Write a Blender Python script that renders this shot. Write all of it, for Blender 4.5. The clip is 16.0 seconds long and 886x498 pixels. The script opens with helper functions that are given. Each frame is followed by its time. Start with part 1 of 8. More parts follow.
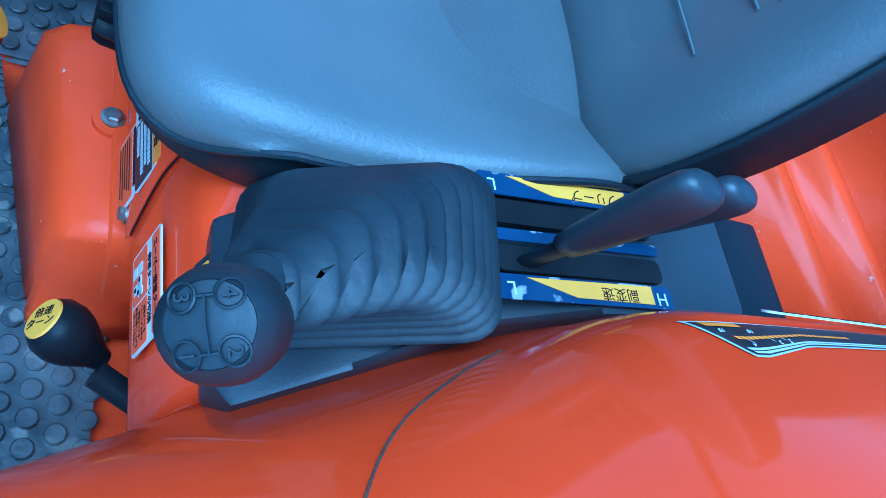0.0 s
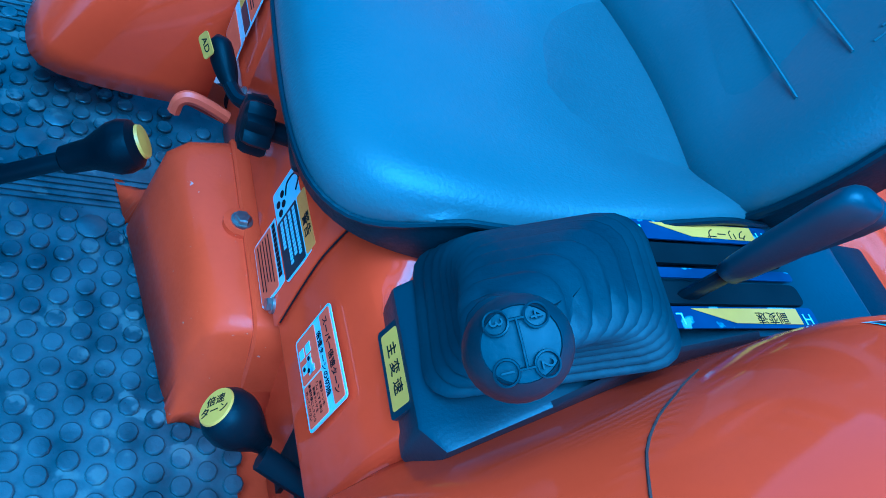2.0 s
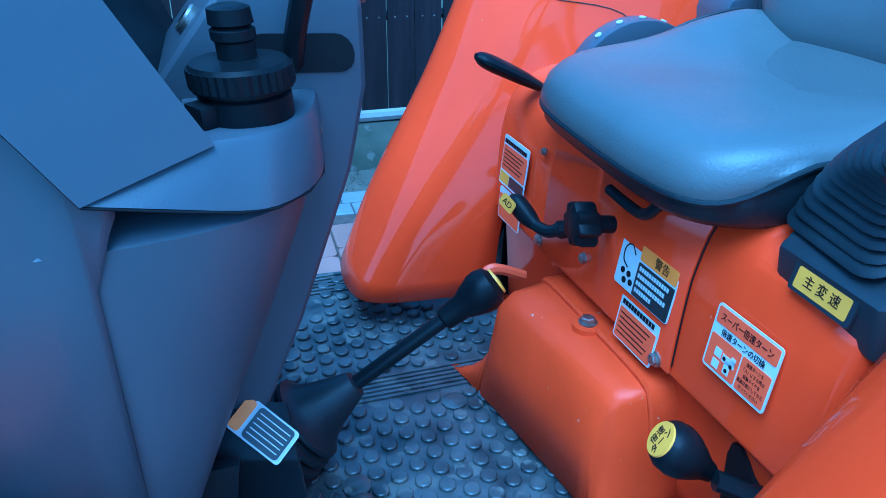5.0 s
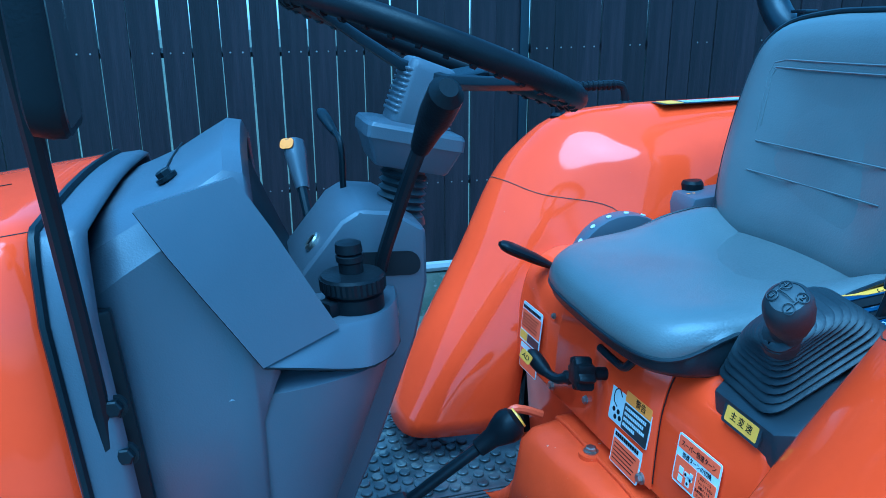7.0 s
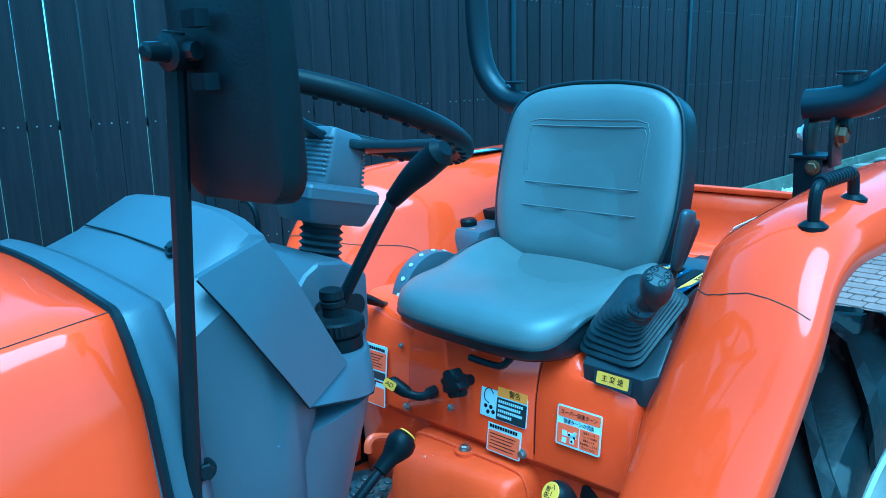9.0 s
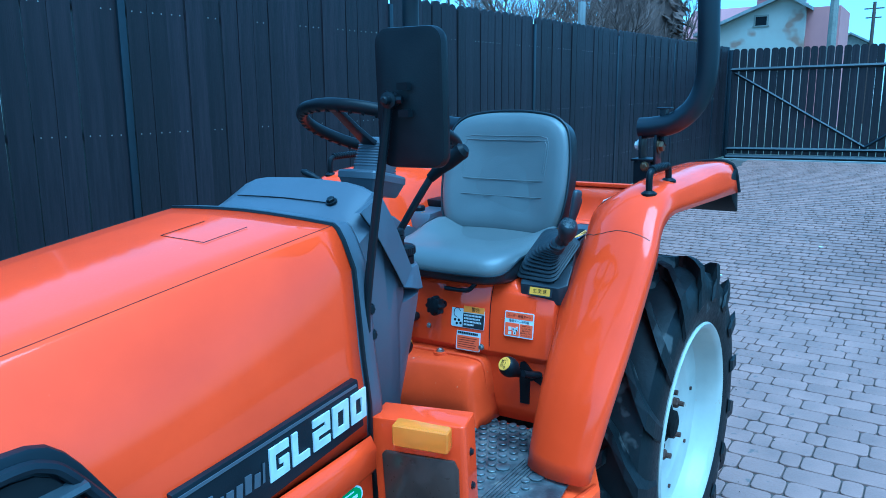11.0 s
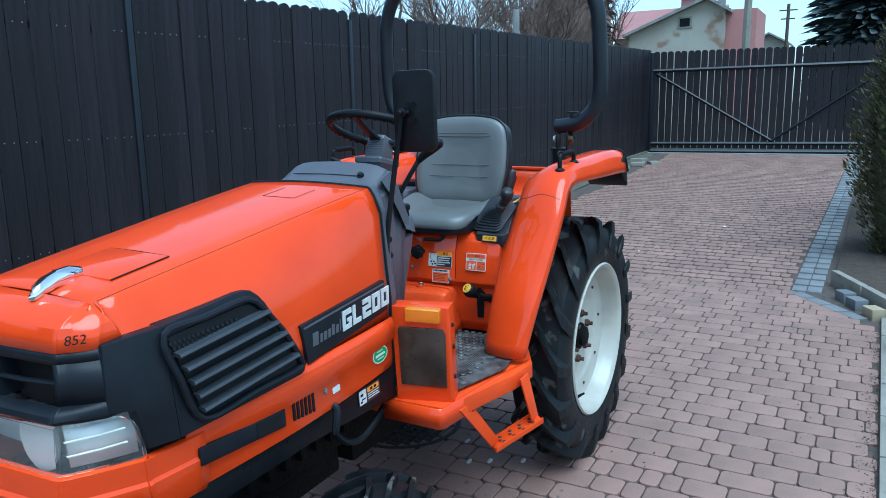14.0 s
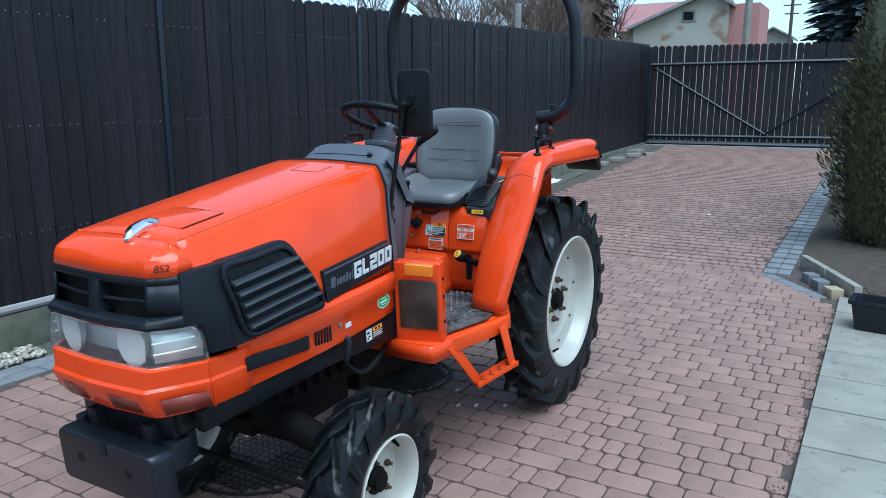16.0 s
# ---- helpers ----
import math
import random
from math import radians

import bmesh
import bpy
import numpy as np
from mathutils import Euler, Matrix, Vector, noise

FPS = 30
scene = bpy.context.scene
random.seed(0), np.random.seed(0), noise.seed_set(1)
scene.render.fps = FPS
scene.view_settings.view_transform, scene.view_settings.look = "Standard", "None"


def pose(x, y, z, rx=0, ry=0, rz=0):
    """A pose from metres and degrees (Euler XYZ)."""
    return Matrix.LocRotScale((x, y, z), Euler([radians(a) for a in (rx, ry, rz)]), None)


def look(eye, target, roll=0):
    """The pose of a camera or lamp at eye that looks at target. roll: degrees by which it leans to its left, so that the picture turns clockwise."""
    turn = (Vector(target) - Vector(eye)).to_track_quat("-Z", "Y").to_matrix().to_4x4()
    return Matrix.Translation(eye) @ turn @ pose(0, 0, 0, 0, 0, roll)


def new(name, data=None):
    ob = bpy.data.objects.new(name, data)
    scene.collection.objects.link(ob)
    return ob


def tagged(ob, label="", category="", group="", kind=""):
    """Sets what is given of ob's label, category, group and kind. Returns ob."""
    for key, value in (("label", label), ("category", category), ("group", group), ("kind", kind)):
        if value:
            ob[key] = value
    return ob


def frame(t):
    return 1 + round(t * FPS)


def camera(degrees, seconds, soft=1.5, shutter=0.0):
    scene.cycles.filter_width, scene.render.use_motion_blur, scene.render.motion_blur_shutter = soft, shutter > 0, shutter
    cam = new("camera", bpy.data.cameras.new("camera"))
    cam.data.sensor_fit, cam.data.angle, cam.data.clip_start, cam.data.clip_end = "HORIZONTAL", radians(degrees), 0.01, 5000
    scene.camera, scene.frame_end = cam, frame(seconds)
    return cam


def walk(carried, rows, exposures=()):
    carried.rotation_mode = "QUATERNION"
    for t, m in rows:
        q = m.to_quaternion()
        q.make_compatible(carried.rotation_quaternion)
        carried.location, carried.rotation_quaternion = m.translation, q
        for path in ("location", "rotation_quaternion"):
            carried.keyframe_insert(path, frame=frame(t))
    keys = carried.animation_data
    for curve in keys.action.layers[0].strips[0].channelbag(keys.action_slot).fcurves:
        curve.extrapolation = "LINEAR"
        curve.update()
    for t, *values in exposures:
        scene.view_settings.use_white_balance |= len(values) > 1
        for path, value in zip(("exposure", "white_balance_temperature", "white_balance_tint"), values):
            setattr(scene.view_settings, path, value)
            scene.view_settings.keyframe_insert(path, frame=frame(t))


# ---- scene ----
cam = camera(61.8, 16.0, soft=0.9)
PATH = [
    (0, (0.582, 0.497, 1.492), (-0.409, -0.438, 0.029), 48.2),
    (0.5, (0.583, 0.487, 1.508), (-0.459, -0.345, 0.018), 57.0),
    (1, (0.593, 0.485, 1.513), (-0.451, -0.366, 0.035), 58.0),
    (1.5, (0.617, 0.488, 1.51), (-0.38, -0.427, 0.037), 52.2),
    (2, (0.694, 0.527, 1.461), (-0.233, -0.622, 0.111), 36.4),
    (2.5, (0.78, 0.57, 1.386), (-0.036, -0.781, 0.158), 13.9),
    (3, (0.828, 0.607, 1.344), (0.105, -0.885, 0.225), -1.1),
    (3.5, (0.86, 0.619, 1.346), (0.092, -0.935, 0.348), -3.0),
    (4, (0.881, 0.628, 1.345), (0.078, -0.948, 0.413), -1.3),
    (4.5, (0.902, 0.647, 1.345), (0.226, -0.986, 0.408), 0.4),
    (4.7, (0.907, 0.661, 1.345), (0.343, -1.009, 0.4), 0.7),
    (6.8, (0.972, 0.962, 1.489), (0.581, -0.905, 0.886), -0.2),
    (7, (0.999, 0.951, 1.493), (0.531, -0.906, 0.919), -0.3),
    (7.5, (1.054, 0.878, 1.498), (0.383, -0.921, 0.939), -1.0),
    (8, (1.125, 0.832, 1.517), (0.21, -0.869, 0.997), -0.7),
    (8.5, (1.275, 0.812, 1.51), (0.049, -0.713, 1.094), -0.0),
    (9, (1.43, 0.905, 1.507), (0.078, -0.507, 1.085), -1.3),
    (9.5, (1.592, 1.077, 1.507), (0.212, -0.308, 1.089), -2.8),
    (10, (1.794, 1.124, 1.519), (0.31, -0.147, 1.091), -1.8),
    (10.2, (1.884, 1.089, 1.513), (0.33, -0.098, 1.093), -1.2),
    (12.3, (2.601, 1.361, 1.553), (0.941, 0.305, 1.196), -0.6),
    (12.5, (2.664, 1.397, 1.549), (1.002, 0.342, 1.198), -1.4),
    (13, (2.777, 1.437, 1.539), (1.101, 0.407, 1.181), -1.7),
    (13.5, (2.903, 1.482, 1.543), (1.209, 0.484, 1.175), -1.5),
    (14, (3.035, 1.526, 1.556), (1.325, 0.561, 1.177), -0.9),
    (14.5, (3.137, 1.595, 1.565), (1.423, 0.639, 1.182), -0.6),
    (15, (3.231, 1.699, 1.566), (1.527, 0.726, 1.181), -0.9),
    (15.5, (3.338, 1.784, 1.572), (1.641, 0.803, 1.177), -0.7),
    (16, (3.474, 1.815, 1.572), (1.773, 0.847, 1.165), 0.0),
]
LIGHT = [(0, 1.35, 3170, -11), (0.5, 1.4, 2760, -20), (1, 1.35, 2720, -12), (1.5, 1.27, 2660, -9), (2, 1.25, 2620, -15), (2.5, 1.43, 3300, -5), (3, 1.51, 3330, -5), (3.5, 1.47, 2760, -18), (4, 1.45, 2740, -17), (4.5, 1.43, 2900, -10), (7, 1.46, 3100, -19), (7.5, 1.3, 3070, -23), (8, 1.52, 4000, -28), (8.5, 1.82, 4250, -28), (9, 1.78, 2960, -34), (9.5, 1.65, 2640, -22), (10, 1.61, 2680, -20), (12.5, 1.15, 4380, -15), (13, 1.15, 4530, -12), (14, 1.19, 4680, -9), (15, 1.14, 4880, -3), (16, 1.19, 4930, -4)]
walk(cam, [(t, look(eye, target, roll)) for t, eye, target, roll in PATH], LIGHT)


from mathutils.bvhtree import BVHTree

# ---- world and light: a bright overcast winter day ----
world = bpy.data.worlds.new("overcast")
world.use_nodes = True
scene.world = world
wn = world.node_tree
sky = wn.nodes.new("ShaderNodeTexSky")
sky.sky_type, sky.sun_disc = "NISHITA", False
sky.sun_elevation, sky.sun_rotation = radians(68), radians(37)
sky.air_density, sky.dust_density, sky.ozone_density = 1.0, 1.5, 1.0
bg = wn.nodes["Background"]
bg.inputs["Strength"].default_value = 0.105
cloud = wn.nodes.new("ShaderNodeHueSaturation")
cloud.inputs["Saturation"].default_value = 0.6
wn.links.new(sky.outputs[0], cloud.inputs["Color"])
wn.links.new(cloud.outputs[0], bg.inputs["Color"])
sun = new("sun", bpy.data.lights.new("sun", "SUN"))
sun.data.energy, sun.data.angle, sun.data.color = 1.8, radians(50), (1.0, 0.98, 0.95)
sun.matrix_world = look((2.2, 2.9, 9), (0, 0, 0))


# ---- materials ----
def surface(name, c1, c2=None, scale=8.0, rough=0.5, metal=0.0, bump=0.0, bump_scale=60.0, coat=0.0, rough_var=0.1,
            spots=None, spot_scale=40.0, spot_at=0.66, island=0.0, stretch=(1, 1, 1), specular=0.5, sheen=0.0):
    m = bpy.data.materials.new(name)
    m.use_nodes = True
    nt, n = m.node_tree, m.node_tree.nodes
    p = n["Principled BSDF"]
    link = nt.links.new
    c2 = c2 or tuple(v * 0.8 for v in c1)
    tc, mp = n.new("ShaderNodeTexCoord"), n.new("ShaderNodeMapping")
    mp.inputs["Scale"].default_value = stretch
    link(tc.outputs["Object"], mp.inputs["Vector"])
    big, fine = n.new("ShaderNodeTexNoise"), n.new("ShaderNodeTexNoise")
    big.inputs["Scale"].default_value, big.inputs["Detail"].default_value = scale, 6
    fine.inputs["Scale"].default_value, fine.inputs["Detail"].default_value = bump_scale, 4
    for t in (big, fine):
        link(mp.outputs[0], t.inputs["Vector"])
    ramp = n.new("ShaderNodeMapRange")
    ramp.inputs["From Min"].default_value, ramp.inputs["From Max"].default_value = 0.35, 0.65
    link(big.outputs["Fac"], ramp.inputs["Value"])
    mix = n.new("ShaderNodeMix")
    mix.data_type = "RGBA"
    mix.inputs["A"].default_value, mix.inputs["B"].default_value = (*c1, 1), (*c2, 1)
    link(ramp.outputs[0], mix.inputs["Factor"])
    out = mix.outputs["Result"]
    if island:
        geo, info = n.new("ShaderNodeNewGeometry"), n.new("ShaderNodeObjectInfo")
        add, frac = n.new("ShaderNodeMath"), n.new("ShaderNodeMath")
        add.operation, frac.operation = "ADD", "FRACT"
        link(geo.outputs["Random Per Island"], add.inputs[0])
        link(info.outputs["Random"], add.inputs[1])
        link(add.outputs[0], frac.inputs[0])
        hsv, mr = n.new("ShaderNodeHueSaturation"), n.new("ShaderNodeMapRange")
        mr.inputs["To Min"].default_value, mr.inputs["To Max"].default_value = 1 - island, 1 + island
        link(frac.outputs[0], mr.inputs["Value"])
        link(mr.outputs[0], hsv.inputs["Value"])
        link(out, hsv.inputs["Color"])
        out = hsv.outputs["Color"]
    if spots:
        sp, cut = n.new("ShaderNodeTexNoise"), n.new("ShaderNodeMapRange")
        sp.inputs["Scale"].default_value, sp.inputs["Detail"].default_value = spot_scale, 3
        cut.inputs["From Min"].default_value, cut.inputs["From Max"].default_value = spot_at, spot_at + 0.05
        link(tc.outputs["Object"], sp.inputs["Vector"])
        link(sp.outputs["Fac"], cut.inputs["Value"])
        mix2 = n.new("ShaderNodeMix")
        mix2.data_type = "RGBA"
        mix2.inputs["B"].default_value = (*spots, 1)
        link(cut.outputs[0], mix2.inputs["Factor"])
        link(out, mix2.inputs["A"])
        out = mix2.outputs["Result"]
    link(out, p.inputs["Base Color"])
    rr = n.new("ShaderNodeMapRange")
    rr.inputs["To Min"].default_value, rr.inputs["To Max"].default_value = max(0.02, rough - rough_var), min(1, rough + rough_var)
    link(fine.outputs["Fac"], rr.inputs["Value"])
    link(rr.outputs[0], p.inputs["Roughness"])
    p.inputs["Metallic"].default_value = metal
    p.inputs["Coat Weight"].default_value = coat
    p.inputs["Coat Roughness"].default_value = 0.085
    p.inputs["Specular IOR Level"].default_value = specular
    if bump:
        b = n.new("ShaderNodeBump")
        b.inputs["Strength"].default_value, b.inputs["Distance"].default_value = 0.6, bump
        link(fine.outputs["Fac"], b.inputs["Height"])
        link(b.outputs[0], p.inputs["Normal"])
    return m


def glassy(name, colour, rough=0.08, alpha=0.35):
    m = bpy.data.materials.new(name)
    m.use_nodes = True
    p = m.node_tree.nodes["Principled BSDF"]
    p.inputs["Base Color"].default_value = (*colour, 1)
    p.inputs["Roughness"].default_value = rough
    p.inputs["Transmission Weight"].default_value = 1 - alpha
    p.inputs["IOR"].default_value = 1.35
    return m


ORANGE = surface("orange_paint", (0.66, 0.053, 0.004), (0.58, 0.045, 0.003), 5, 0.55, 0, 0, 220, specular=0.05, coat=0.7, rough_var=0.06,
                 spots=(0.55, 0.20, 0.12), spot_scale=90, spot_at=0.76)
ORANGE_WORN = surface("worn_orange_paint", (0.66, 0.062, 0.006), (0.54, 0.050, 0.005), 7, 0.45, 0, 0.0005, 160, specular=0.14, coat=0.15, rough_var=0.12,
                      spots=(0.52, 0.30, 0.22), spot_scale=110, spot_at=0.715)
GREY = surface("grey_plastic", (0.078, 0.079, 0.091), (0.066, 0.068, 0.080), 6, 0.40, 0, 0.0003, 500, rough_var=0.08)
DARKGREY = surface("dark_grey_plastic", (0.011, 0.013, 0.017), (0.007, 0.008, 0.011), 9, 0.42, 0, 0.0003, 400, specular=0.18)
CONSOLE = surface("dark_console_plastic", (0.030, 0.032, 0.037), (0.022, 0.024, 0.028), 9, 0.40, 0, 0.0003, 400, rough_var=0.1)
# paler than the vent's dark grey: sky light on the louvres put into colour
VENT_BAR = surface("skylit_vent_plastic", (0.036, 0.040, 0.046), (0.026, 0.029, 0.034), 9, 0.40, 0, 0.0004, 300)
BLACK = surface("black_plastic", (0.005, 0.0055, 0.007), (0.009, 0.0095, 0.011), 12, 0.42, 0, 0.0004, 300, specular=0.14)
BLACKMETAL = surface("black_paint", (0.007, 0.008, 0.010), (0.011, 0.012, 0.014), 10, 0.33, 0, 0.0003, 150, rough_var=0.1, specular=0.18)
GRIME = surface("oily_black_metal", (0.0025, 0.0025, 0.0025), (0.007, 0.006, 0.005), 9, 0.7, 0.0, 0.002, 60, rough_var=0.25, specular=0.12)
RUBBER = surface("tyre_rubber", (0.0035, 0.004, 0.005), (0.009, 0.010, 0.011), 7, 0.5, 0, 0.0015, 70, rough_var=0.15,
                 spots=(0.060, 0.057, 0.053), spot_scale=11, spot_at=0.62, specular=0.2)
MAT = surface("rubber_mat", (0.026, 0.028, 0.030), (0.100, 0.100, 0.098), 22, 0.36, 0, 0.001, 120, rough_var=0.2,
              spots=(0.13, 0.125, 0.11), spot_scale=30, spot_at=0.60)
VINYL = surface("grey_vinyl", (0.112, 0.114, 0.110), (0.092, 0.094, 0.092), 5, 0.40, 0, 0.0006, 320, rough_var=0.08)
VINYL_DARK = surface("dark_vinyl", (0.014, 0.016, 0.019), (0.010, 0.012, 0.015), 8, 0.42, 0, 0.0006, 320, specular=0.35)
BOOT = surface("rubber_boot", (0.013, 0.015, 0.018), (0.022, 0.024, 0.027), 18, 0.5, 0, 0.0005, 200, specular=0.4)
WHITE = surface("white_rim_paint", (0.45, 0.42, 0.35), (0.38, 0.355, 0.30), 8, 0.35, 0, 0.0005, 120, coat=0.2,
                spots=(0.38, 0.30, 0.22), spot_scale=30, spot_at=0.72)
SMOKY = surface("smoky_lens", (0.055, 0.034, 0.024), (0.030, 0.020, 0.015), 9, 0.30, 0, 0.0004, 60, coat=0.5)
STEEL = surface("zinc_bolt", (0.42, 0.40, 0.35), (0.25, 0.23, 0.20), 60, 0.38, 0.9, 0.0005, 300)
RUST = surface("rusty_iron", (0.10, 0.055, 0.035), (0.06, 0.035, 0.025), 40, 0.75, 0.4, 0.002, 180)
CHROME = surface("chrome", (0.80, 0.80, 0.80), (0.75, 0.75, 0.75), 5, 0.08, 1.0, rough_var=0.04)
BRASS = surface("brass", (0.16, 0.12, 0.07), (0.12, 0.09, 0.05), 50, 0.4, 0.9)
AMBER = glassy("amber_lens", (1.0, 0.36, 0.02), 0.15, 0.45)
CLEAR = glassy("clear_lens", (0.93, 0.95, 0.95), 0.04, 0.02)
REDLENS = surface("dark_red_reflector", (0.17, 0.022, 0.010), (0.12, 0.015, 0.008), 60, 0.40, 0, coat=0.15)
SILVER = surface("reflector_silver", (0.60, 0.59, 0.56), (0.50, 0.49, 0.47), 9, 0.32, 0.4)
MIRROR_M = surface("mirror_glass", (0.85, 0.87, 0.88), (0.85, 0.87, 0.88), 5, 0.02, 1.0, rough_var=0.0)
LABEL_WHITE = surface("white_sticker", (0.66, 0.66, 0.63), (0.58, 0.58, 0.55), 30, 0.4)
LABEL_YELLOW = surface("yellow_sticker", (0.76, 0.40, 0.025), (0.70, 0.36, 0.025), 30, 0.4)
LABEL_ORANGE = surface("orange_sticker", (0.85, 0.30, 0.02), (0.80, 0.27, 0.02), 30, 0.4)
LABEL_RED = surface("red_orange_sticker", (0.72, 0.11, 0.03), (0.68, 0.10, 0.03), 30, 0.4)
LABEL_BLACK = surface("black_sticker", (0.02, 0.02, 0.022), (0.03, 0.03, 0.03), 30, 0.4)
LABEL_BLUE = surface("worn_navy_sticker", (0.030, 0.045, 0.10), (0.018, 0.028, 0.075), 30, 0.4, spots=(0.30, 0.31, 0.32), spot_scale=60, spot_at=0.60)
LABEL_GREEN = surface("green_sticker", (0.05, 0.30, 0.06), (0.04, 0.26, 0.05), 30, 0.4)
LETTER = surface("worn_silver_letter", (0.62, 0.62, 0.60), (0.50, 0.50, 0.49), 40, 0.4, 0.1)
INK = surface("black_ink", (0.006, 0.006, 0.007), (0.009, 0.009, 0.010), 30, 0.6, specular=0.2)
WOOD_DARK = surface("dark_stained_plank", (0.0145, 0.0105, 0.0130), (0.0060, 0.0045, 0.0062), 7, 0.52, 0, 0.0025, 55, specular=0.32, island=0.35,
                    rough_var=0.12, stretch=(6, 6, 0.35))
FENCE_STEEL = surface("dark_blue_grey_steel", (0.009, 0.012, 0.018), (0.007, 0.009, 0.013), 10, 0.4, 0.2, 0.0003, 100)
PAVER = surface("red_concrete_paver", (0.245, 0.147, 0.114), (0.182, 0.112, 0.088), 3.5, 0.66, 0, 0.003, 90, island=0.09, rough_var=0.2,
                spots=(0.115, 0.085, 0.072), spot_scale=17, spot_at=0.655)
PAVER_GREY = surface("grey_concrete_paver", (0.18, 0.18, 0.18), (0.13, 0.135, 0.14), 6, 0.7, 0, 0.003, 90, island=0.18, rough_var=0.2)
MOSSY = surface("mossy_concrete", (0.120, 0.118, 0.085), (0.070, 0.074, 0.048), 6, 0.9, 0, 0.004, 70, spots=(0.17, 0.16, 0.13), spot_scale=14, spot_at=0.62)
SAND = surface("joint_sand", (0.080, 0.060, 0.048), (0.048, 0.038, 0.031), 22, 0.9, 0, 0.004, 180)
SLAB = surface("concrete_slab", (0.240, 0.222, 0.180), (0.190, 0.175, 0.142), 5, 0.75, 0, 0.002, 120, rough_var=0.15, spots=(0.15, 0.145, 0.13), spot_scale=20, spot_at=0.62)
SOIL = surface("brown_soil", (0.06, 0.042, 0.028), (0.035, 0.026, 0.018), 14, 0.95, 0, 0.02, 60)
GRASS_G = surface("winter_turf", (0.066, 0.064, 0.047), (0.095, 0.086, 0.066), 9, 0.9, 0, 0.02, 80)
FIELD = surface("winter_field", (0.085, 0.082, 0.045), (0.06, 0.058, 0.034), 0.8, 0.95, 0, 0.05, 8)
STONE = surface("pale_pebble", (0.38, 0.33, 0.26), (0.22, 0.19, 0.15), 30, 0.6, 0, 0.002, 90, island=0.45)
LEAF = surface("thuja_foliage", (0.105, 0.100, 0.042), (0.062, 0.062, 0.028), 12, 0.6, 0, island=0.5)
SPRUCE_L = surface("spruce_needles", (0.050, 0.066, 0.066), (0.034, 0.048, 0.050), 12, 0.6, 0, island=0.4)
BARK = surface("bare_bark", (0.09, 0.065, 0.05), (0.055, 0.042, 0.035), 14, 0.85, 0, 0.004, 50)
TWIG = surface("winter_twig", (0.11, 0.07, 0.05), (0.08, 0.055, 0.045), 14, 0.85)
RENDER_WALL = surface("stained_render", (0.38, 0.35, 0.29), (0.33, 0.29, 0.23), 0.8, 0.85, 0, 0.004, 30, spots=(0.24, 0.16, 0.11), spot_scale=0.6, spot_at=0.60)
PINK_WALL = surface("pink_render", (0.40, 0.19, 0.16), (0.36, 0.17, 0.15), 0.9, 0.85)
ROOF_RED = surface("faded_red_roof", (0.30, 0.14, 0.13), (0.26, 0.12, 0.11), 1.2, 0.7, 0, 0.01, 9)
CONCRETE = surface("weathered_concrete", (0.26, 0.25, 0.23), (0.19, 0.18, 0.17), 3, 0.85, 0, 0.003, 60)
IRON = surface("cast_iron", (0.045, 0.038, 0.034), (0.03, 0.027, 0.025), 25, 0.6, 0.5, 0.002, 120)


# ---- mesh tools ----
def V(*a):
    return Vector(a)


def part(name, bm, material, parent=None, label="", bevel=0.0, seg=2, sharp=32):
    if bevel:
        bmesh.ops.remove_doubles(bm, verts=bm.verts, dist=1e-5)
        edges = [e for e in bm.edges if len(e.link_faces) == 2 and e.calc_face_angle(0) > radians(28)]
        bmesh.ops.bevel(bm, geom=edges, offset=bevel, segments=seg, profile=0.6, affect="EDGES", clamp_overlap=True)
    bmesh.ops.recalc_face_normals(bm, faces=bm.faces)
    me = bpy.data.meshes.new(name)
    bm.to_mesh(me)
    bm.free()
    me.materials.append(material)
    me.polygons.foreach_set("use_smooth", [True] * len(me.polygons))
    me.set_sharp_from_angle(angle=radians(sharp))
    ob = new(name, me)
    if parent:
        ob.parent = parent
    if label:
        ob["label"] = label
    return ob


def thing(name, label, category, group="", kind="", at=(0, 0, 0)):
    ob = new(name)
    ob.location = at
    ob.empty_display_size = 0.1
    return tagged(ob, label, category, group, kind)


def box(bm, lo, hi, m=None):
    vs = [bm.verts.new((x, y, z)) for x in (lo[0], hi[0]) for y in (lo[1], hi[1]) for z in (lo[2], hi[2])]
    for f in ((0, 1, 3, 2), (4, 6, 7, 5), (0, 4, 5, 1), (2, 3, 7, 6), (0, 2, 6, 4), (1, 5, 7, 3)):
        bm.faces.new([vs[i] for i in f])
    if m is not None:
        bmesh.ops.transform(bm, matrix=m, verts=vs)
    return vs


def loft(bm, rings, caps=True, closed=True, around=False):
    rows = [[bm.verts.new(p) for p in r] for r in rings]
    n = len(rows[0])
    pairs = list(zip(rows, rows[1:])) + ([(rows[-1], rows[0])] if around else [])
    for a, b in pairs:
        for i in range(n if closed else n - 1):
            j = (i + 1) % n
            bm.faces.new((a[i], a[j], b[j], b[i]))
    if caps and closed and not around:
        bm.faces.new(rows[0][::-1])
        bm.faces.new(rows[-1])
    return rows


def prism(bm, pts, axis, a, b):
    """A polygon drawn in the plane across the axis, drawn out from a to b."""
    put = {"x": lambda p, v: (v, p[0], p[1]), "y": lambda p, v: (p[0], v, p[1]), "z": lambda p, v: (p[0], p[1], v)}[axis]
    return loft(bm, [[put(p, a) for p in pts], [put(p, b) for p in pts]])


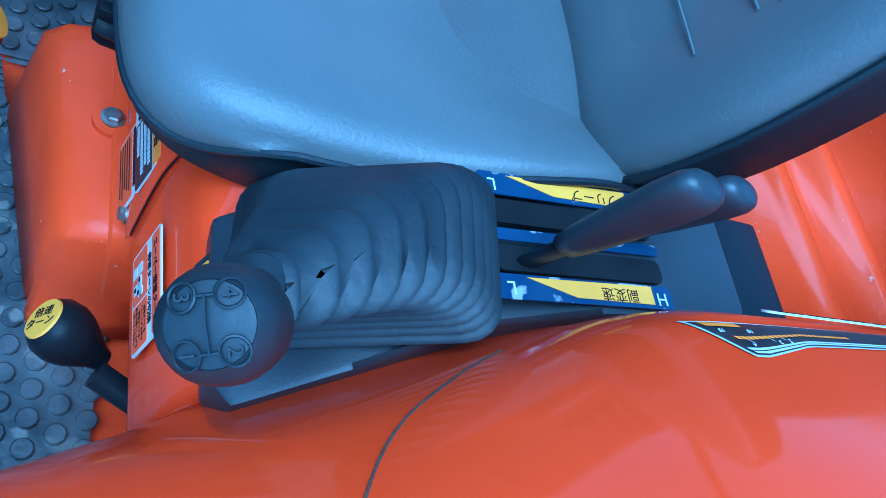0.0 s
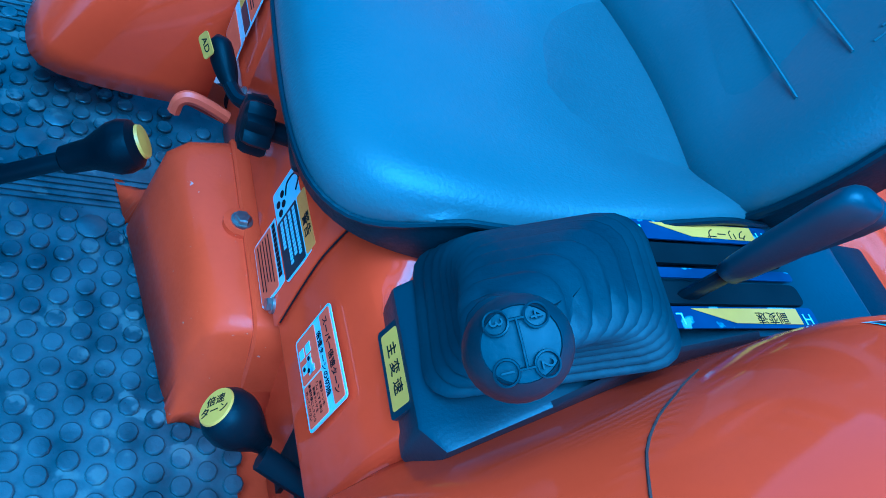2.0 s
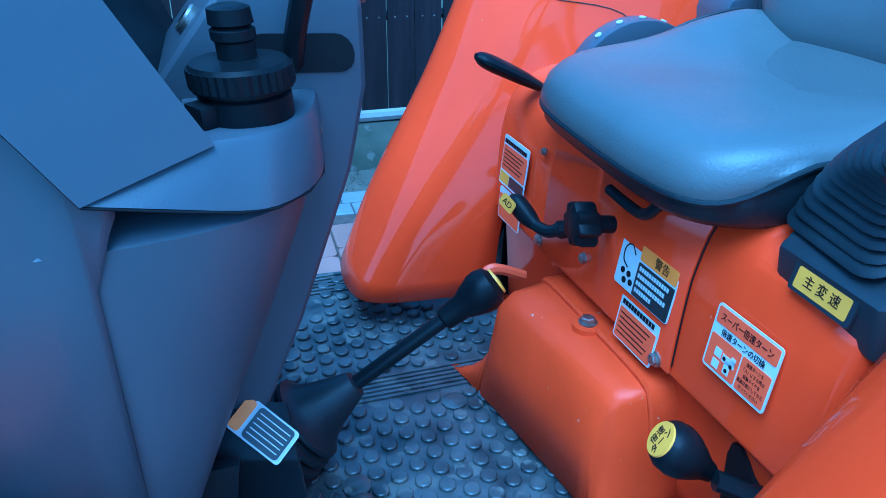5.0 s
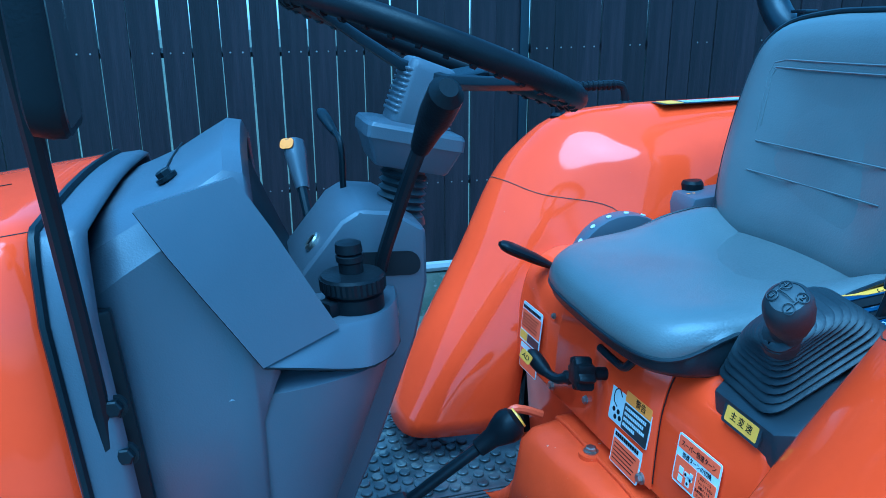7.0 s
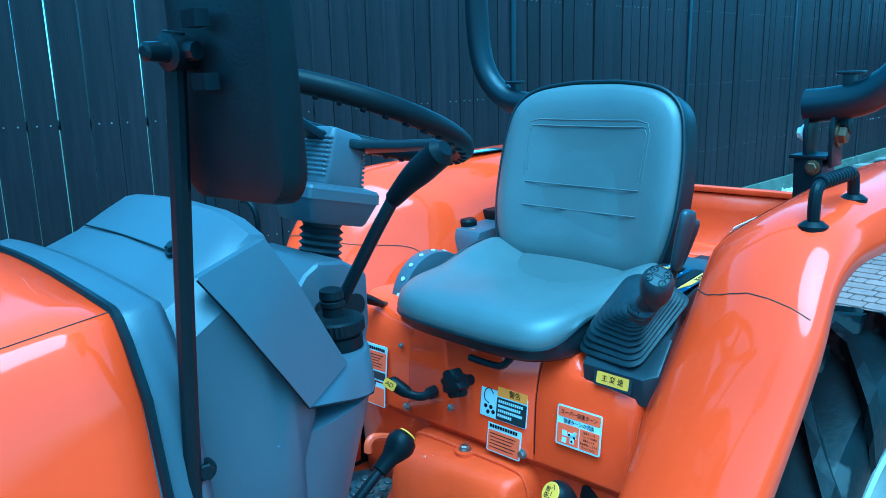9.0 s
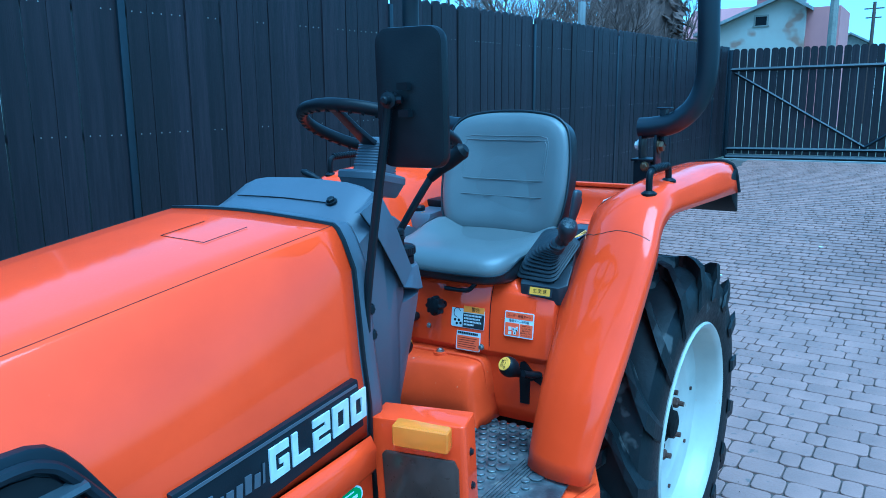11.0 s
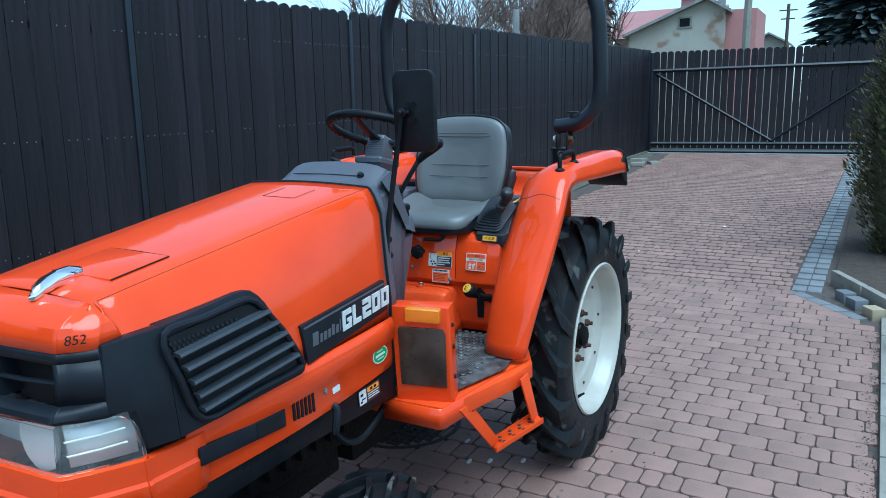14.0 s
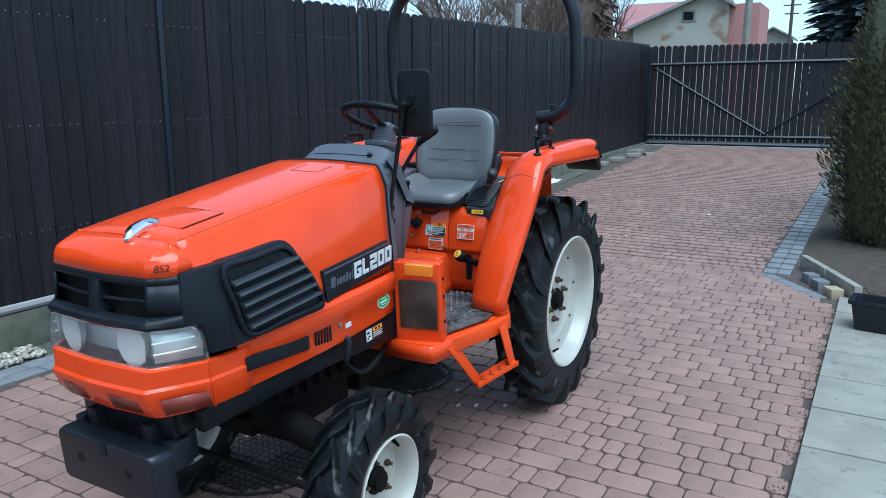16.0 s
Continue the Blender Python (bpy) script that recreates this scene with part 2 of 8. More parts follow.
def curve(pts, n=6, closed=False):
    """A smooth line through the points."""
    p = [Vector(q) for q in pts]
    out, k = [], len(p)
    for i in range(k if closed else k - 1):
        if closed:
            a, b, c, d = p[(i - 1) % k], p[i], p[(i + 1) % k], p[(i + 2) % k]
        else:
            b, c = p[i], p[i + 1]
            a = p[i - 1] if i else b * 2 - c
            d = p[i + 2] if i + 2 < k else c * 2 - b
        for s in range(n):
            t = s / n
            out.append(0.5 * (2 * b + (c - a) * t + (2 * a - 5 * b + 4 * c - d) * t * t + (3 * b - a - 3 * c + d) * t ** 3))
    if not closed:
        out.append(p[-1])
    return out


def tube(bm, pts, r, n=10, closed=False, flat=1.0, up=None):
    """A round bar along the points; r may be one radius or one for each point; flat squashes it along up."""
    p = [Vector(q) for q in pts]
    k = len(p)
    rad = r if isinstance(r, (list, tuple)) else [r] * k
    tang = [(p[(i + 1) % k] - p[i - 1]) if closed else (p[min(i + 1, k - 1)] - p[max(i - 1, 0)]) for i in range(k)]
    side = Vector(up) if up else (V(0, 0, 1) if abs(tang[0].normalized().z) < 0.9 else V(1, 0, 0))
    rings = []
    for i in range(k):
        t = tang[i].normalized()
        a = (side - t * side.dot(t)).normalized()
        b = t.cross(a)
        if not up:
            side = a
        rings.append([p[i] + a * (rad[i] * flat * math.cos(2 * math.pi * j / n)) + b * (rad[i] * math.sin(2 * math.pi * j / n)) for j in range(n)])
    return loft(bm, rings, caps=not closed, around=closed)


def lathe(bm, profile, n=32, m=None, closed=False):
    """Turns (radius, height) pairs round the z axis, then lays the body by m."""
    m = m or Matrix()
    rings = [[m @ V(r * math.cos(2 * math.pi * j / n), r * math.sin(2 * math.pi * j / n), h) for j in range(n)] for r, h in profile]
    return loft(bm, rings, caps=not closed, around=closed)


def axis_to(at, way, up=(0, 0, 1)):
    """The pose whose z axis points along way."""
    z = Vector(way).normalized()
    x = Vector(up).cross(z)
    x = x.normalized() if x.length > 1e-4 else V(1, 0, 0)
    y = z.cross(x)
    return Matrix((x, y, z)).transposed().to_4x4() if at is None else Matrix.Translation(at) @ Matrix((x, y, z)).transposed().to_4x4()


def rrect(w, h, r, n=4):
    """A rectangle with rounded corners round 0, 0."""
    out = []
    for cx, cy, a0 in ((w / 2 - r, h / 2 - r, 0), (-w / 2 + r, h / 2 - r, 90), (-w / 2 + r, -h / 2 + r, 180), (w / 2 - r, -h / 2 + r, 270)):
        for i in range(n + 1):
            a = radians(a0 + 90 * i / n)
            out.append((cx + r * math.cos(a), cy + r * math.sin(a)))
    return out


def bolt(parent, at, way, r=0.008, material=None, name="bolt"):
    """A flanged hexagon bolt."""
    bm = bmesh.new()
    m = axis_to(at, way)
    lathe(bm, [(r * 1.35, -0.002), (r * 1.35, r * 0.25), (r * 1.05, r * 0.3)], 14, m)
    lathe(bm, [(r, r * 0.2), (r, r * 0.85), (r * 0.8, r)], 6, m)
    return part(name, bm, material or STEEL, parent)


def words(name, body, size, m, material, parent, depth=0.0006, squeeze=1.0, shear=0.0, bold=0.0):
    """Raised letters in Blender's own font, centred, in the xy plane of m."""
    cu = bpy.data.curves.new(name, "FONT")
    cu.offset = bold
    cu.body, cu.size, cu.extrude, cu.align_x, cu.align_y, cu.shear = body, size, depth, "CENTER", "CENTER", shear
    tmp = bpy.data.objects.new(name, cu)
    scene.collection.objects.link(tmp)
    dg = bpy.context.evaluated_depsgraph_get()
    me = bpy.data.meshes.new_from_object(tmp.evaluated_get(dg))
    bpy.data.objects.remove(tmp)
    bpy.data.curves.remove(cu)
    me.transform(m @ Matrix.Diagonal((squeeze, 1, 1, 1)))
    me.materials.clear()
    me.materials.append(material)
    ob = new(name, me)
    ob.parent = parent
    return ob


def plane_m(at, right, up):
    """The pose of a sheet at a place, its x along right and its y along up."""
    x = Vector(right).normalized()
    y = Vector(up)
    y = (y - x * y.dot(x)).normalized()
    return Matrix.Translation(at) @ Matrix((x, y, x.cross(y))).transposed().to_4x4()


def plate(name, w, h, m, material, parent, r=0.004, thick=0.0012, at=(0, 0, 0), label=""):
    """A thin sheet with rounded corners: a sticker, a sign."""
    bm = bmesh.new()
    prism(bm, rrect(w, h, min(r, w / 2.01, h / 2.01)), "z", at[2], at[2] + thick)
    bmesh.ops.translate(bm, vec=(at[0], at[1], 0), verts=bm.verts)
    bmesh.ops.transform(bm, matrix=m, verts=bm.verts)
    return part(name, bm, material, parent, label)


def bars(name, rows, m, material, parent, z=0.0014):
    """Lines of small print, as bars: (x, y, length, height)."""
    bm = bmesh.new()
    for x, y, l, h in rows:
        box(bm, (x, y - h / 2, z), (x + l, y + h / 2, z + 0.0004))
    bmesh.ops.transform(bm, matrix=m, verts=bm.verts)
    return part(name, bm, material, parent)


# ---- the setting: drive, verge, fence, gate ----
def rise(x):
    """The drive climbs a little towards the gate."""
    return 0.0508 * max(0.0, -3.65 - x) if x > -13.5 else 0.50


FD = V(-0.99995, 0.01000, 0)          # along the fence, towards the gate
FN = V(0.01000, 0.99995, 0)           # out of it, towards the tractor
FP = V(-0.353, -2.732, 0)             # foot of the second post


def fence_at(s, out=0.0, z=0.0):
    return FP + FD * s + FN * out + V(0, 0, z)


# the ground, one sheet to the horizon
bm = bmesh.new()
xs = [-900, -300, -80, -30, -16, -13.5] + [-13.5 + 0.5 * i for i in range(1, 20)] + [-3.65, -2, 0, 4, 12, 40, 300, 900]
ys = [-900, -200, -40, -8, -2, 0, 2, 8, 40, 200, 900]
rows = [[bm.verts.new((x, y, rise(x) - 0.045)) for y in ys] for x in sorted(xs)]
for a, b in zip(rows, rows[1:]):
    for i in range(len(ys) - 1):
        bm.faces.new((a[i], a[i + 1], b[i + 1], b[i]))
ground = tagged(part("ground", bm, FIELD), "flat winter ground reaching the horizon", "ground", kind="structure")

# bed of sand under the pavers
bm = bmesh.new()
xs = [7.1, 4.6, 2, 0, -3.65] + [-4.15 - 0.5 * i for i in range(19)]
rows = [[bm.verts.new((x, y, rise(x) - 0.0065)) for y in (-2.44 - 0.010 * (x - 0.6), 0.0, 1.90)] for x in xs]
for a, b in zip(rows, rows[1:]):
    for i in range(2):
        bm.faces.new((a[i], a[i + 1], b[i + 1], b[i]))
pavement = tagged(part("pavement", bm, SAND), "driveway of worn red concrete pavers with sandy joints", "pavement", kind="structure")


# ---- the tractor ----
tractor = thing("tractor", "compact orange farm tractor with grey dashboard, parked on the paved drive", "tractor")


# bonnet: sections across, from the windscreen side to the nose
def bonnet_ring(x):
    f = (x - 1.10) / (2.06 - 1.10)
    zs = 1.193 - 0.100 * f - 0.021 * f * f            # shoulder
    ys = 0.238 - 0.032 * f + 0.012 * f * (1 - f)
    yb = 0.280 + 0.028 * math.sin(math.pi * min(1, f * 0.85)) - 0.13 * max(0, f - 0.74)
    zb = 0.80
    left = [(yb, zb), (yb + 0.004, 0.86), (yb - 0.002, 0.95), ((ys + yb) / 2 + 0.014, zs - 0.075), (ys + 0.016, zs - 0.026),
            (ys + 0.004, zs - 0.006), (ys - 0.004, zs), (ys - 0.07, zs + 0.004), (0.07, zs + 0.008), (0.0, zs + 0.009)]
    return [(x, y, z) for y, z in left] + [(x, -y, z) for y, z in reversed(left[:-1])]


bonnet = bmesh.new()
loft(bonnet, [bonnet_ring(1.072 + 0.923 * i / 18) for i in range(19)], caps=False, closed=False)
bonnet = part("bonnet", bonnet, ORANGE, tractor, "glossy orange sheet-metal bonnet", sharp=50)
bonnet.modifiers.new("thick", "SOLIDIFY").thickness = 0.004


# plan of the angular nose, from the left flank round to the right one
def nose(xc, yc, xs, ys, back, bulge=0.016, n=4, lo=None):
    left = [(back, ys + 0.10 * (xs - back)), (xs - 0.012, ys + 0.0015), (xs, ys), ((xs + xc) / 2, (ys + yc) / 2 + 0.004), (xc - 0.010, yc + 0.009), (xc - 0.002, yc), (xc + 0.0035, yc - 0.012), (xc + bulge * 0.6, yc * 0.55), (xc + bulge, 0.0)]
    pts = curve([(x, y, 0) for x, y in left + [(x, -y) for x, y in reversed(left[:-1])]], n)
    return [(p.x, p.y) for p in pts]


def band(bm, levels, keep=None):
    """A strip of the nose: (z, corner x, corner y, flank x, flank y, back) from below upwards."""
    rows = []
    for z, xc, yc, xs, ys, back in levels:
        pts = nose(xc, yc, xs, ys, back)
        h = len(pts) // 2
        if keep:
            pts = pts[:keep] if keep > 0 else pts[keep:]
        rows.append([(x, y, z) for x, y in pts])
    loft(bm, rows, caps=False, closed=False)


bm = bmesh.new()
band(bm, [(1.006, 2.079, 0.206, 2.030, 0.252, 1.975), (1.034, 2.072, 0.205, 2.022, 0.250, 1.98), (1.050, 2.064, 0.204, 2.012, 0.245, 1.985), (1.060, 2.050, 0.202, 2.004, 0.236, 1.99), (1.072, 2.018, 0.196, 2.000, 0.222, 1.992), (1.080, 1.994, 0.190, 1.992, 0.20, 1.990)])
for v in bm.verts:
    v.co.z += 0.012 * (1 - (v.co.y / 0.215) ** 2) * max(0, min(1, (v.co.z - 1.046) / 0.034))
cap = part("nose_cap", bm, ORANGE, bonnet, "orange nose piece of the bonnet", sharp=24)
cap.modifiers.new("thick", "SOLIDIFY").thickness = 0.004
# grille: upper and lower rails, cheeks and the bar between its two openings
bm = bmesh.new()
band(bm, [(0.872, 2.110, 0.211, 2.045, 0.270, 1.95), (0.880, 2.116, 0.212, 2.045, 0.270, 1.95), (0.890, 2.112, 0.211, 2.042, 0.270, 1.95), (0.904, 2.092, 0.209, 2.038, 0.268, 1.95)])
band(bm, [(0.984, 2.082, 0.207, 2.032, 0.256, 1.96), (1.008, 2.078, 0.205, 2.029, 0.252, 1.96)])
grille = part("front_grille", bm, DARKGREY, tractor, "black plastic front grille with two openings")
grille.modifiers.new("thick", "SOLIDIFY").thickness = 0.008
for side in (1, -1):
    bm = bmesh.new()
    band(bm, [(0.903, 2.092, 0.209, 2.038, 0.268, 1.95), (0.945, 2.087, 0.208, 2.035, 0.262, 1.955), (0.985, 2.082, 0.207, 2.032, 0.256, 1.96)], keep=side * 25)
    cheek = part("grille_cheek", bm, DARKGREY, grille, sharp=50)
    cheek.modifiers.new("thick", "SOLIDIFY").thickness = 0.008
    bm = bmesh.new()
    box(bm, (1.99, min(side * 0.010, side * 0.225), 0.878), (2.058, max(side * 0.010, side * 0.225), 1.000))
    part("intake", bm, INK, grille, "dark grille opening")
    bm = bmesh.new()
    tube(bm, [(2.092, side * 0.012, 0.938), (2.088, side * 0.10, 0.940), (2.076, side * 0.205, 0.944)], 0.007, 8, flat=0.7)
    part("slat", bm, DARKGREY, grille)
bm = bmesh.new()
loft(bm, [[(x, y, z) for x, y in ((2.03, -w), (2.03, w), (xf, w), (xf + 0.004, 0), (xf, -w))] for z, w, xf in ((0.896, 0.026, 2.112), (0.94, 0.020, 2.106), (0.99, 0.024, 2.096))])
part("grille_bar", bm, DARKGREY, grille, bevel=0.003)
for side in (1, -1):
    # headlamp: reflector bowl, inner box and clear cover
    lamp = bmesh.new()
    box(lamp, (2.02, side * 0.02 if side > 0 else -0.205, 0.776), (2.062, 0.205 if side > 0 else -0.02, 0.868))
    lamp = part("headlight", lamp, SILVER, tractor, "clear plastic headlight with silver reflector")
    bm = bmesh.new()
    lathe(bm, [(0.050, 0.0), (0.046, -0.012), (0.032, -0.026), (0.010, -0.032), (0.004, -0.032)], 24, axis_to((2.106, side * 0.130, 0.822), (1, side * 0.10, 0)) @ Matrix.Diagonal((1, 1.3, 1, 1)))
    part("reflector", bm, SILVER, lamp)
    bm = bmesh.new()
    lathe(bm, [(0.009, -0.03), (0.009, -0.012), (0.005, -0.006), (0.001, -0.005)], 12, axis_to((2.106, side * 0.130, 0.822), (1, side * 0.10, 0)))
    part("bulb", bm, LABEL_WHITE, lamp)
    bm = bmesh.new()
    loft(bm, [[(x, side * y, z) for z in (0.778, 0.868)] for x, y in ((2.098, 0.208), (2.05, 0.242), (1.995, 0.272))], caps=False, closed=False)
    sr = part("side_reflector", bm, SILVER, lamp)
    sr.modifiers.new("thick", "SOLIDIFY").thickness = 0.004
    bm = bmesh.new()
    for z in (0.805, 0.835):
        tube(bm, [(2.104, side * 0.213, z), (2.057, side * 0.248, z + 0.002), (2.015, side * 0.272, z + 0.004)], 0.0022, 6)
    part("lamp_rib", bm, LABEL_WHITE, lamp)
bm = bmesh.new()
box(bm, (2.060, -0.19, 0.774), (2.070, 0.19, 0.870))
part("lamp_back", bm, SILVER, tractor, "silver back wall of the headlights", bevel=0.002)
bm = bmesh.new()
band(bm, [(0.769, 2.122, 0.209, 2.006, 0.286, 1.992), (0.774, 2.127, 0.212, 2.006, 0.288, 1.990), (0.825, 2.122, 0.212, 2.008, 0.287, 1.992), (0.852, 2.117, 0.211, 2.016, 0.284, 2.004), (0.867, 2.114, 0.210, 2.032, 0.276, 2.022), (0.873, 2.106, 0.207, 2.048, 0.262, 2.040)])
cover = part("headlight_cover", bm, CLEAR, tractor, "clear plastic cover over both headlights")
cover.modifiers.new("thick", "SOLIDIFY").thickness = 0.003
cover.visible_shadow = False
# lower orange nose
bm = bmesh.new()
band(bm, [(0.612, 2.085, 0.188, 1.98, 0.255, 1.86), (0.622, 2.108, 0.196, 1.985, 0.272, 1.86), (0.640, 2.120, 0.200, 1.99, 0.282, 1.86), (0.694, 2.140, 0.203, 2.0, 0.292, 1.86), (0.706, 2.140, 0.203, 2.0, 0.293, 1.86), (0.714, 2.132, 0.201, 1.998, 0.288, 1.86), (0.762, 2.124, 0.209, 2.0, 0.292, 1.86), (0.769, 2.110, 0.204, 1.99, 0.284, 1.86)])
apron = part("front_apron", bm, ORANGE, tractor, "orange apron below the headlights", sharp=28)
apron.modifiers.new("thick", "SOLIDIFY").thickness = 0.004
for side in (1, -1):
    for pts in (((2.1475, 0.055), (2.1375, 0.165)), ((2.120, 0.228), (2.018, 0.2945))):
        bm = bmesh.new()
        (x0, y0), (x1, y1) = pts
        loft(bm, [[(x - d, side * y, z) for z, d in ((0.640, 0.0185 if y0 < 0.2 else 0.014), (0.686, 0.003))] for x, y in ((x0, y0), (x1, y1))], caps=False, closed=False)
        part("reflector", bm, REDLENS, apron, "dark red reflector").modifiers.new("thick", "SOLIDIFY").thickness = 0.008

# square letters, drawn as strokes on a grid one wide and one high
GLYPHS = {"G": ((0, 0, 0.3, 1), (0.3, 0.74, 1, 1), (0.3, 0, 1, 0.24), (0.7, 0.24, 1, 0.54), (0.5, 0.38, 0.7, 0.54)), "L": ((0, 0, 0.3, 1), (0.3, 0, 0.95, 0.24)),
          "2": ((0, 0.76, 0.7, 1), (0.7, 0.40, 1, 1), (0.3, 0.40, 0.7, 0.62), (0, 0, 0.3, 0.62), (0.3, 0, 1, 0.24)), "0": ((0, 0, 0.3, 1), (0.7, 0, 1, 1), (0.3, 0.76, 0.7, 1), (0.3, 0, 0.7, 0.24))}


def block_letters(body, m, w, h, gap, parent):
    start = -(w * len(body) + gap * (len(body) - 1)) / 2
    for k, letter in enumerate(body):
        bm = bmesh.new()
        for x0, y0, x1, y1 in GLYPHS[letter]:
            lo, hi = (y0 - 0.5) * h, (y1 - 0.5) * h
            pts = [(start + k * (w + gap) + u * w + 0.14 * v, v) for u, v in ((x0, lo), (x1, lo), (x1, hi), (x0, hi))]
            loft(bm, [[m @ V(x, y, z) for x, y in pts] for z in (-0.001, 0.0028)])
        part("model_letter", bm, LETTER, parent)


# flank panels under the bonnet
for side in (1, -1):
    bm = bmesh.new()
    rings = []
    for i in range(13):
        x = 1.085 + (1.90 - 1.085) * i / 12
        f = i / 12
        y = 0.284 + 0.020 * math.sin(math.pi * f)
        y -= 0.012 * max(0, f - 0.6)
        rings.append([(x, side * yy, zz) for yy, zz in ((y - 0.03, 0.640 - 0.018 * f), (y - 0.006, 0.644 - 0.018 * f), (y, 0.668 - 0.02 * f), (y + 0.002, 0.725 - 0.02 * f), (y + 0.014, 0.740 - 0.02 * f), (y + 0.020, 0.784), (y + 0.008, 0.806))])
    loft(bm, rings, caps=False, closed=False)
    panel = part("side_panel", bm, ORANGE, tractor, "orange lower side panel of the bonnet", sharp=45)
    panel.modifiers.new("thick", "SOLIDIFY").thickness = 0.004
    # dark insert with the louvres
    y0 = 0.322
    bm = bmesh.new()
    outer = [(1.915, 1.032), (1.82, 1.040), (1.700, 1.050), (1.672, 1.049), (1.652, 1.042), (1.636, 1.026), (1.622, 1.002), (1.530, 0.826), (1.524, 0.808), (1.530, 0.794), (1.546, 0.787), (1.72, 0.786), (1.93, 0.785)]
    prism(bm, outer, "y", side * 0.262, side * y0)
    vent = part("side_vent", bm, DARKGREY, tractor, "dark grey plastic side vent with slanting louvres", bevel=0.006)
    bm = bmesh.new()
    flank = [((1.915, 1.032), 0.3215), (((2.026), 1.012), 0.262), ((2.043, 0.878), 0.272), ((2.002, 0.874), 0.296), ((1.99, 0.785), 0.298), ((1.93, 0.785), 0.3215)]
    loft(bm, [[(x, side * (y - d), z) for (x, z), y in flank] for d in (0.03, 0.0)])
    part("vent_flank", bm, DARKGREY, vent, "dark grey plastic cheek in front of the vent", bevel=0.003)
    bm = bmesh.new()
    prism(bm, [(1.912, 1.006), (1.700, 1.017), (1.676, 1.014), (1.660, 1.004), (1.646, 0.984), (1.562, 0.838), (1.562, 0.826), (1.574, 0.820), (1.860, 0.818)], "y", side * (y0 - 0.002), side * (y0 + 0.002))
    part("vent_opening", bm, INK, vent, "dark mesh behind the louvres")
    bm = bmesh.new()
    rimline = [(1.922, 1.014), (1.80, 1.022), (1.700, 1.030), (1.664, 1.022), (1.640, 0.996), (1.590, 0.905), (1.548, 0.830), (1.560, 0.809), (1.70, 0.807), (1.862, 0.805), (1.91, 0.91)]
    tube(bm, curve([(x, side * (y0 + 0.004), z) for x, z in rimline], 4, True), 0.0085, 8, True)
    part("vent_frame", bm, DARKGREY, vent)
    for k in range(5):
        f = (k + 0.95) / 5.4
        xa, za = 1.915 + (1.862 - 1.915) * f, 1.003 + (0.820 - 1.003) * f
        xb, zb = 1.646 + (1.558 - 1.646) * f, 1.012 + (0.830 - 1.012) * f
        bm = bmesh.new()
        prism(bm, [(-0.004, 0.0), (0.016, -0.008), (0.021, -0.003), (0.018, 0.003), (0.0, 0.006)], "x", 0, 1)
        dx = V(xb - xa, 0, zb - za + 0.012)
        m = Matrix.Translation((xa, side * y0, za - 0.006)) @ Matrix((dx, V(0, side, 0), V(0, 0, 1))).transposed().to_4x4()
        bmesh.ops.transform(bm, matrix=m, verts=bm.verts)
        part("louvre", bm, VENT_BAR, vent)
    bm = bmesh.new()
    for i in range(16):
        for j in range(3):
            x, z = 1.71 + 0.0135 * i + (j % 2) * 0.006 + 0.01, 0.990 - 0.013 * j
            lathe(bm, [(0.0045, 0), (0.0045, 0.002)], 6, axis_to((x, side * (y0 + 0.001), z), (0, side, 0)))
    part("mesh_hole", bm, DARKGREY, vent)
    # the vent leans in with the bonnet's flank
    for piece in (vent, *vent.children):
        for v in piece.data.vertices:
            lean = max(0, v.co.z - 0.92) * max(0, min(1, (2.0 - v.co.x) / 0.1))
            v.co.y -= side * 0.22 * lean
            v.co.z -= 0.09 * lean
            v.co.x += 0.014 * max(0.0, min(1.0, (1.93 - v.co.x) / 0.1))
    # name strip
    bm = bmesh.new()
    loft(bm, [[(x, side * (yy + d), z) for x, z, yy in ((1.538, 0.908, 0.3185), (1.112, 0.928, 0.2955), (1.106, 0.836, 0.2965), (1.526, 0.802, 0.3205))] for d in (-0.035, 0.0)])
    strip = part("name_strip", bm, DARKGREY, tractor, "dark grey strip with raised white model letters", bevel=0.003)
    bm = bmesh.new()
    loft(bm, [[(x, side * (yy + d), z) for x, z, yy in ((1.530, 0.901, 0.3185), (1.118, 0.921, 0.2955), (1.117, 0.916, 0.2955), (1.528, 0.896, 0.3185))] for d in (-0.002, 0.0015)])
    part("trim_line", bm, GREY, strip)
    m = plane_m((1.226, side * 0.3025, 0.874), (-side, -0.055, 0.05 * side), (0, 0, 1))
    block_letters("GL200", m, 0.045, 0.054, 0.0085, strip)
    bm = bmesh.new()
    for k, (u, w, h) in enumerate(((0, 0.024, 0.034), (0.029, 0.010, 0.022), (0.043, 0.014, 0.022), (0.061, 0.012, 0.022), (0.077, 0.013, 0.028), (0.094, 0.012, 0.022), (0.110, 0.005, 0.032))):
        x = 1.500 - 1.15 * u
        z = 0.853 + 0.05 * u + (h - 0.022) / 2
        prism(bm, [(x, z - h / 2), (x - w, z - h / 2), (x - w - 0.004, z + h / 2), (x - 0.004, z + h / 2)], "y", side * 0.312, side * (0.3185 - 0.055 * u))
    part("script_mark", bm, GREY, strip, "pale grey script emblem")
    # round-oval sticker, slot, louvre slits, screws
    m = plane_m((1.167, side * 0.2955, 0.710), (-side, 0, 0.05), (0, 0, 1))
    bm = bmesh.new()
    prism(bm, [(0.040 * math.cos(a * math.pi / 12), 0.026 * math.sin(a * math.pi / 12)) for a in range(24)], "z", 0, 0.001)
    bmesh.ops.transform(bm, matrix=m, verts=bm.verts)
    oval = part("oval_sticker", bm, LABEL_WHITE, panel, "oval green and white sticker")
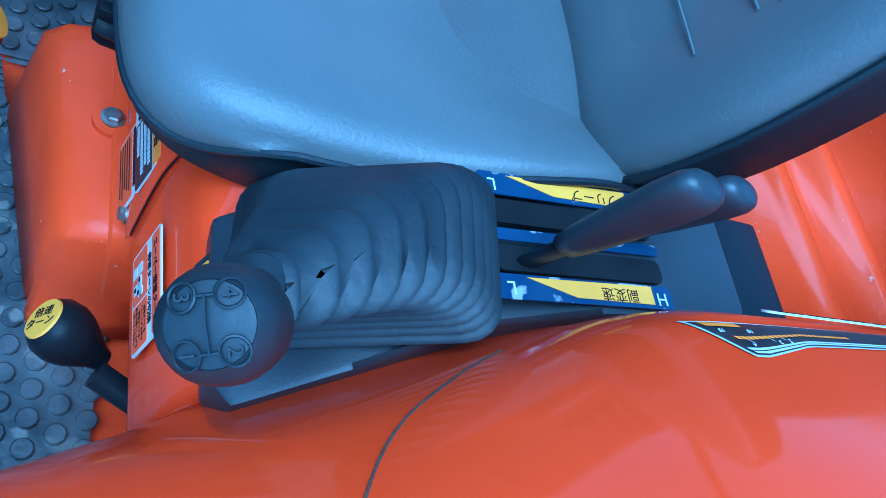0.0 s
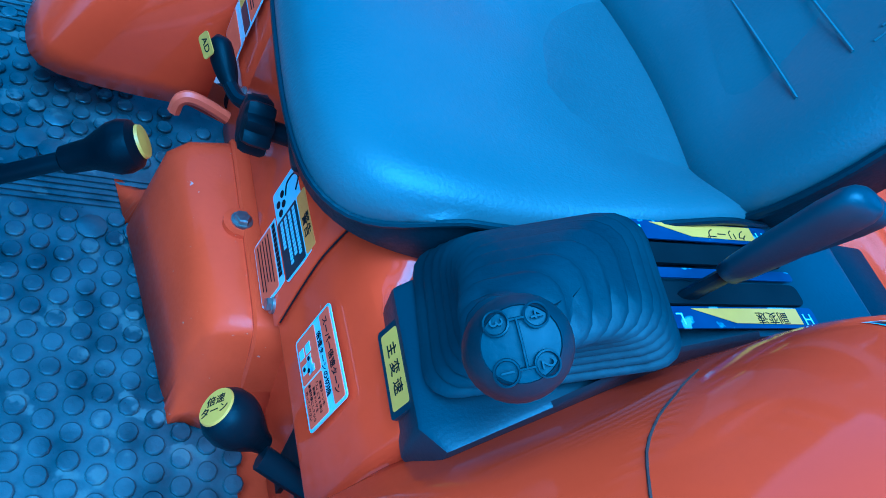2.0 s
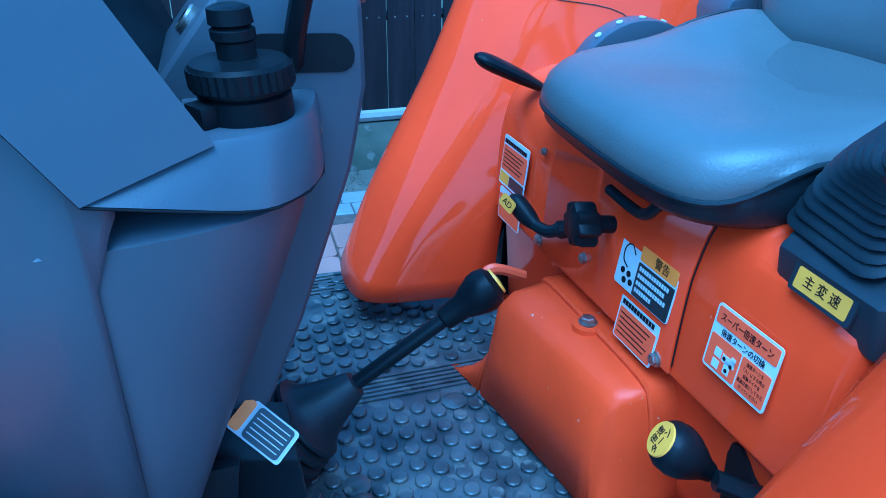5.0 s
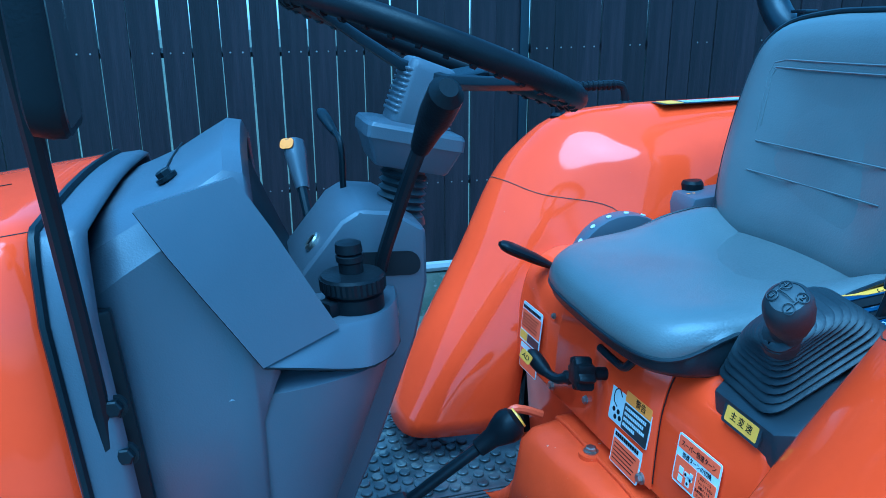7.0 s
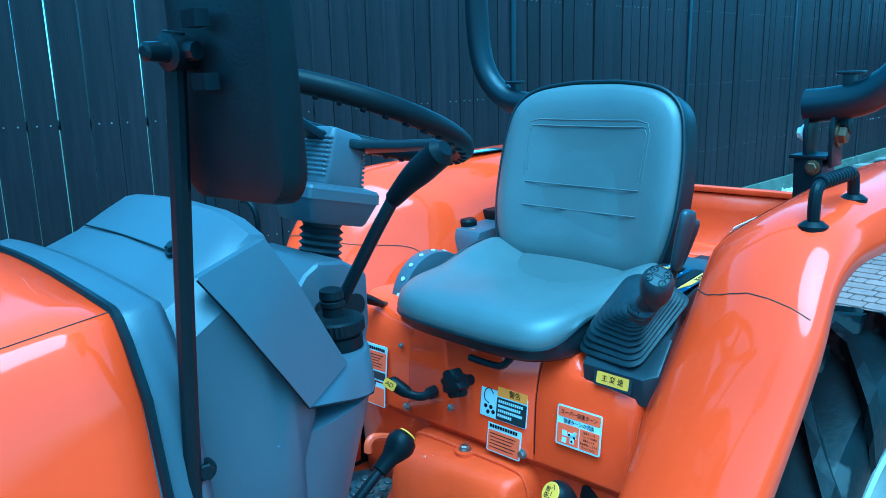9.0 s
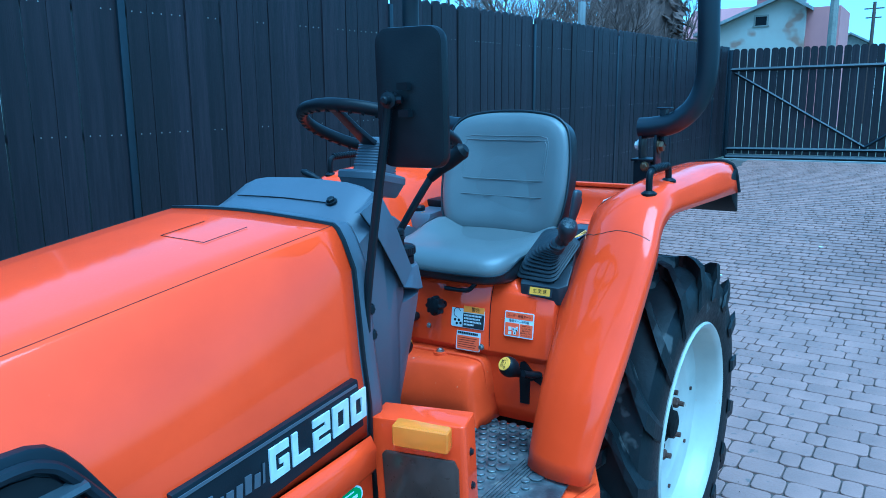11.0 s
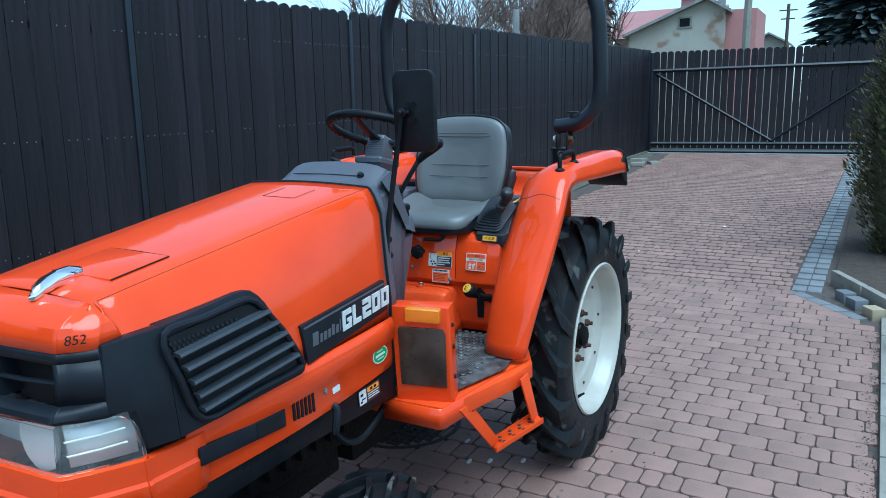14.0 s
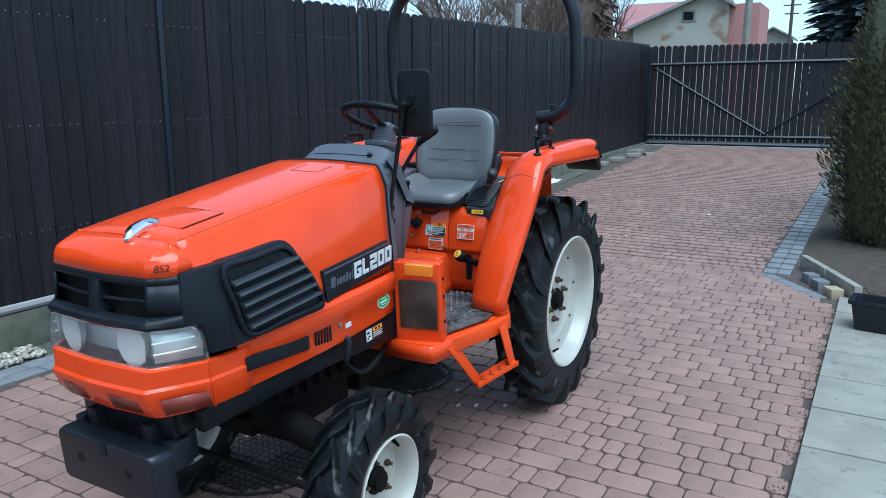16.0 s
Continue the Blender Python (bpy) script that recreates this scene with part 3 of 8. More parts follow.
    bm = bmesh.new()
    prism(bm, [(0.036 * math.cos(a * math.pi / 12), 0.022 * math.sin(a * math.pi / 12)) for a in range(24)], "z", 0.001, 0.0016)
    bmesh.ops.transform(bm, matrix=m, verts=bm.verts)
    part("sticker_field", bm, LABEL_GREEN, oval)
    bars("sticker_print", [(-0.026, 0.0, 0.05, 0.007), (-0.018, 0.012, 0.034, 0.003), (-0.018, -0.011, 0.034, 0.003)], m, LABEL_WHITE, oval, 0.0017)
    bm = bmesh.new()
    prism(bm, [(1.882, 0.690), (1.880, 0.734), (1.618, 0.718), (1.620, 0.668)], "y", side * 0.285, side * 0.3085)
    slot = part("side_slot", bm, DARKGREY, panel, "dark recessed slot in the side panel", bevel=0.006)
    bm = bmesh.new()
    prism(bm, [(1.716, 0.682), (1.718, 0.718), (1.634, 0.710), (1.636, 0.676)], "y", side * 0.29, side * 0.3095)
    part("slot_hole", bm, INK, slot)
    for i in range(6):
        bm = bmesh.new()
        x = 1.506 + 0.0155 * i
        box(bm, (x, min(side * 0.285, side * 0.3085), 0.664 + 0.0012 * i), (x + 0.008, max(side * 0.285, side * 0.3085), 0.716 + 0.0012 * i))
        part("slit", bm, INK, panel, "narrow cooling slit")
    bolt(panel, (1.455, side * 0.304, 0.700), (0, side, 0), 0.007)
    plate("small_label", 0.034, 0.018, plane_m((1.405, side * 0.3035, 0.688), (-side, 0, 0.05), (0, 0, 1)), LABEL_WHITE, panel)

for side in (1, -1):
    bm = bmesh.new()
    tube(bm, [(1.076 + 0.914 * i / 24, side * (bonnet_ring(1.076 + 0.914 * i / 24)[6][1] - 0.001), bonnet_ring(1.076 + 0.914 * i / 24)[6][2] - 0.0002) for i in range(25)], 0.0011, 6)
    part("seam", bm, INK, bonnet, "panel joint along the bonnet shoulder")
# bonnet details: chrome hook, hatch seam, handwritten stock number, front lid
bm = bmesh.new()
loft(bm, [[(x + 0.01 * u, 0.045 + y + w * u, z + h * v) for u, v in ((-1, -1), (1, -1), (1.05, 0), (0.8, 0.85), (0, 1), (-0.8, 0.85), (-1.05, 0))] for x, y, z, w, h in ((1.885, -0.018, 1.098, 0.012, 0.005), (1.895, -0.015, 1.106, 0.018, 0.012), (1.925, -0.008, 1.113, 0.020, 0.014), (1.96, 0.0, 1.112, 0.022, 0.014), (1.995, 0.006, 1.104, 0.024, 0.014), (2.018, 0.010, 1.094, 0.022, 0.011), (2.026, 0.012, 1.089, 0.012, 0.005))])
box(bm, (1.93, 0.02, 1.07), (1.97, 0.06, 1.10))
part("bonnet_catch", bm, CHROME, bonnet, "chrome bonnet catch", sharp=50)
bm = bmesh.new()
loft(bm, [[(x, y, bonnet_ring(x)[9][2] + dz - 0.045 * max(0, abs(y) - 0.07)) for x, y in ((1.905, 0.14), (1.76, 0.145), (1.76, -0.06), (1.905, -0.06))] for dz in (-0.006, 0.0028)])
lid = part("top_lid", bm, ORANGE, bonnet, "flush orange lid in the bonnet top", bevel=0.0012)
bm = bmesh.new()
tube(bm, [(x, y, bonnet_ring(x)[9][2] + 0.0008 - 0.045 * max(0, abs(y) - 0.07)) for x, y in ((1.905, 0.1412), (1.83, 0.1438), (1.7588, 0.1462), (1.7588, 0.04), (1.7588, -0.0612), (1.905, -0.0612))], 0.0015, 6)
part("seam", bm, INK, lid)
bm = bmesh.new()
tube(bm, [(x, y, bonnet_ring(x)[9][2] + 0.0008 - 0.045 * max(0, abs(y) - 0.07)) for x, y in ((1.16, 0.10), (1.26, 0.10), (1.26, -0.02), (1.16, -0.02))], 0.0006, 6)
part("seam", bm, INK, bonnet, "joint of the small hatch near the dashboard")
words("stock_number", "852", 0.026, plane_m((2.058, 0.2345, 1.030), (-0.70, 0.66, 0), (-0.15, -0.15, 1)), INK, bonnet, 0.0005, shear=0.2)

# chassis, engine, front axle, weight bracket
bm = bmesh.new()
for side in (1, -1):
    box(bm, (1.05, side * 0.205 - 0.012, 0.555), (2.06, side * 0.205 + 0.012, 0.625))
box(bm, (1.95, -0.2, 0.54), (2.07, 0.2, 0.625))
chassis = part("chassis_rail", bm, BLACKMETAL, tractor, "black steel chassis rails", bevel=0.004)
bm = bmesh.new()
box(bm, (1.12, -0.15, 0.40), (1.72, 0.15, 0.64))
box(bm, (1.20, -0.12, 0.30), (1.56, 0.12, 0.42))
box(bm, (0.35, -0.13, 0.30), (1.14, 0.13, 0.46))
engine = part("engine", bm, GRIME, tractor, "oily black engine and gearbox casing", bevel=0.012)
for i in range(7):
    bm = bmesh.new()
    box(bm, (1.2 + 0.07 * i, 0.14, 0.45), (1.225 + 0.07 * i, 0.172, 0.62))
    part("engine_rib", bm, GRIME, engine, bevel=0.004)
bm = bmesh.new()
box(bm, (-0.22, -0.16, 0.32), (0.36, 0.16, 0.62))
lathe(bm, [(0.085, -0.40), (0.085, -0.14), (0.13, -0.12), (0.13, 0.12), (0.085, 0.14), (0.085, 0.40)], 20, axis_to((-0.062, 0, 0.462), (0, 1, 0)))
part("rear_axle", bm, GRIME, tractor, "dark rear axle housing", bevel=0.01)
bm = bmesh.new()
tube(bm, [(1.60, -0.40, 0.31), (1.60, -0.2, 0.36), (1.60, 0.0, 0.38), (1.60, 0.2, 0.36), (1.60, 0.40, 0.31)], [0.05, 0.055, 0.075, 0.055, 0.05], 14)
box(bm, (1.50, -0.11, 0.36), (1.72, 0.11, 0.50))
for side in (1, -1):
    tube(bm, [(1.60, side * 0.37, 0.25), (1.60, side * 0.385, 0.42)], 0.05, 14)
axle = part("front_axle", bm, GRIME, tractor, "oily black front axle with swivel housings")
bm = bmesh.new()
tube(bm, [(1.76, 0.38, 0.27), (1.78, 0.1, 0.29), (1.78, -0.1, 0.29), (1.76, -0.38, 0.27)], 0.012, 8)
part("tie_rod", bm, GRIME, axle)
for y in (-0.12, 0.12):
    bm = bmesh.new()
    box(bm, (1.98, y - 0.02, 0.42), (2.10, y + 0.02, 0.58))
    part("weight_bracket", bm, BLACKMETAL, tractor, bevel=0.004)
bm = bmesh.new()
pts = rrect(0.430, 0.160, 0.022, 4)
loft(bm, [[(x - 0.115, y * k, 0.447 + z * k) for y, z in pts] for x, k in ((2.200, 0.93), (2.208, 1.0), (2.255, 1.0), (2.27, 0.975), (2.275, 0.94))])
for y in (-0.14, 0.14):
    box(bm, (1.98, y - 0.035, 0.44), (2.08, y + 0.035, 0.525))
for side in (1, -1):
    box(bm, (2.03, min(side * 0.178, side * 0.214), 0.455), (2.096, max(side * 0.178, side * 0.214), 0.538))
bumper = part("front_bumper", bm, FENCE_STEEL, tractor, "black steel front bumper weight bar", bevel=0.006)
for y in (-0.11, 0.10):
    bm = bmesh.new()
    lathe(bm, [(0.014, 0), (0.014, 0.003)], 14, axis_to((2.1585, y, 0.455), (1, 0, 0)))
    part("bumper_hole", bm, INK, bumper)
bm = bmesh.new()
box(bm, (2.148, -0.018, 0.488), (2.164, 0.018, 0.531))
part("bumper_clip", bm, DARKGREY, bumper, bevel=0.003)
# black under-panel with perforations, warning plate, lever, pipe
for side in (1, -1):
    bm = bmesh.new()
    prism(bm, [(1.06, 0.535), (1.06, 0.645), (1.44, 0.645), (1.86, 0.634), (2.03, 0.622), (2.03, 0.56), (1.5, 0.560)], "y", side * 0.245, side * 0.275)
    under = part("under_panel", bm, BLACK, tractor, "black panel below the bonnet", bevel=0.004)
    bm = bmesh.new()
    for i in range(9):
        for j in range(3):
            x, z = 1.58 + 0.021 * i, 0.600 + 0.016 * j
            box(bm, (x, min(side * 0.27, side * 0.2762), z), (x + 0.014, max(side * 0.27, side * 0.2762), z + 0.009))
    part("perforation", bm, INK, under)
m = plane_m((1.215, 0.2765, 0.600), (-1, 0, 0.02), (0, 0, 1))
lab = plate("warning_plate", 0.115, 0.05, m, LABEL_BLACK, tractor, label="black, white and orange warning sticker")
plate("pictogram_field", 0.036, 0.044, m, LABEL_WHITE, lab, at=(-0.036, 0, 0.001))
plate("warning_field", 0.062, 0.015, m, LABEL_ORANGE, lab, at=(0.020, 0.013, 0.001))
bars("print", [(-0.01, 0.0, 0.06, 0.003), (-0.01, -0.007, 0.056, 0.003), (-0.01, -0.014, 0.06, 0.003)], m, LABEL_WHITE, lab, 0.0022)
bars("warning_sign", [(0.004, 0.013, 0.012, 0.008), (0.024, 0.013, 0.012, 0.008)], m, INK, lab, 0.0024)
bars("pictogram", [(-0.048, 0.008, 0.014, 0.008), (-0.044, -0.006, 0.02, 0.004), (-0.05, -0.013, 0.01, 0.006)], m, INK, lab, 0.0024)
bm = bmesh.new()
tube(bm, curve([(1.42, 0.282, 0.645), (1.415, 0.305, 0.635), (1.425, 0.31, 0.605), (1.435, 0.308, 0.565)], 4), [0.012] * 5 + [0.011] * 7 + [0.008], 8)
part("fuel_tap", bm, DARKGREY, tractor, "dark grey plastic tap lever")
bm = bmesh.new()
tube(bm, curve([(1.36, 0.20, 0.56), (1.30, 0.23, 0.47), (1.22, 0.245, 0.455), (1.06, 0.23, 0.50)], 5), 0.011, 8)
part("pipe", bm, BLACKMETAL, tractor, "black bent pipe below the engine")
plate("maker_plate", 0.06, 0.026, plane_m((1.66, 0.182, 0.545), (-1, 0, 0.05), (0, 0, 1)), LABEL_WHITE, engine)


# ---- wheels ----
def tyre(bm, R, rim, w, lugs, lug_h, lug_w, n=64):
    """An agricultural tyre round the y axis: carcass and slanting bars."""
    turn_m = axis_to((0, 0, 0), (0, 1, 0))
    Rc = R - lug_h
    half = [(rim, w * 0.36), (rim + 0.012, w * 0.40), (rim + (Rc - rim) * 0.35, w * 0.455), (rim + (Rc - rim) * 0.62, w * 0.465), (Rc - 0.03, w * 0.44), (Rc - 0.008, w * 0.38), (Rc, w * 0.22), (Rc + 0.004, 0.0)]
    prof = half + [(r, -h) for r, h in reversed(half[:-1])]
    lathe(bm, prof, n, turn_m, closed=True)


def lug_meshes(R, rim, w, lug_h, lug_w):
    """One slanting bar for each half of the tread."""
    Rc, out = R - lug_h, []
    for s in (1, -1):
        rings = []
        for r, h, sl, top in ((Rc, -0.012, 0.0, 0.92), (Rc, w * 0.14, 0.035, 1.0), (Rc - 0.004, w * 0.30, 0.085, 1.0), (Rc - 0.012, w * 0.42, 0.125, 1.0), (Rc - 0.040, w * 0.455, 0.138, 0.55), (rim + (Rc - rim) * 0.52, w * 0.468, 0.150, 0.10)):
            o = r + lug_h * top
            wide = lug_w * (1.25 if h > w * 0.35 else 1.0)
            hh = h + (0.002 if top < 0.8 else 0.0)
            ring = []
            for rr, da in ((r - 0.008, -wide * 0.62), (o, -wide * 0.40), (o, wide * 0.40), (r - 0.008, wide * 0.62)):
                aa = (da - sl * 1.45) / R
                ring.append((rr * math.cos(aa), s * (hh if rr < o else hh + (0.006 if h > w * 0.4 else 0)), rr * math.sin(aa)))
            rings.append(ring)
        bm = bmesh.new()
        loft(bm, rings)
        bmesh.ops.recalc_face_normals(bm, faces=bm.faces)
        me = bpy.data.meshes.new("lug")
        bm.to_mesh(me)
        bm.free()
        me.materials.append(RUBBER)
        out.append(me)
    return out


def tread(carcass, lugs, meshes):
    for s, me in zip((0, 1), meshes):
        for k in range(lugs):
            ob = new("lug", me)
            ob.parent = carcass
            ob.matrix_basis = pose(0, 0, 0, 0, -360 * (k + 0.5 * s) / lugs, 0)


REAR_LUGS, FRONT_LUGS = lug_meshes(0.538, 0.318, 0.250, 0.040, 0.044), lug_meshes(0.304, 0.158, 0.178, 0.027, 0.031)


def rear_wheel(side, y):
    w = bmesh.new()
    tyre(w, 0.538, 0.318, 0.250, 17, 0.040, 0.044)
    wheel = new("rear_wheel")
    wheel.parent = tractor
    wheel.location = (-0.045, side * y, 0.533)
    wheel["label"] = "big rear wheel with worn lugged tyre and white rim"
    tread(part("tyre", w, RUBBER, wheel, "black rubber tyre with deep slanting lugs", sharp=40), 17, REAR_LUGS)
    bm = bmesh.new()
    t = axis_to((0, 0, 0), (0, side, 0))
    lathe(bm, [(0.335, 0.098), (0.339, 0.106), (0.333, 0.112), (0.323, 0.108), (0.312, 0.095), (0.304, 0.06), (0.296, 0.045), (0.288, 0.032), (0.268, 0.026), (0.215, 0.026), (0.205, 0.020), (0.17, 0.004), (0.10, 0.012), (0.06, 0.016),
               (0.06, 0.008), (0.17, -0.004), (0.285, 0.014), (0.308, -0.09), (0.335, -0.11), (0.335, -0.10), (0.312, -0.02), (0.316, 0.06)], 64, t, closed=True)
    part("rim", bm, WHITE, wheel, "white painted steel rim with rust specks", sharp=35)
    bm = bmesh.new()
    lathe(bm, [(0.062, 0.0), (0.060, 0.024), (0.046, 0.030), (0.044, 0.046), (0.030, 0.052), (0.012, 0.052)], 20, t)
    part("hub", bm, GRIME, wheel, "dark oily hub")
    for k in range(6):
        a = radians(60 * k + 20)
        bm = bmesh.new()
        m = t @ Matrix.Translation((0.102 * math.cos(a), 0.102 * math.sin(a), 0.010))
        lathe(bm, [(0.017, 0), (0.017, 0.016), (0.014, 0.020)], 6, m)
        lathe(bm, [(0.009, 0.018), (0.009, 0.036)], 8, m)
        part("wheel_nut", bm, RUST, wheel, "rusty wheel nut")
    for k in range(8):
        a = radians(45 * k + 10)
        bm = bmesh.new()
        lathe(bm, [(0.007, 0), (0.007, 0.006)], 8, t @ Matrix.Translation((0.238 * math.cos(a), 0.238 * math.sin(a), 0.0255)))
        part("rivet", bm, RUST, wheel)
    bm = bmesh.new()
    tube(bm, [(0.085, side * 0.02, -0.276), (0.075, side * 0.055, -0.248), (0.07, side * 0.07, -0.239)], [0.009, 0.006, 0.005], 8)
    part("valve", bm, BLACK, wheel)
    return wheel


rear_wheel(1, 0.468)
rear_wheel(-1, 0.468)


def front_wheel(side, y):
    w = bmesh.new()
    tyre(w, 0.304, 0.158, 0.178, 15, 0.027, 0.031, 48)
    wheel = new("front_wheel")
    wheel.parent = tractor
    wheel.matrix_basis = pose(1.60, side * y, 0.302, 0, 0, 0)
    wheel["label"] = "small front wheel with lugged tyre and white rim"
    tread(part("tyre", w, RUBBER, wheel, "black rubber tyre with slanting lugs", sharp=40), 15, FRONT_LUGS)
    bm = bmesh.new()
    t = axis_to((0, 0, 0), (0, side, 0))
    lathe(bm, [(0.166, 0.072), (0.170, 0.078), (0.164, 0.082), (0.156, 0.074), (0.148, 0.040), (0.140, 0.0), (0.118, -0.008), (0.108, 0.006), (0.085, 0.012), (0.04, 0.012),
               (0.04, 0.004), (0.10, -0.004), (0.136, -0.022), (0.15, -0.07), (0.168, -0.08), (0.166, -0.07), (0.15, 0.0)], 48, t, closed=True)
    part("rim", bm, WHITE, wheel, "white painted steel rim", sharp=35)
    bm = bmesh.new()
    lathe(bm, [(0.050, 0.0), (0.048, 0.02), (0.038, 0.028), (0.036, 0.038), (0.01, 0.040)], 20, t)
    part("hub", bm, GRIME, wheel, "dark hub cap")
    for k in range(5):
        a = radians(72 * k + 30)
        bm = bmesh.new()
        m = t @ Matrix.Translation((0.072 * math.cos(a), 0.072 * math.sin(a), 0.012))
        lathe(bm, [(0.012, 0), (0.012, 0.012), (0.010, 0.015)], 6, m)
        lathe(bm, [(0.006, 0.013), (0.006, 0.026)], 8, m)
        part("wheel_nut", bm, RUST, wheel, "rusty wheel nut")
    bm = bmesh.new()
    tube(bm, [(-0.08, side * 0.02, 0.122), (-0.075, side * 0.05, 0.108), (-0.072, side * 0.06, 0.104)], [0.008, 0.006, 0.005], 8)
    part("valve", bm, BLACK, wheel)


front_wheel(1, 0.475)
front_wheel(-1, 0.475)


# ---- mudguards ----
def grid_surface(bm, rows, nu=4, nv=3):
    """A smooth sheet through a net of points."""
    dense = [curve(r, nv) for r in rows]
    cols = [curve([dense[i][j] for i in range(len(dense))], nu) for j in range(len(dense[0]))]
    loft(bm, [[tuple(cols[j][i]) for j in range(len(cols))] for i in range(len(cols[0]))], caps=False, closed=False)


GUARD = [  # lip, outer edge, crown, inner edge, slope, foot of the inner wall
    [(0.598, 0.535, 0.548), (0.622, 0.520, 0.548), (0.628, 0.440, 0.548), (0.594, 0.368, 0.548), (0.50, 0.338, 0.548), (0.385, 0.328, 0.548)],
    [(0.540, 0.562, 0.70), (0.566, 0.547, 0.715), (0.566, 0.466, 0.720), (0.534, 0.384, 0.720), (0.46, 0.348, 0.720), (0.376, 0.332, 0.720)],
    [(0.444, 0.588, 0.875), (0.470, 0.574, 0.893), (0.466, 0.485, 0.900), (0.430, 0.402, 0.895), (0.385, 0.366, 0.880), (0.355, 0.342, 0.862)],
    [(0.352, 0.602, 1.022), (0.377, 0.588, 1.044), (0.367, 0.498, 1.050), (0.318, 0.412, 1.036), (0.285, 0.368, 0.985), (0.258, 0.330, 0.935)],
    [(0.285, 0.596, 1.092), (0.304, 0.581, 1.120), (0.296, 0.492, 1.126), (0.250, 0.402, 1.092), (0.20, 0.345, 1.015), (0.16, 0.300, 0.945)],
    [(0.206, 0.596, 1.118), (0.224, 0.576, 1.165), (0.214, 0.488, 1.174), (0.180, 0.394, 1.126), (0.13, 0.344, 1.078), (0.07, 0.305, 0.945)],
    [(0.085, 0.594, 1.115), (0.09, 0.572, 1.177), (0.09, 0.484, 1.188), (0.08, 0.390, 1.139), (0.035, 0.342, 1.092), (-0.02, 0.305, 0.945)],
    [(-0.15, 0.594, 1.106), (-0.15, 0.570, 1.178), (-0.15, 0.482, 1.190), (-0.15, 0.386, 1.155), (-0.16, 0.342, 1.095), (-0.18, 0.310, 0.935)],
    [(-0.36, 0.594, 1.098), (-0.36, 0.572, 1.182), (-0.36, 0.482, 1.190), (-0.36, 0.384, 1.166), (-0.36, 0.342, 1.095), (-0.36, 0.310, 0.925)],
    [(-0.53, 0.592, 1.090), (-0.52, 0.570, 1.178), (-0.52, 0.485, 1.186), (-0.52, 0.40, 1.168), (-0.45, 0.36, 1.07), (-0.42, 0.300, 0.925)],
]
FAR_FOOT = [  # the foot of the far mudguard reaches further forward
    [(0.641, 0.530, 0.592), (0.671, 0.515, 0.592), (0.681, 0.420, 0.592), (0.656, 0.345, 0.592), (0.566, 0.322, 0.592), (0.441, 0.318, 0.592)],
    [(0.568, 0.560, 0.70), (0.596, 0.545, 0.715), (0.600, 0.452, 0.720), (0.570, 0.368, 0.720), (0.498, 0.340, 0.720), (0.413, 0.326, 0.720)],
]
guard_tree = None
for side in (1, -1):
    bm = bmesh.new()
    rows = GUARD if side > 0 else FAR_FOOT + GUARD[2:]
    grid_surface(bm, [[(x, side * y, z) for x, y, z in r] for r in rows])
    tree = BVHTree.FromBMesh(bm)
    guard_tree = guard_tree or tree
    guard = part("mudguard", bm, ORANGE, tractor, "glossy orange rear mudguard with seam and flat top", sharp=60)
    guard.modifiers.new("thick", "SOLIDIFY").thickness = 0.004
    bm = bmesh.new()
    if side < 0:
        tube(bm, [tree.find_nearest(V(p.x, -p.y, p.z))[0] + V(0.0004, 0.0004, 0.0004) for p in curve(GUARD[3][:4] + [GUARD[4][4], GUARD[4][5]], 6)], 0.0009, 6)
    seam = curve([(0.350, 0.586, 1.2), (0.338, 0.52, 1.2), (0.320, 0.46, 1.2), (0.292, 0.415, 1.2), (0.252, 0.385, 1.2), (0.212, 0.362, 1.2)], 5)
    if side > 0:
        tube(bm, [tree.ray_cast(V(p.x, p.y, 2.0), V(0, 0, -1))[0] + V(0, 0, 0.0004) for p in seam], 0.0009, 6)
    part("seam", bm, RUST, guard, "dark joint between the two mudguard halves")
    bm = bmesh.new()
    h = [(0.226, 0.540, 1.160), (0.225, 0.540, 1.206), (0.210, 0.540, 1.224), (0.15, 0.540, 1.228), (0.086, 0.540, 1.228), (0.070, 0.540, 1.214), (0.068, 0.540, 1.175)]
    tube(bm, curve([(x, side * y, z) for x, y, z in h], 5), 0.0085, 10)
    for x, y, dz in ((0.226, 0.540, -0.016), (0.068, 0.540, 0.0)):
        lathe(bm, [(0.020, 1.168 + dz), (0.020, 1.188 + dz), (0.012, 1.194 + dz)], 16, Matrix.Translation((x, side * y, 0)))
    for i in range(10):
        lathe(bm, [(0.0085, -0.0035), (0.0108, -0.002), (0.0108, 0.002), (0.0085, 0.0035)], 12, axis_to((0.204 - 0.0120 * i, side * 0.540, 1.2275), (1, 0, 0)))
    part("grab_handle", bm, BLACK, guard, "black ribbed grab handle")
    bm = bmesh.new()
    prism(bm, [(-0.523, 1.166), (-0.538, 1.160), (-0.565, 1.025), (-0.553, 1.022), (-0.475, 1.075), (-0.43, 1.13), (-0.46, 1.155)], "y", side * 0.40, side * 0.586)
    part("mud_flap", bm, BLACK, guard, "black rubber flap under the mudguard end", bevel=0.006)
    bm = bmesh.new()
    tube(bm, curve([(x - 0.002, side * y, z) for x, y, z in GUARD[-1][:4]], 4), 0.008, 8)
    part("edge_trim", bm, BLACK, guard, "black rubber trim on the mudguard end")
    bolt(guard, (0.20, side * 0.545, 1.164), (0.3, 0, 1), 0.006)
    bolt(guard, (0.478, side * 0.545, 0.79), (1, 0, 0.4), 0.004)
# stickers on the mudguards: speed chart and print
def chart_z(x, y):
    return guard_tree.ray_cast(V(x, y, 2.0), V(0, 0, -1))[0].z


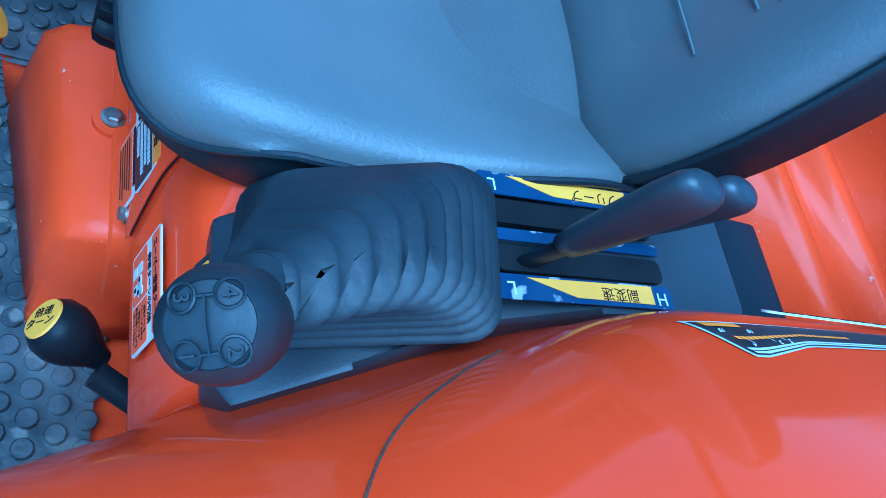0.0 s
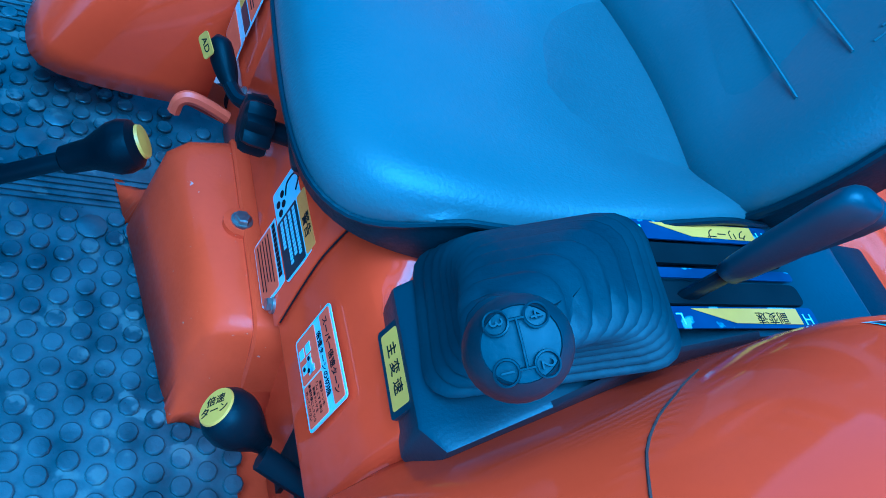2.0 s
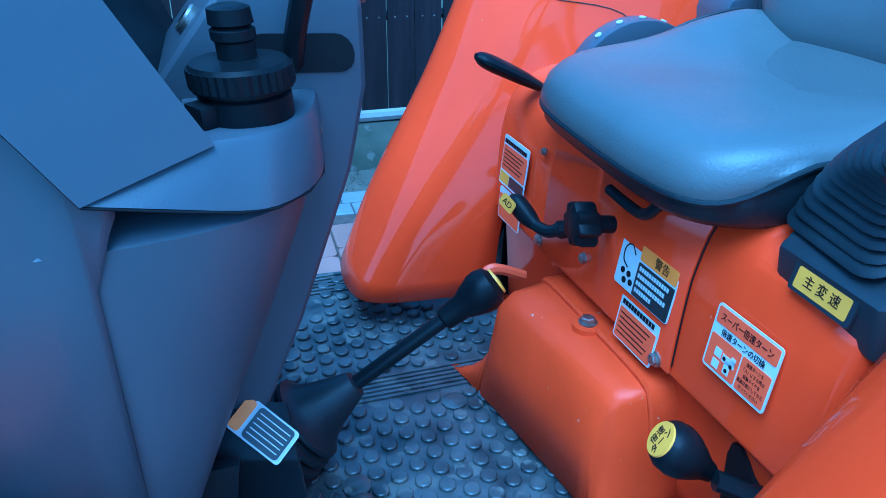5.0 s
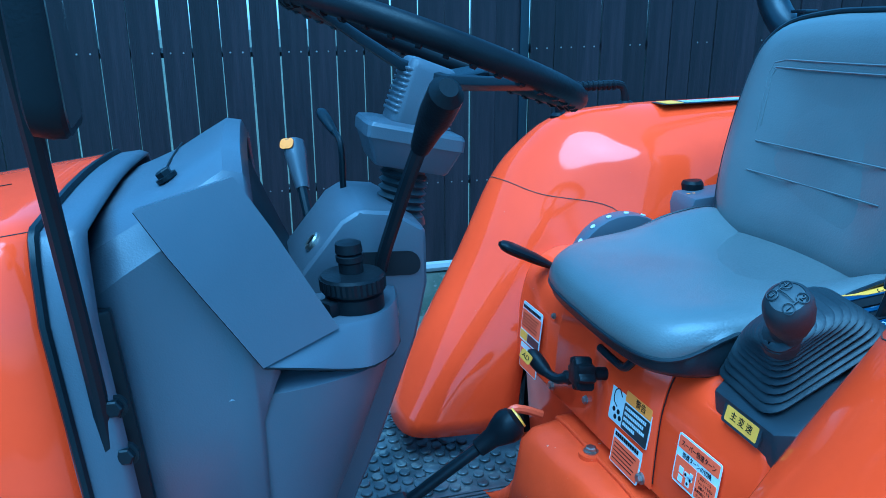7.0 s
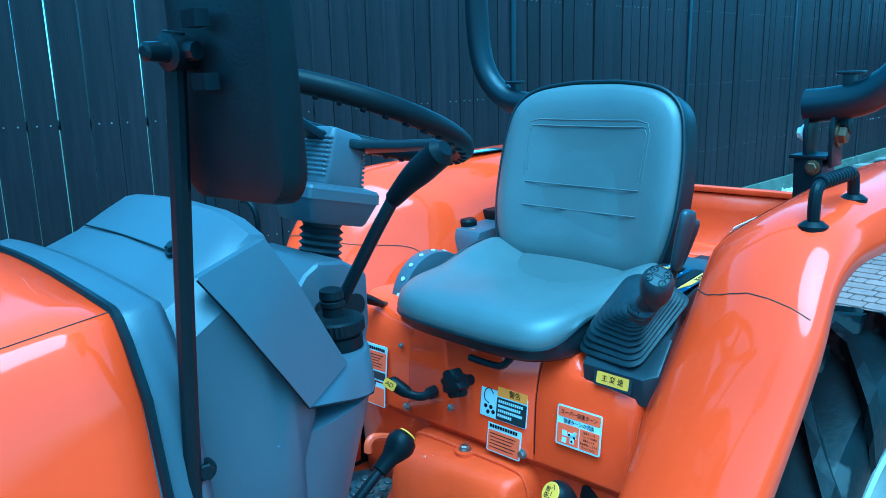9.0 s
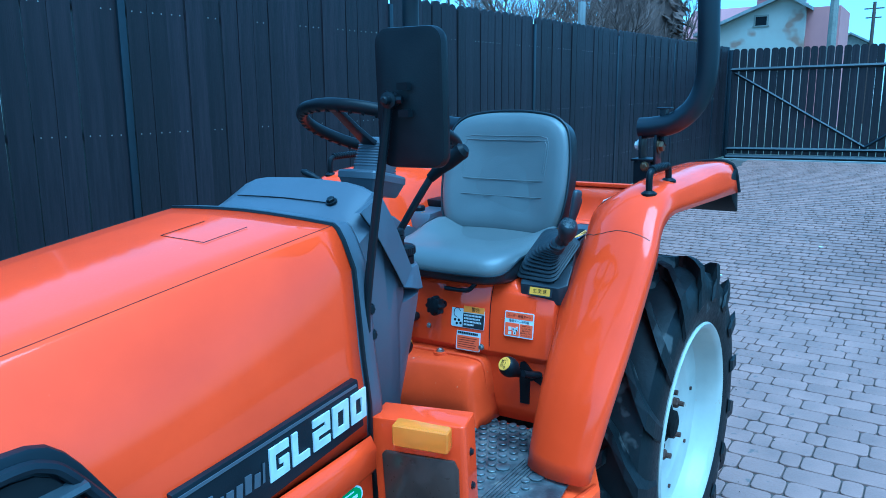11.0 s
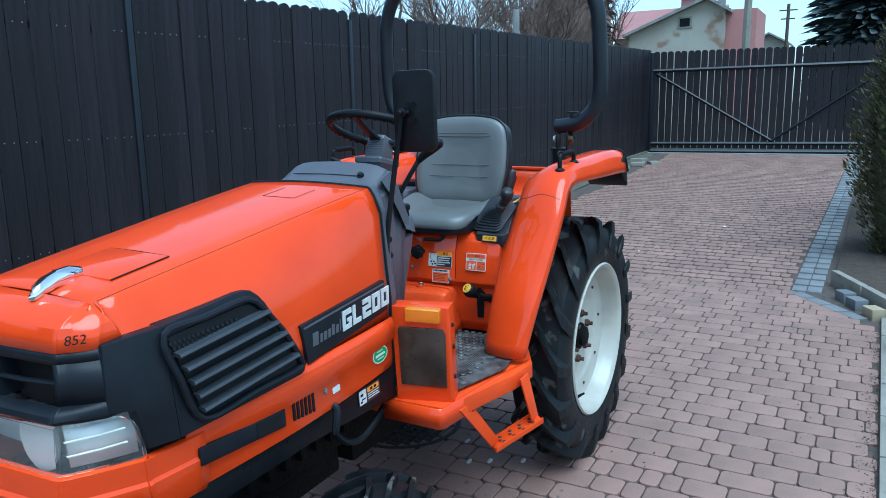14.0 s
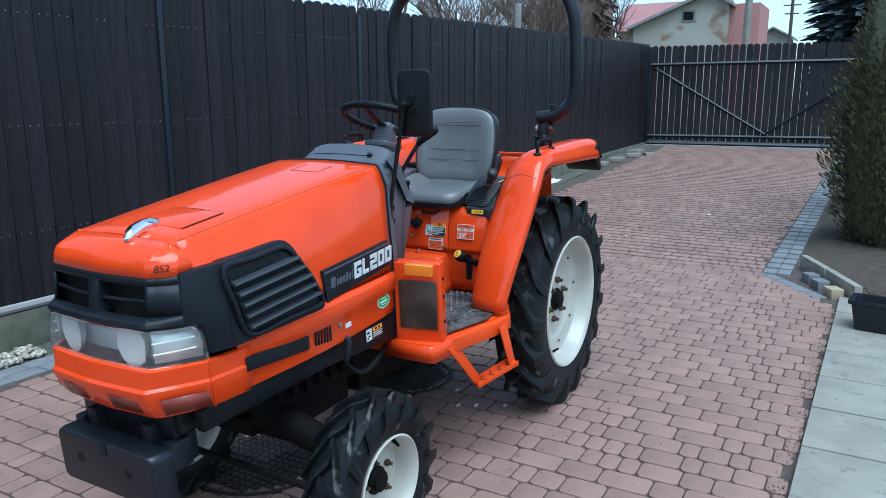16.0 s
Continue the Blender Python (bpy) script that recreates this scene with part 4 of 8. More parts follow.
def chart_low(x):
    return 0.3815 + 0.0025 * max(0, min(1, (x + 0.02) / 0.09)) + 0.0105 * max(0, min(1, (x - 0.070) / 0.042))


def chart_at(d, v):
    """Place on the sticker: d behind its slanted front edge, v across it from the seat side."""
    x = 0.143 - 0.022 * v - d
    return x, 0.3665 + (chart_low(x) - 0.3665) * v


def chart_patch(d0, d1, v0, v1, up, n=4):
    bm = bmesh.new()
    m = max(1, int((d1 - d0) / 0.008))
    rows = []
    for j in range(n + 1):
        row = []
        for i in range(m + 1):
            x, y = chart_at(d0 + (d1 - d0) * i / m, v0 + (v1 - v0) * j / n)
            row.append((x, y, chart_z(x, y) + up))
        rows.append(row)
    loft(bm, rows, caps=False, closed=False)
    return bm


chart = part("speed_chart", chart_patch(0, 0.36, 0, 1, 0.0012, 12), LABEL_WHITE, tractor, "black, orange and white speed scale sticker")
part("black_field", chart_patch(0.0022, 0.36, 0.05, 0.95, 0.0018, 12), LABEL_BLACK, chart)
part("orange_block", chart_patch(0.006, 0.030, 0.09, 0.20, 0.0026, 3), LABEL_ORANGE, chart)
for k in range(22):
    part("orange_tick", chart_patch(0.010 + 0.0042 * k, 0.0134 + 0.0042 * k, 0.47, 0.555, 0.0026, 2), LABEL_ORANGE, chart)
for d0, d1, v0, v1 in ((0.003, 0.30, 0.78, 0.84), (0.003, 0.30, 0.865, 0.925), (0.0155, 0.0162, 0.56, 0.66), (0.033, 0.0337, 0.56, 0.66), (0.0425, 0.0432, 0.56, 0.66)):
    part("white_scale", chart_patch(d0, d1, v0, v1, 0.0026, 2), LABEL_WHITE, chart)
for txt, d, v in (("15", 0.009, 0.33), ("10", 0.029, 0.33), ("4", 0.0125, 0.70), ("3", 0.0345, 0.70), ("2", 0.0435, 0.70)):
    x, y = chart_at(d, v)
    dz = (chart_z(x, y + 0.003) - chart_z(x, y - 0.003)) / 0.006
    words("scale_number", txt, 0.0042, plane_m((x, y, chart_z(x, y) + 0.0030), (1, 0, (chart_z(x + 0.004, y) - chart_z(x - 0.004, y)) / 0.008), (0, 1, dz)), LABEL_WHITE, chart, 0.0002)
m = plane_m((0.010, 0.3590, chart_z(0.010, 0.3590)), (-1, 0, 0.04), (0, -0.55, -0.83))
long = plate("print_strip", 0.13, 0.009, m, LABEL_WHITE, tractor, at=(0.0, 0.0, 0.003), label="narrow white sticker with small print")
bars("print", [(-0.052 + 0.0052 * i, -0.0, 0.0030, 0.0030) for i in range(19) if i % 6 != 4], m, INK, long, 0.0042)
m = plane_m((-0.12, -0.47, 1.1905), (-1, 0, 0), (0, -1, 0))
chart = plate("warning_strip", 0.30, 0.055, m, LABEL_BLACK, tractor, at=(0, 0, 0.001), label="black and yellow warning sticker on the mudguard top")
plate("yellow_field", 0.04, 0.05, m, LABEL_YELLOW, chart, at=(-0.12, 0, 0.002))
bars("print", [(-0.09, 0.016 - 0.008 * i, 0.2, 0.003) for i in range(5)], m, LABEL_WHITE, chart, 0.0026)

# ---- platform, mat and step ----
bm = bmesh.new()
prism(bm, [(0.36, -0.44), (0.57, -0.55), (0.70, -0.54), (1.06, -0.45), (1.075, -0.25), (1.075, 0.25), (1.065, 0.45), (0.70, 0.54), (0.57, 0.55), (0.36, 0.44)], "z", 0.468, 0.525)
floor_plate = part("footplate", bm, ORANGE_WORN, tractor, "orange steel footplate", bevel=0.006)
MATZ = 0.541
bm = bmesh.new()
for y0, y1, x0, x1 in ((0.02, 0.425, 0.40, 0.985), (-0.44, 0.02, 0.38, 1.04)):
    pts = [(x0, y0), (x1, y0), (x1, y1), (x0 + 0.30 if y1 > 0.3 else x0 + 0.1, y1 + (0.075 if y1 > 0.3 else 0)), (x0 + (0.20 if y1 > 0.3 else 0), y1 + (0.06 if y1 > 0.3 else 0)), (x0, y0 + 0.3)]
    if y1 < 0.3:
        pts = [(x0, -0.34), (0.50, -0.40), (0.60, -0.55), (0.75, -0.56), (x1, y0), (x1, y1), (x0, y1)]
    prism(bm, pts, "z", 0.536, MATZ)
mat_thing = part("floor_mat", bm, MAT, tractor, "black rubber floor mat with round studs and ribs, dusty")
bm = bmesh.new()
rnd = random.Random(4)
for i in range(26):
    for j in range(40):
        x, y = 0.405 + 0.028 * i, -0.52 + 0.031 * j + (0.0155 if i % 2 else 0)
        if y > 0.41 or x > (0.96 if y > 0.0 else 1.03) or (x < 0.47 and abs(y) > 0.33) or (y < -0.40 and not 0.56 < x < 0.72):
            continue
        if abs(y - 0.36) < 0.03 or abs(y + 0.18) < 0.034 or (y < -0.36 and x < 0.52):
            continue
        big = rnd.random() < 0.04
        r = 0.019 if big else 0.0115
        lathe(bm, [(r, MATZ - 0.001), (r, MATZ + 0.0040), (r * 0.86, MATZ + 0.0054), (0.001, MATZ + 0.0054)], 10, Matrix.Translation((x, y, 0)))
tagged(part("mat_stud", bm, MAT, mat_thing), "round moulded studs", kind="stuff")
bm = bmesh.new()
for k in range(6):
    box(bm, (0.44, -0.208 + 0.010 * k, MATZ - 0.001), (0.76, -0.203 + 0.010 * k, MATZ + 0.003))
    box(bm, (0.56, 0.34 + 0.009 * k, MATZ - 0.001), (0.965, 0.3445 + 0.009 * k, MATZ + 0.003))
    box(bm, (0.62, -0.545 + 0.012 * k, MATZ - 0.001), (0.88 - 0.02 * k, -0.54 + 0.012 * k, MATZ + 0.003))
tagged(part("mat_rib", bm, MAT, mat_thing), "straight moulded ribs", kind="stuff")
# lip of the platform and folding step
bm = bmesh.new()
loft(bm, [[(x, y, z) for z in (0.462, 0.530)] for x, y in ((1.094, 0.24), (1.094, 0.444), (1.080, 0.460), (0.80, 0.494), (0.56, 0.535))], caps=False, closed=False)
edge = part("platform_edge", bm, ORANGE, tractor, "orange folded edge of the platform")
edge.modifiers.new("thick", "SOLIDIFY").thickness = 0.006
bm = bmesh.new()
loft(bm, [[(0.965 + dx, 0.470 + dy, 0.495) for dx, dy in ((-0.036, 0), (0.036, 0), (0.036, 0.007), (-0.036, 0.007))], [(0.775 + dx, 0.482 + dy, 0.285) for dx, dy in ((-0.030, 0), (0.030, 0), (0.030, 0.007), (-0.030, 0.007))]])
loft(bm, [[(0.672 + dx, 0.556 + dy, 0.51) for dx, dy in ((-0.034, 0), (0.034, 0), (0.034, 0.007), (-0.034, 0.007))], [(0.645 + dx, 0.582 + dy, 0.345) for dx, dy in ((-0.028, 0), (0.028, 0), (0.028, 0.007), (-0.028, 0.007))]])
step = part("step_bracket", bm, ORANGE_WORN, tractor, "orange folding step bracket", bevel=0.002)
bm = bmesh.new()
a, b = V(0.772, 0.486, 0.283), V(0.648, 0.585, 0.345)
d = (b - a).normalized()
nrm = d.cross(V(0, 0, 1)).normalized()
loft(bm, [[p + nrm * w + V(0, 0, z) for w, z in ((-0.035, -0.012), (0.035, -0.012), (0.035, 0.008), (0.029, 0.008), (0.029, 0.0), (-0.029, 0.0), (-0.029, 0.008), (-0.035, 0.008))] for p in (a - d * 0.015, b + d * 0.02)])
part("step_tread", bm, ORANGE_WORN, step, "perforated orange step tread", bevel=0.0015)
for i in range(4):
    for j in (-1, 0, 1):
        bm = bmesh.new()
        lathe(bm, [(0.0075, 0), (0.0075, 0.002), (0.005, 0.003)], 10, Matrix.Translation(a + (b - a) * ((i + 0.5 + 0.2 * (j % 2)) / 4) + nrm * 0.018 * j + V(0, 0, -0.0005)))
        part("grip_hole", bm, RUST, step)
# lamp box on the platform
bm = bmesh.new()
loft(bm, [[p for k, p in enumerate(((1.09, 0.278, z), (1.09, 0.459, z), (1.085, 0.466, z), (1.015, 0.466, z), (1.015, 0.278, z)))] for z in (0.516, 0.834)])
lampbox = part("lamp_housing", bm, ORANGE, tractor, "orange box on the step with lamp and grille", bevel=0.010, seg=3)
bm = bmesh.new()
prism(bm, [(0.296, 0.578), (0.448, 0.572), (0.452, 0.748), (0.444, 0.766), (0.304, 0.770), (0.296, 0.762)], "x", 1.088, 1.095)
part("lamp_window", bm, SMOKY, lampbox, "dusty smoky-brown window in the lamp box", bevel=0.004)
bm = bmesh.new()
loft(bm, [[(x, y, z) for x, y, z in ((xx, 0.328, 0.792), (xx, 0.440, 0.788), (xx, 0.442, 0.832), (xx, 0.330, 0.836))] for xx in (1.08, 1.118)])
ind = part("indicator_lamp", bm, AMBER, lampbox, "amber plastic indicator lamp", bevel=0.007, seg=3)
bm = bmesh.new()
box(bm, (1.075, 0.346, 0.800), (1.096, 0.424, 0.824))
part("lamp_reflector", bm, LABEL_ORANGE, ind)
for z in (0.60, 0.70, 0.77):
    bolt(lampbox, (1.055, 0.466, z), (0, 1, 0), 0.006, BLACKMETAL)
turn_box = Matrix.Translation((1.066, 0.280, 0)) @ pose(0, 0, 0, 0, 0, 16.5) @ Matrix.Translation((-1.09, -0.278, 0))
for piece in (lampbox, *lampbox.children_recursive):
    piece.data.transform(turn_box)
# foot pedals
for x, y, z in ((0.83, 0.30, 0.60), (0.86, -0.36, 0.60), (0.86, -0.46, 0.60)):
    bm = bmesh.new()
    prism(bm, rrect(0.075, 0.09, 0.01), "z", 0, 0.018)
    bmesh.ops.transform(bm, matrix=pose(x, y, z, 0, -28, 0), verts=bm.verts)
    ped = part("pedal", bm, BLACK, tractor, "black rubber foot pedal", bevel=0.003)
    bm = bmesh.new()
    tube(bm, curve([(x, y, z), (x + 0.04, y, z - 0.03), (x + 0.08, y * 0.9, z - 0.06)], 4), 0.009, 8)
    part("pedal_arm", bm, ORANGE_WORN if y < 0 else BLACKMETAL, ped)

# ---- seat base ----
PROFILE = [(0.366, 0.545), (0.367, 0.70), (0.370, 0.722), (0.383, 0.738), (0.384, 0.752), (0.374, 0.83), (0.366, 0.868), (0.350, 0.908), (0.322, 0.936), (0.27, 0.948), (0.10, 0.948)]
bm = bmesh.new()
prof = curve([(x, 0, z) for x, z in PROFILE], 4)
loft(bm, [[(p.x + dx, y, min(p.z, top)) for p in prof] for y, dx, top in ((-0.400, -0.060, 1), (-0.350, -0.006, 1), (-0.335, 0, 1), (-0.16, 0, 1), (0.16, 0, 1), (0.205, 0, 0.94), (0.235, 0, 0.905), (0.330, 0, 0.905), (0.345, -0.012, 0.905))], caps=False, closed=False)
base = part("seat_base", bm, ORANGE, tractor, "orange sheet-metal base below the seat, scratched", sharp=50)
base.modifiers.new("thick", "SOLIDIFY").thickness = 0.004
bm = bmesh.new()
loft(bm, [[(p.x + 0.005, y, p.z + 0.003) for p in prof if p.z > 0.740] for y in (-0.158, 0.148)], caps=False, closed=False)
mid = part("centre_cover", bm, ORANGE, base, "orange centre cover, bolted on", sharp=50)
mid.modifiers.new("thick", "SOLIDIFY").thickness = 0.006
for y in (-0.160, 0.150):
    bm = bmesh.new()
    tube(bm, [(p.x + 0.0025, y, p.z + 0.0015) for p in prof if p.z > 0.745], 0.0009, 6)
    part("seam", bm, INK, base)
# hump over the gearbox
bm = bmesh.new()
rings = []
for x, top, half, low in ((0.36, 0.716, 0.136, 0.17), (0.405, 0.712, 0.136, 0.172), (0.440, 0.707, 0.133, 0.175), (0.460, 0.692, 0.128, 0.178), (0.478, 0.62, 0.124, 0.185), (0.492, 0.548, 0.126, 0.200)):
    rings.append([(x, -low - 0.01, 0.543), (x, -half - 0.012, (0.545 + top) / 2), (x, -half, top - 0.022), (x, -half + 0.02, top), (x, 0, top + 0.002), (x, half - 0.02, top), (x, half, top - 0.022), (x, half + 0.010, (0.545 + top) / 2), (x, half + 0.026, 0.543)])
loft(bm, [[(p.x - 0.16 * p.y * max(0, p.x - 0.40) / 0.1, p.y, p.z) for p in curve(r, 3)] for r in rings], caps=False, closed=False)
hump = part("gearbox_cover", bm, ORANGE_WORN, tractor, "worn orange gearbox hump cover", sharp=60)
hump.modifiers.new("thick", "SOLIDIFY").thickness = 0.004
bm = bmesh.new()
lip = [(0, -0.152, 0.60), (0, -0.146, 0.66), (0, -0.138, 0.704), (0, -0.112, 0.721), (0, 0, 0.722), (0, 0.112, 0.721), (0, 0.138, 0.704), (0, 0.146, 0.66), (0, 0.152, 0.545)]
loft(bm, [[(x, y * k, z - d) for _, y, z in (tuple(q) for q in curve(lip, 3))] for x, k, d in ((0.36, 1.0, 0.0), (0.399, 1.0, 0.0), (0.402, 0.985, 0.003), (0.402, 0.90, 0.015))], caps=False, closed=False)
part("flange", bm, ORANGE_WORN, hump)
bm = bmesh.new()
lathe(bm, [(0.020, 0.7), (0.020, 0.7195), (0.012, 0.7205)], 18, Matrix.Translation((0.402, 0.0, 0)))
part("boss", bm, ORANGE_WORN, hump)
bolt(hump, (0.402, 0.0, 0.7205), (0, 0, 1), 0.009)
for y, z in ((0.127, 0.749), (-0.045, 0.785), (-0.165, 0.756)):
    bolt(base, (0.3905 - 0.2 * (z - 0.75), y, z), (1, 0, 0.1), 0.0068)
bolt(base, (0.371, -0.185, 0.876), (1, 0, 0.3), 0.0042, STEEL)
# red-orange hooked lever by the hump
bm = bmesh.new()
tube(bm, curve([(0.39, -0.215, 0.672), (0.420, -0.220, 0.684), (0.440, -0.222, 0.688), (0.452, -0.222, 0.680), (0.456, -0.222, 0.662)], 4), 0.0085, 8)
latch = part("brake_latch", bm, LABEL_RED, tractor, "orange-red hooked latch")
# stickers on the base
def base_m(y, z, lean=0.22):
    x = 0.390 - (z - 0.70) * 0.13 if z < 0.80 else 0.3775 - (z - 0.80) * 0.19
    return plane_m((x + 0.0045, y, z), (0, 1, 0), (-lean, 0, 1))


m = base_m(0.083, 0.826)
lab = plate("warning_sticker", 0.105, 0.062, m, LABEL_WHITE, base, at=(0, 0, 0.003), label="black, white and orange warning sticker with pictogram")
plate("black_field", 0.066, 0.040, m, LABEL_BLACK, lab, at=(0.018, -0.010, 0.0036), r=0.002)
plate("orange_field", 0.066, 0.017, m, LABEL_ORANGE, lab, at=(0.018, 0.021, 0.0036), r=0.002)
words("warning_words", "\u8b66\u544a", 0.013, m @ Matrix.Translation((0.024, 0.021, 0.0052)), INK, lab, 0.0002)
bars("small_print", [(-0.011 + 0.0046 * q, 0.004 - 0.0085 * i, 0.0034, 0.0048) for i, l in enumerate((12, 11, 12, 7)) for q in range(l)], m, LABEL_WHITE, lab, 0.005)
bm = bmesh.new()
tube(bm, curve([(-0.034 + 0.011 * math.cos(a), 0.008 + 0.014 * math.sin(a), 0.0045) for a in (0.4, 1.5, 2.6, 3.7, 4.8)], 4), 0.0009, 5)
for x, y in ((-0.040, -0.012), (-0.028, -0.012), (-0.034, -0.022), (-0.022, -0.02)):
    lathe(bm, [(0.004, 0.0035), (0.004, 0.0048)], 8, Matrix.Translation((x, y, 0)))
bmesh.ops.transform(bm, matrix=m, verts=bm.verts)
part("pictogram", bm, INK, lab)
m = base_m(0.086, 0.761)
lab = plate("lift_sticker", 0.076, 0.056, m, LABEL_WHITE, base, at=(0, 0, 0.003), label="white-framed sticker with red-orange field")
plate("red_field", 0.071, 0.038, m, LABEL_RED, lab, at=(0, -0.007, 0.0036), r=0.002)
bars("heading", [(-0.033 + 0.0058 * i, 0.0195, 0.0045, 0.006) for i in range(11)], m, INK, lab, 0.005)
bars("small_print", [(-0.031, 0.006 - 0.0062 * i, 0.058 - 0.004 * (i % 3), 0.0012) for i in range(5)], m, INK, lab, 0.005)
m = base_m(0.240, 0.825, 0.19)
lab = plate("turn_sticker", 0.086, 0.068, m, LABEL_WHITE, base, at=(0, 0, 0.003), label="white and red sticker explaining the turning gear")
plate("red_head", 0.081, 0.017, m, LABEL_RED, lab, at=(0, 0.023, 0.0036), r=0.002)
plate("red_left", 0.042, 0.034, m, LABEL_RED, lab, at=(-0.0195, -0.014, 0.0036), r=0.002)
plate("red_right", 0.037, 0.034, m, LABEL_RED, lab, at=(0.022, -0.014, 0.0036), r=0.002)
words("heading_words", "\u30b9\u30fc\u30d1\u30fc\u500d\u901f\u30bf\u30fc\u30f3", 0.0092, m @ Matrix.Translation((0, 0.0225, 0.0052)), INK, lab, 0.0002, squeeze=0.85)
words("second_words", "\u500d\u901f\u30bf\u30fc\u30f3\u306e\u5207\u63db", 0.0082, m @ Matrix.Translation((0, 0.0085, 0.005)), INK, lab, 0.0002, squeeze=0.9)
for i, line in enumerate(("\u500d\u901f\u30bf\u30fc\u30f3\u3092", "\u300c\u5165\u300d\u306b\u3059\u308b\u6642\u306f", "\u524d\u8f2a\u30bf\u30a4\u30e4\u3092", "\u76f4\u9032\u72b6\u614b\u306b\u3057\u3066\u304b\u3089", "\u884c\u3063\u3066\u304f\u3060\u3055\u3044")):
    words("small_print", line, 0.0046, m @ Matrix.Translation((0.0215, -0.002 - 0.0062 * i, 0.005)), INK, lab, 0.0001, squeeze=0.82)
bars("key_field", [(-0.030, -0.012, 0.009, 0.009), (-0.030, -0.024, 0.009, 0.009), (-0.019, -0.013, 0.017, 0.008), (-0.0145, -0.02, 0.008, 0.014), (-0.008, -0.010, 0.006, 0.008)], m, LABEL_WHITE, lab, 0.005)
bm = bmesh.new()
for x, y in ((-0.016, -0.013), (-0.006, -0.016), (-0.0105, -0.023)):
    lathe(bm, [(0.0022, 0.0052), (0.0022, 0.0058)], 8, Matrix.Translation((x, y, 0)))
bmesh.ops.transform(bm, matrix=m, verts=bm.verts)
part("key_dots", bm, INK, lab)
m = base_m(-0.266, 0.826, 0.19)
lab = plate("lever_sticker", 0.085, 0.075, m, LABEL_WHITE, base, at=(0, 0, 0.003), label="white, red and yellow sticker beside the mudguard")
plate("red_field", 0.080, 0.038, m, LABEL_RED, lab, at=(0, 0.004, 0.0036), r=0.002)
plate("yellow_field", 0.030, 0.016, m, LABEL_YELLOW, lab, at=(-0.025, -0.026, 0.0036), r=0.001)
plate("navy_field", 0.048, 0.016, m, LABEL_BLACK, lab, at=(0.016, -0.026, 0.0036), r=0.001)
bars("heading", [(-0.038 + 0.0058 * i, 0.029, 0.0045, 0.006) for i in range(13)], m, INK, lab, 0.005)
bars("small_print", [(-0.035, 0.016 - 0.0058 * i, 0.066 - 0.005 * (i % 3), 0.0013) for i in range(5)], m, INK, lab, 0.005)
m = base_m(-0.266, 0.760, 0.14)
lab = plate("lower_sticker", 0.075, 0.050, m, LABEL_WHITE, base, at=(0, 0, 0.003), label="white-framed red sticker")
plate("red_field", 0.070, 0.038, m, LABEL_RED, lab, at=(0, -0.004, 0.0036), r=0.002)
# black star knob, AD lever, turning-gear lever
bm = bmesh.new()
m = axis_to((0.404, 0.000, 0.855), (1, -0.1, 0.10)) @ Matrix.Diagonal((0.86, 0.86, 1, 1))
pts = []
for i in range(48):
    a = 2 * math.pi * i / 48
    pts.append(((0.029 + 0.0035 * math.cos(8 * a)) * math.cos(a), (0.029 + 0.0035 * math.cos(8 * a)) * math.sin(a)))
loft(bm, [[m @ V(x * k, y * k, z) for x, y in pts] for z, k in ((-0.004, 0.9), (0.0, 1.0), (0.016, 1.0), (0.022, 0.92), (0.024, 0.7))])
lathe(bm, [(0.012, -0.03), (0.012, 0.0)], 12, m)
star = part("star_knob", bm, BLACK, tractor, "black plastic star knob")
bm = bmesh.new()
tube(bm, curve([(0.374, -0.088, 0.808), (0.398, -0.090, 0.806), (0.409, -0.098, 0.802), (0.416, -0.113, 0.803), (0.419, -0.124, 0.806)], 4), [0.012] * 5 + [0.0085] * 12, 10)
adl = part("all_wheel_lever", bm, BLACKMETAL, tractor, "small black lever with yellow-tipped knob")
bm = bmesh.new()
tube(bm, curve([(0.416, -0.113, 0.803), (0.419, -0.124, 0.806), (0.424, -0.140, 0.814), (0.428, -0.156, 0.823), (0.430, -0.165, 0.828)], 3), [0.0075, 0.0085, 0.0095, 0.011, 0.0125, 0.0135, 0.014, 0.014, 0.0138, 0.013, 0.011, 0.007, 0.003], 14)
part("knob", bm, BLACK, adl)
m = plane_m((0.4435, -0.146, 0.826), (-0.3, 1, -0.45), (-0.4, 0.2, 1))
plate("knob_label", 0.026, 0.018, m, LABEL_YELLOW, adl, r=0.004)
words("knob_words", "AD", 0.012, m @ Matrix.Translation((0, 0, 0.0014)), INK, adl, 0.0002)
bm = bmesh.new()
prism(bm, [(0.232, 0.700), (0.237, 0.718), (0.247, 0.722), (0.258, 0.712), (0.268, 0.700), (0.305, 0.682), (0.305, 0.656), (0.275, 0.672), (0.262, 0.668), (0.258, 0.60), (0.232, 0.60)], "x", 0.362, 0.3720)
part("lever_slot", bm, INK, base, "dark lever slot")
bm = bmesh.new()
tube(bm, [(0.36, 0.290, 0.690), (0.384, 0.274, 0.692), (0.408, 0.262, 0.702)], [0.012, 0.013, 0.013], 10, flat=0.7)
tl = part("turn_lever", bm, BLACKMETAL, tractor, "black lever with round yellow-capped knob")
bm = bmesh.new()
m = axis_to((0.436, 0.236, 0.724), (0.74, -0.24, 0.62))
lathe(bm, [(0.010, -0.045), (0.013, -0.035), (0.020, -0.022), (0.0255, -0.010), (0.0275, 0.0), (0.026, 0.012), (0.021, 0.020), (0.018, 0.022)], 24, m)
part("knob", bm, BLACK, tl)
bm = bmesh.new()
lathe(bm, [(0.0195, 0.0205), (0.0185, 0.0232), (0.002, 0.0236)], 24, m)
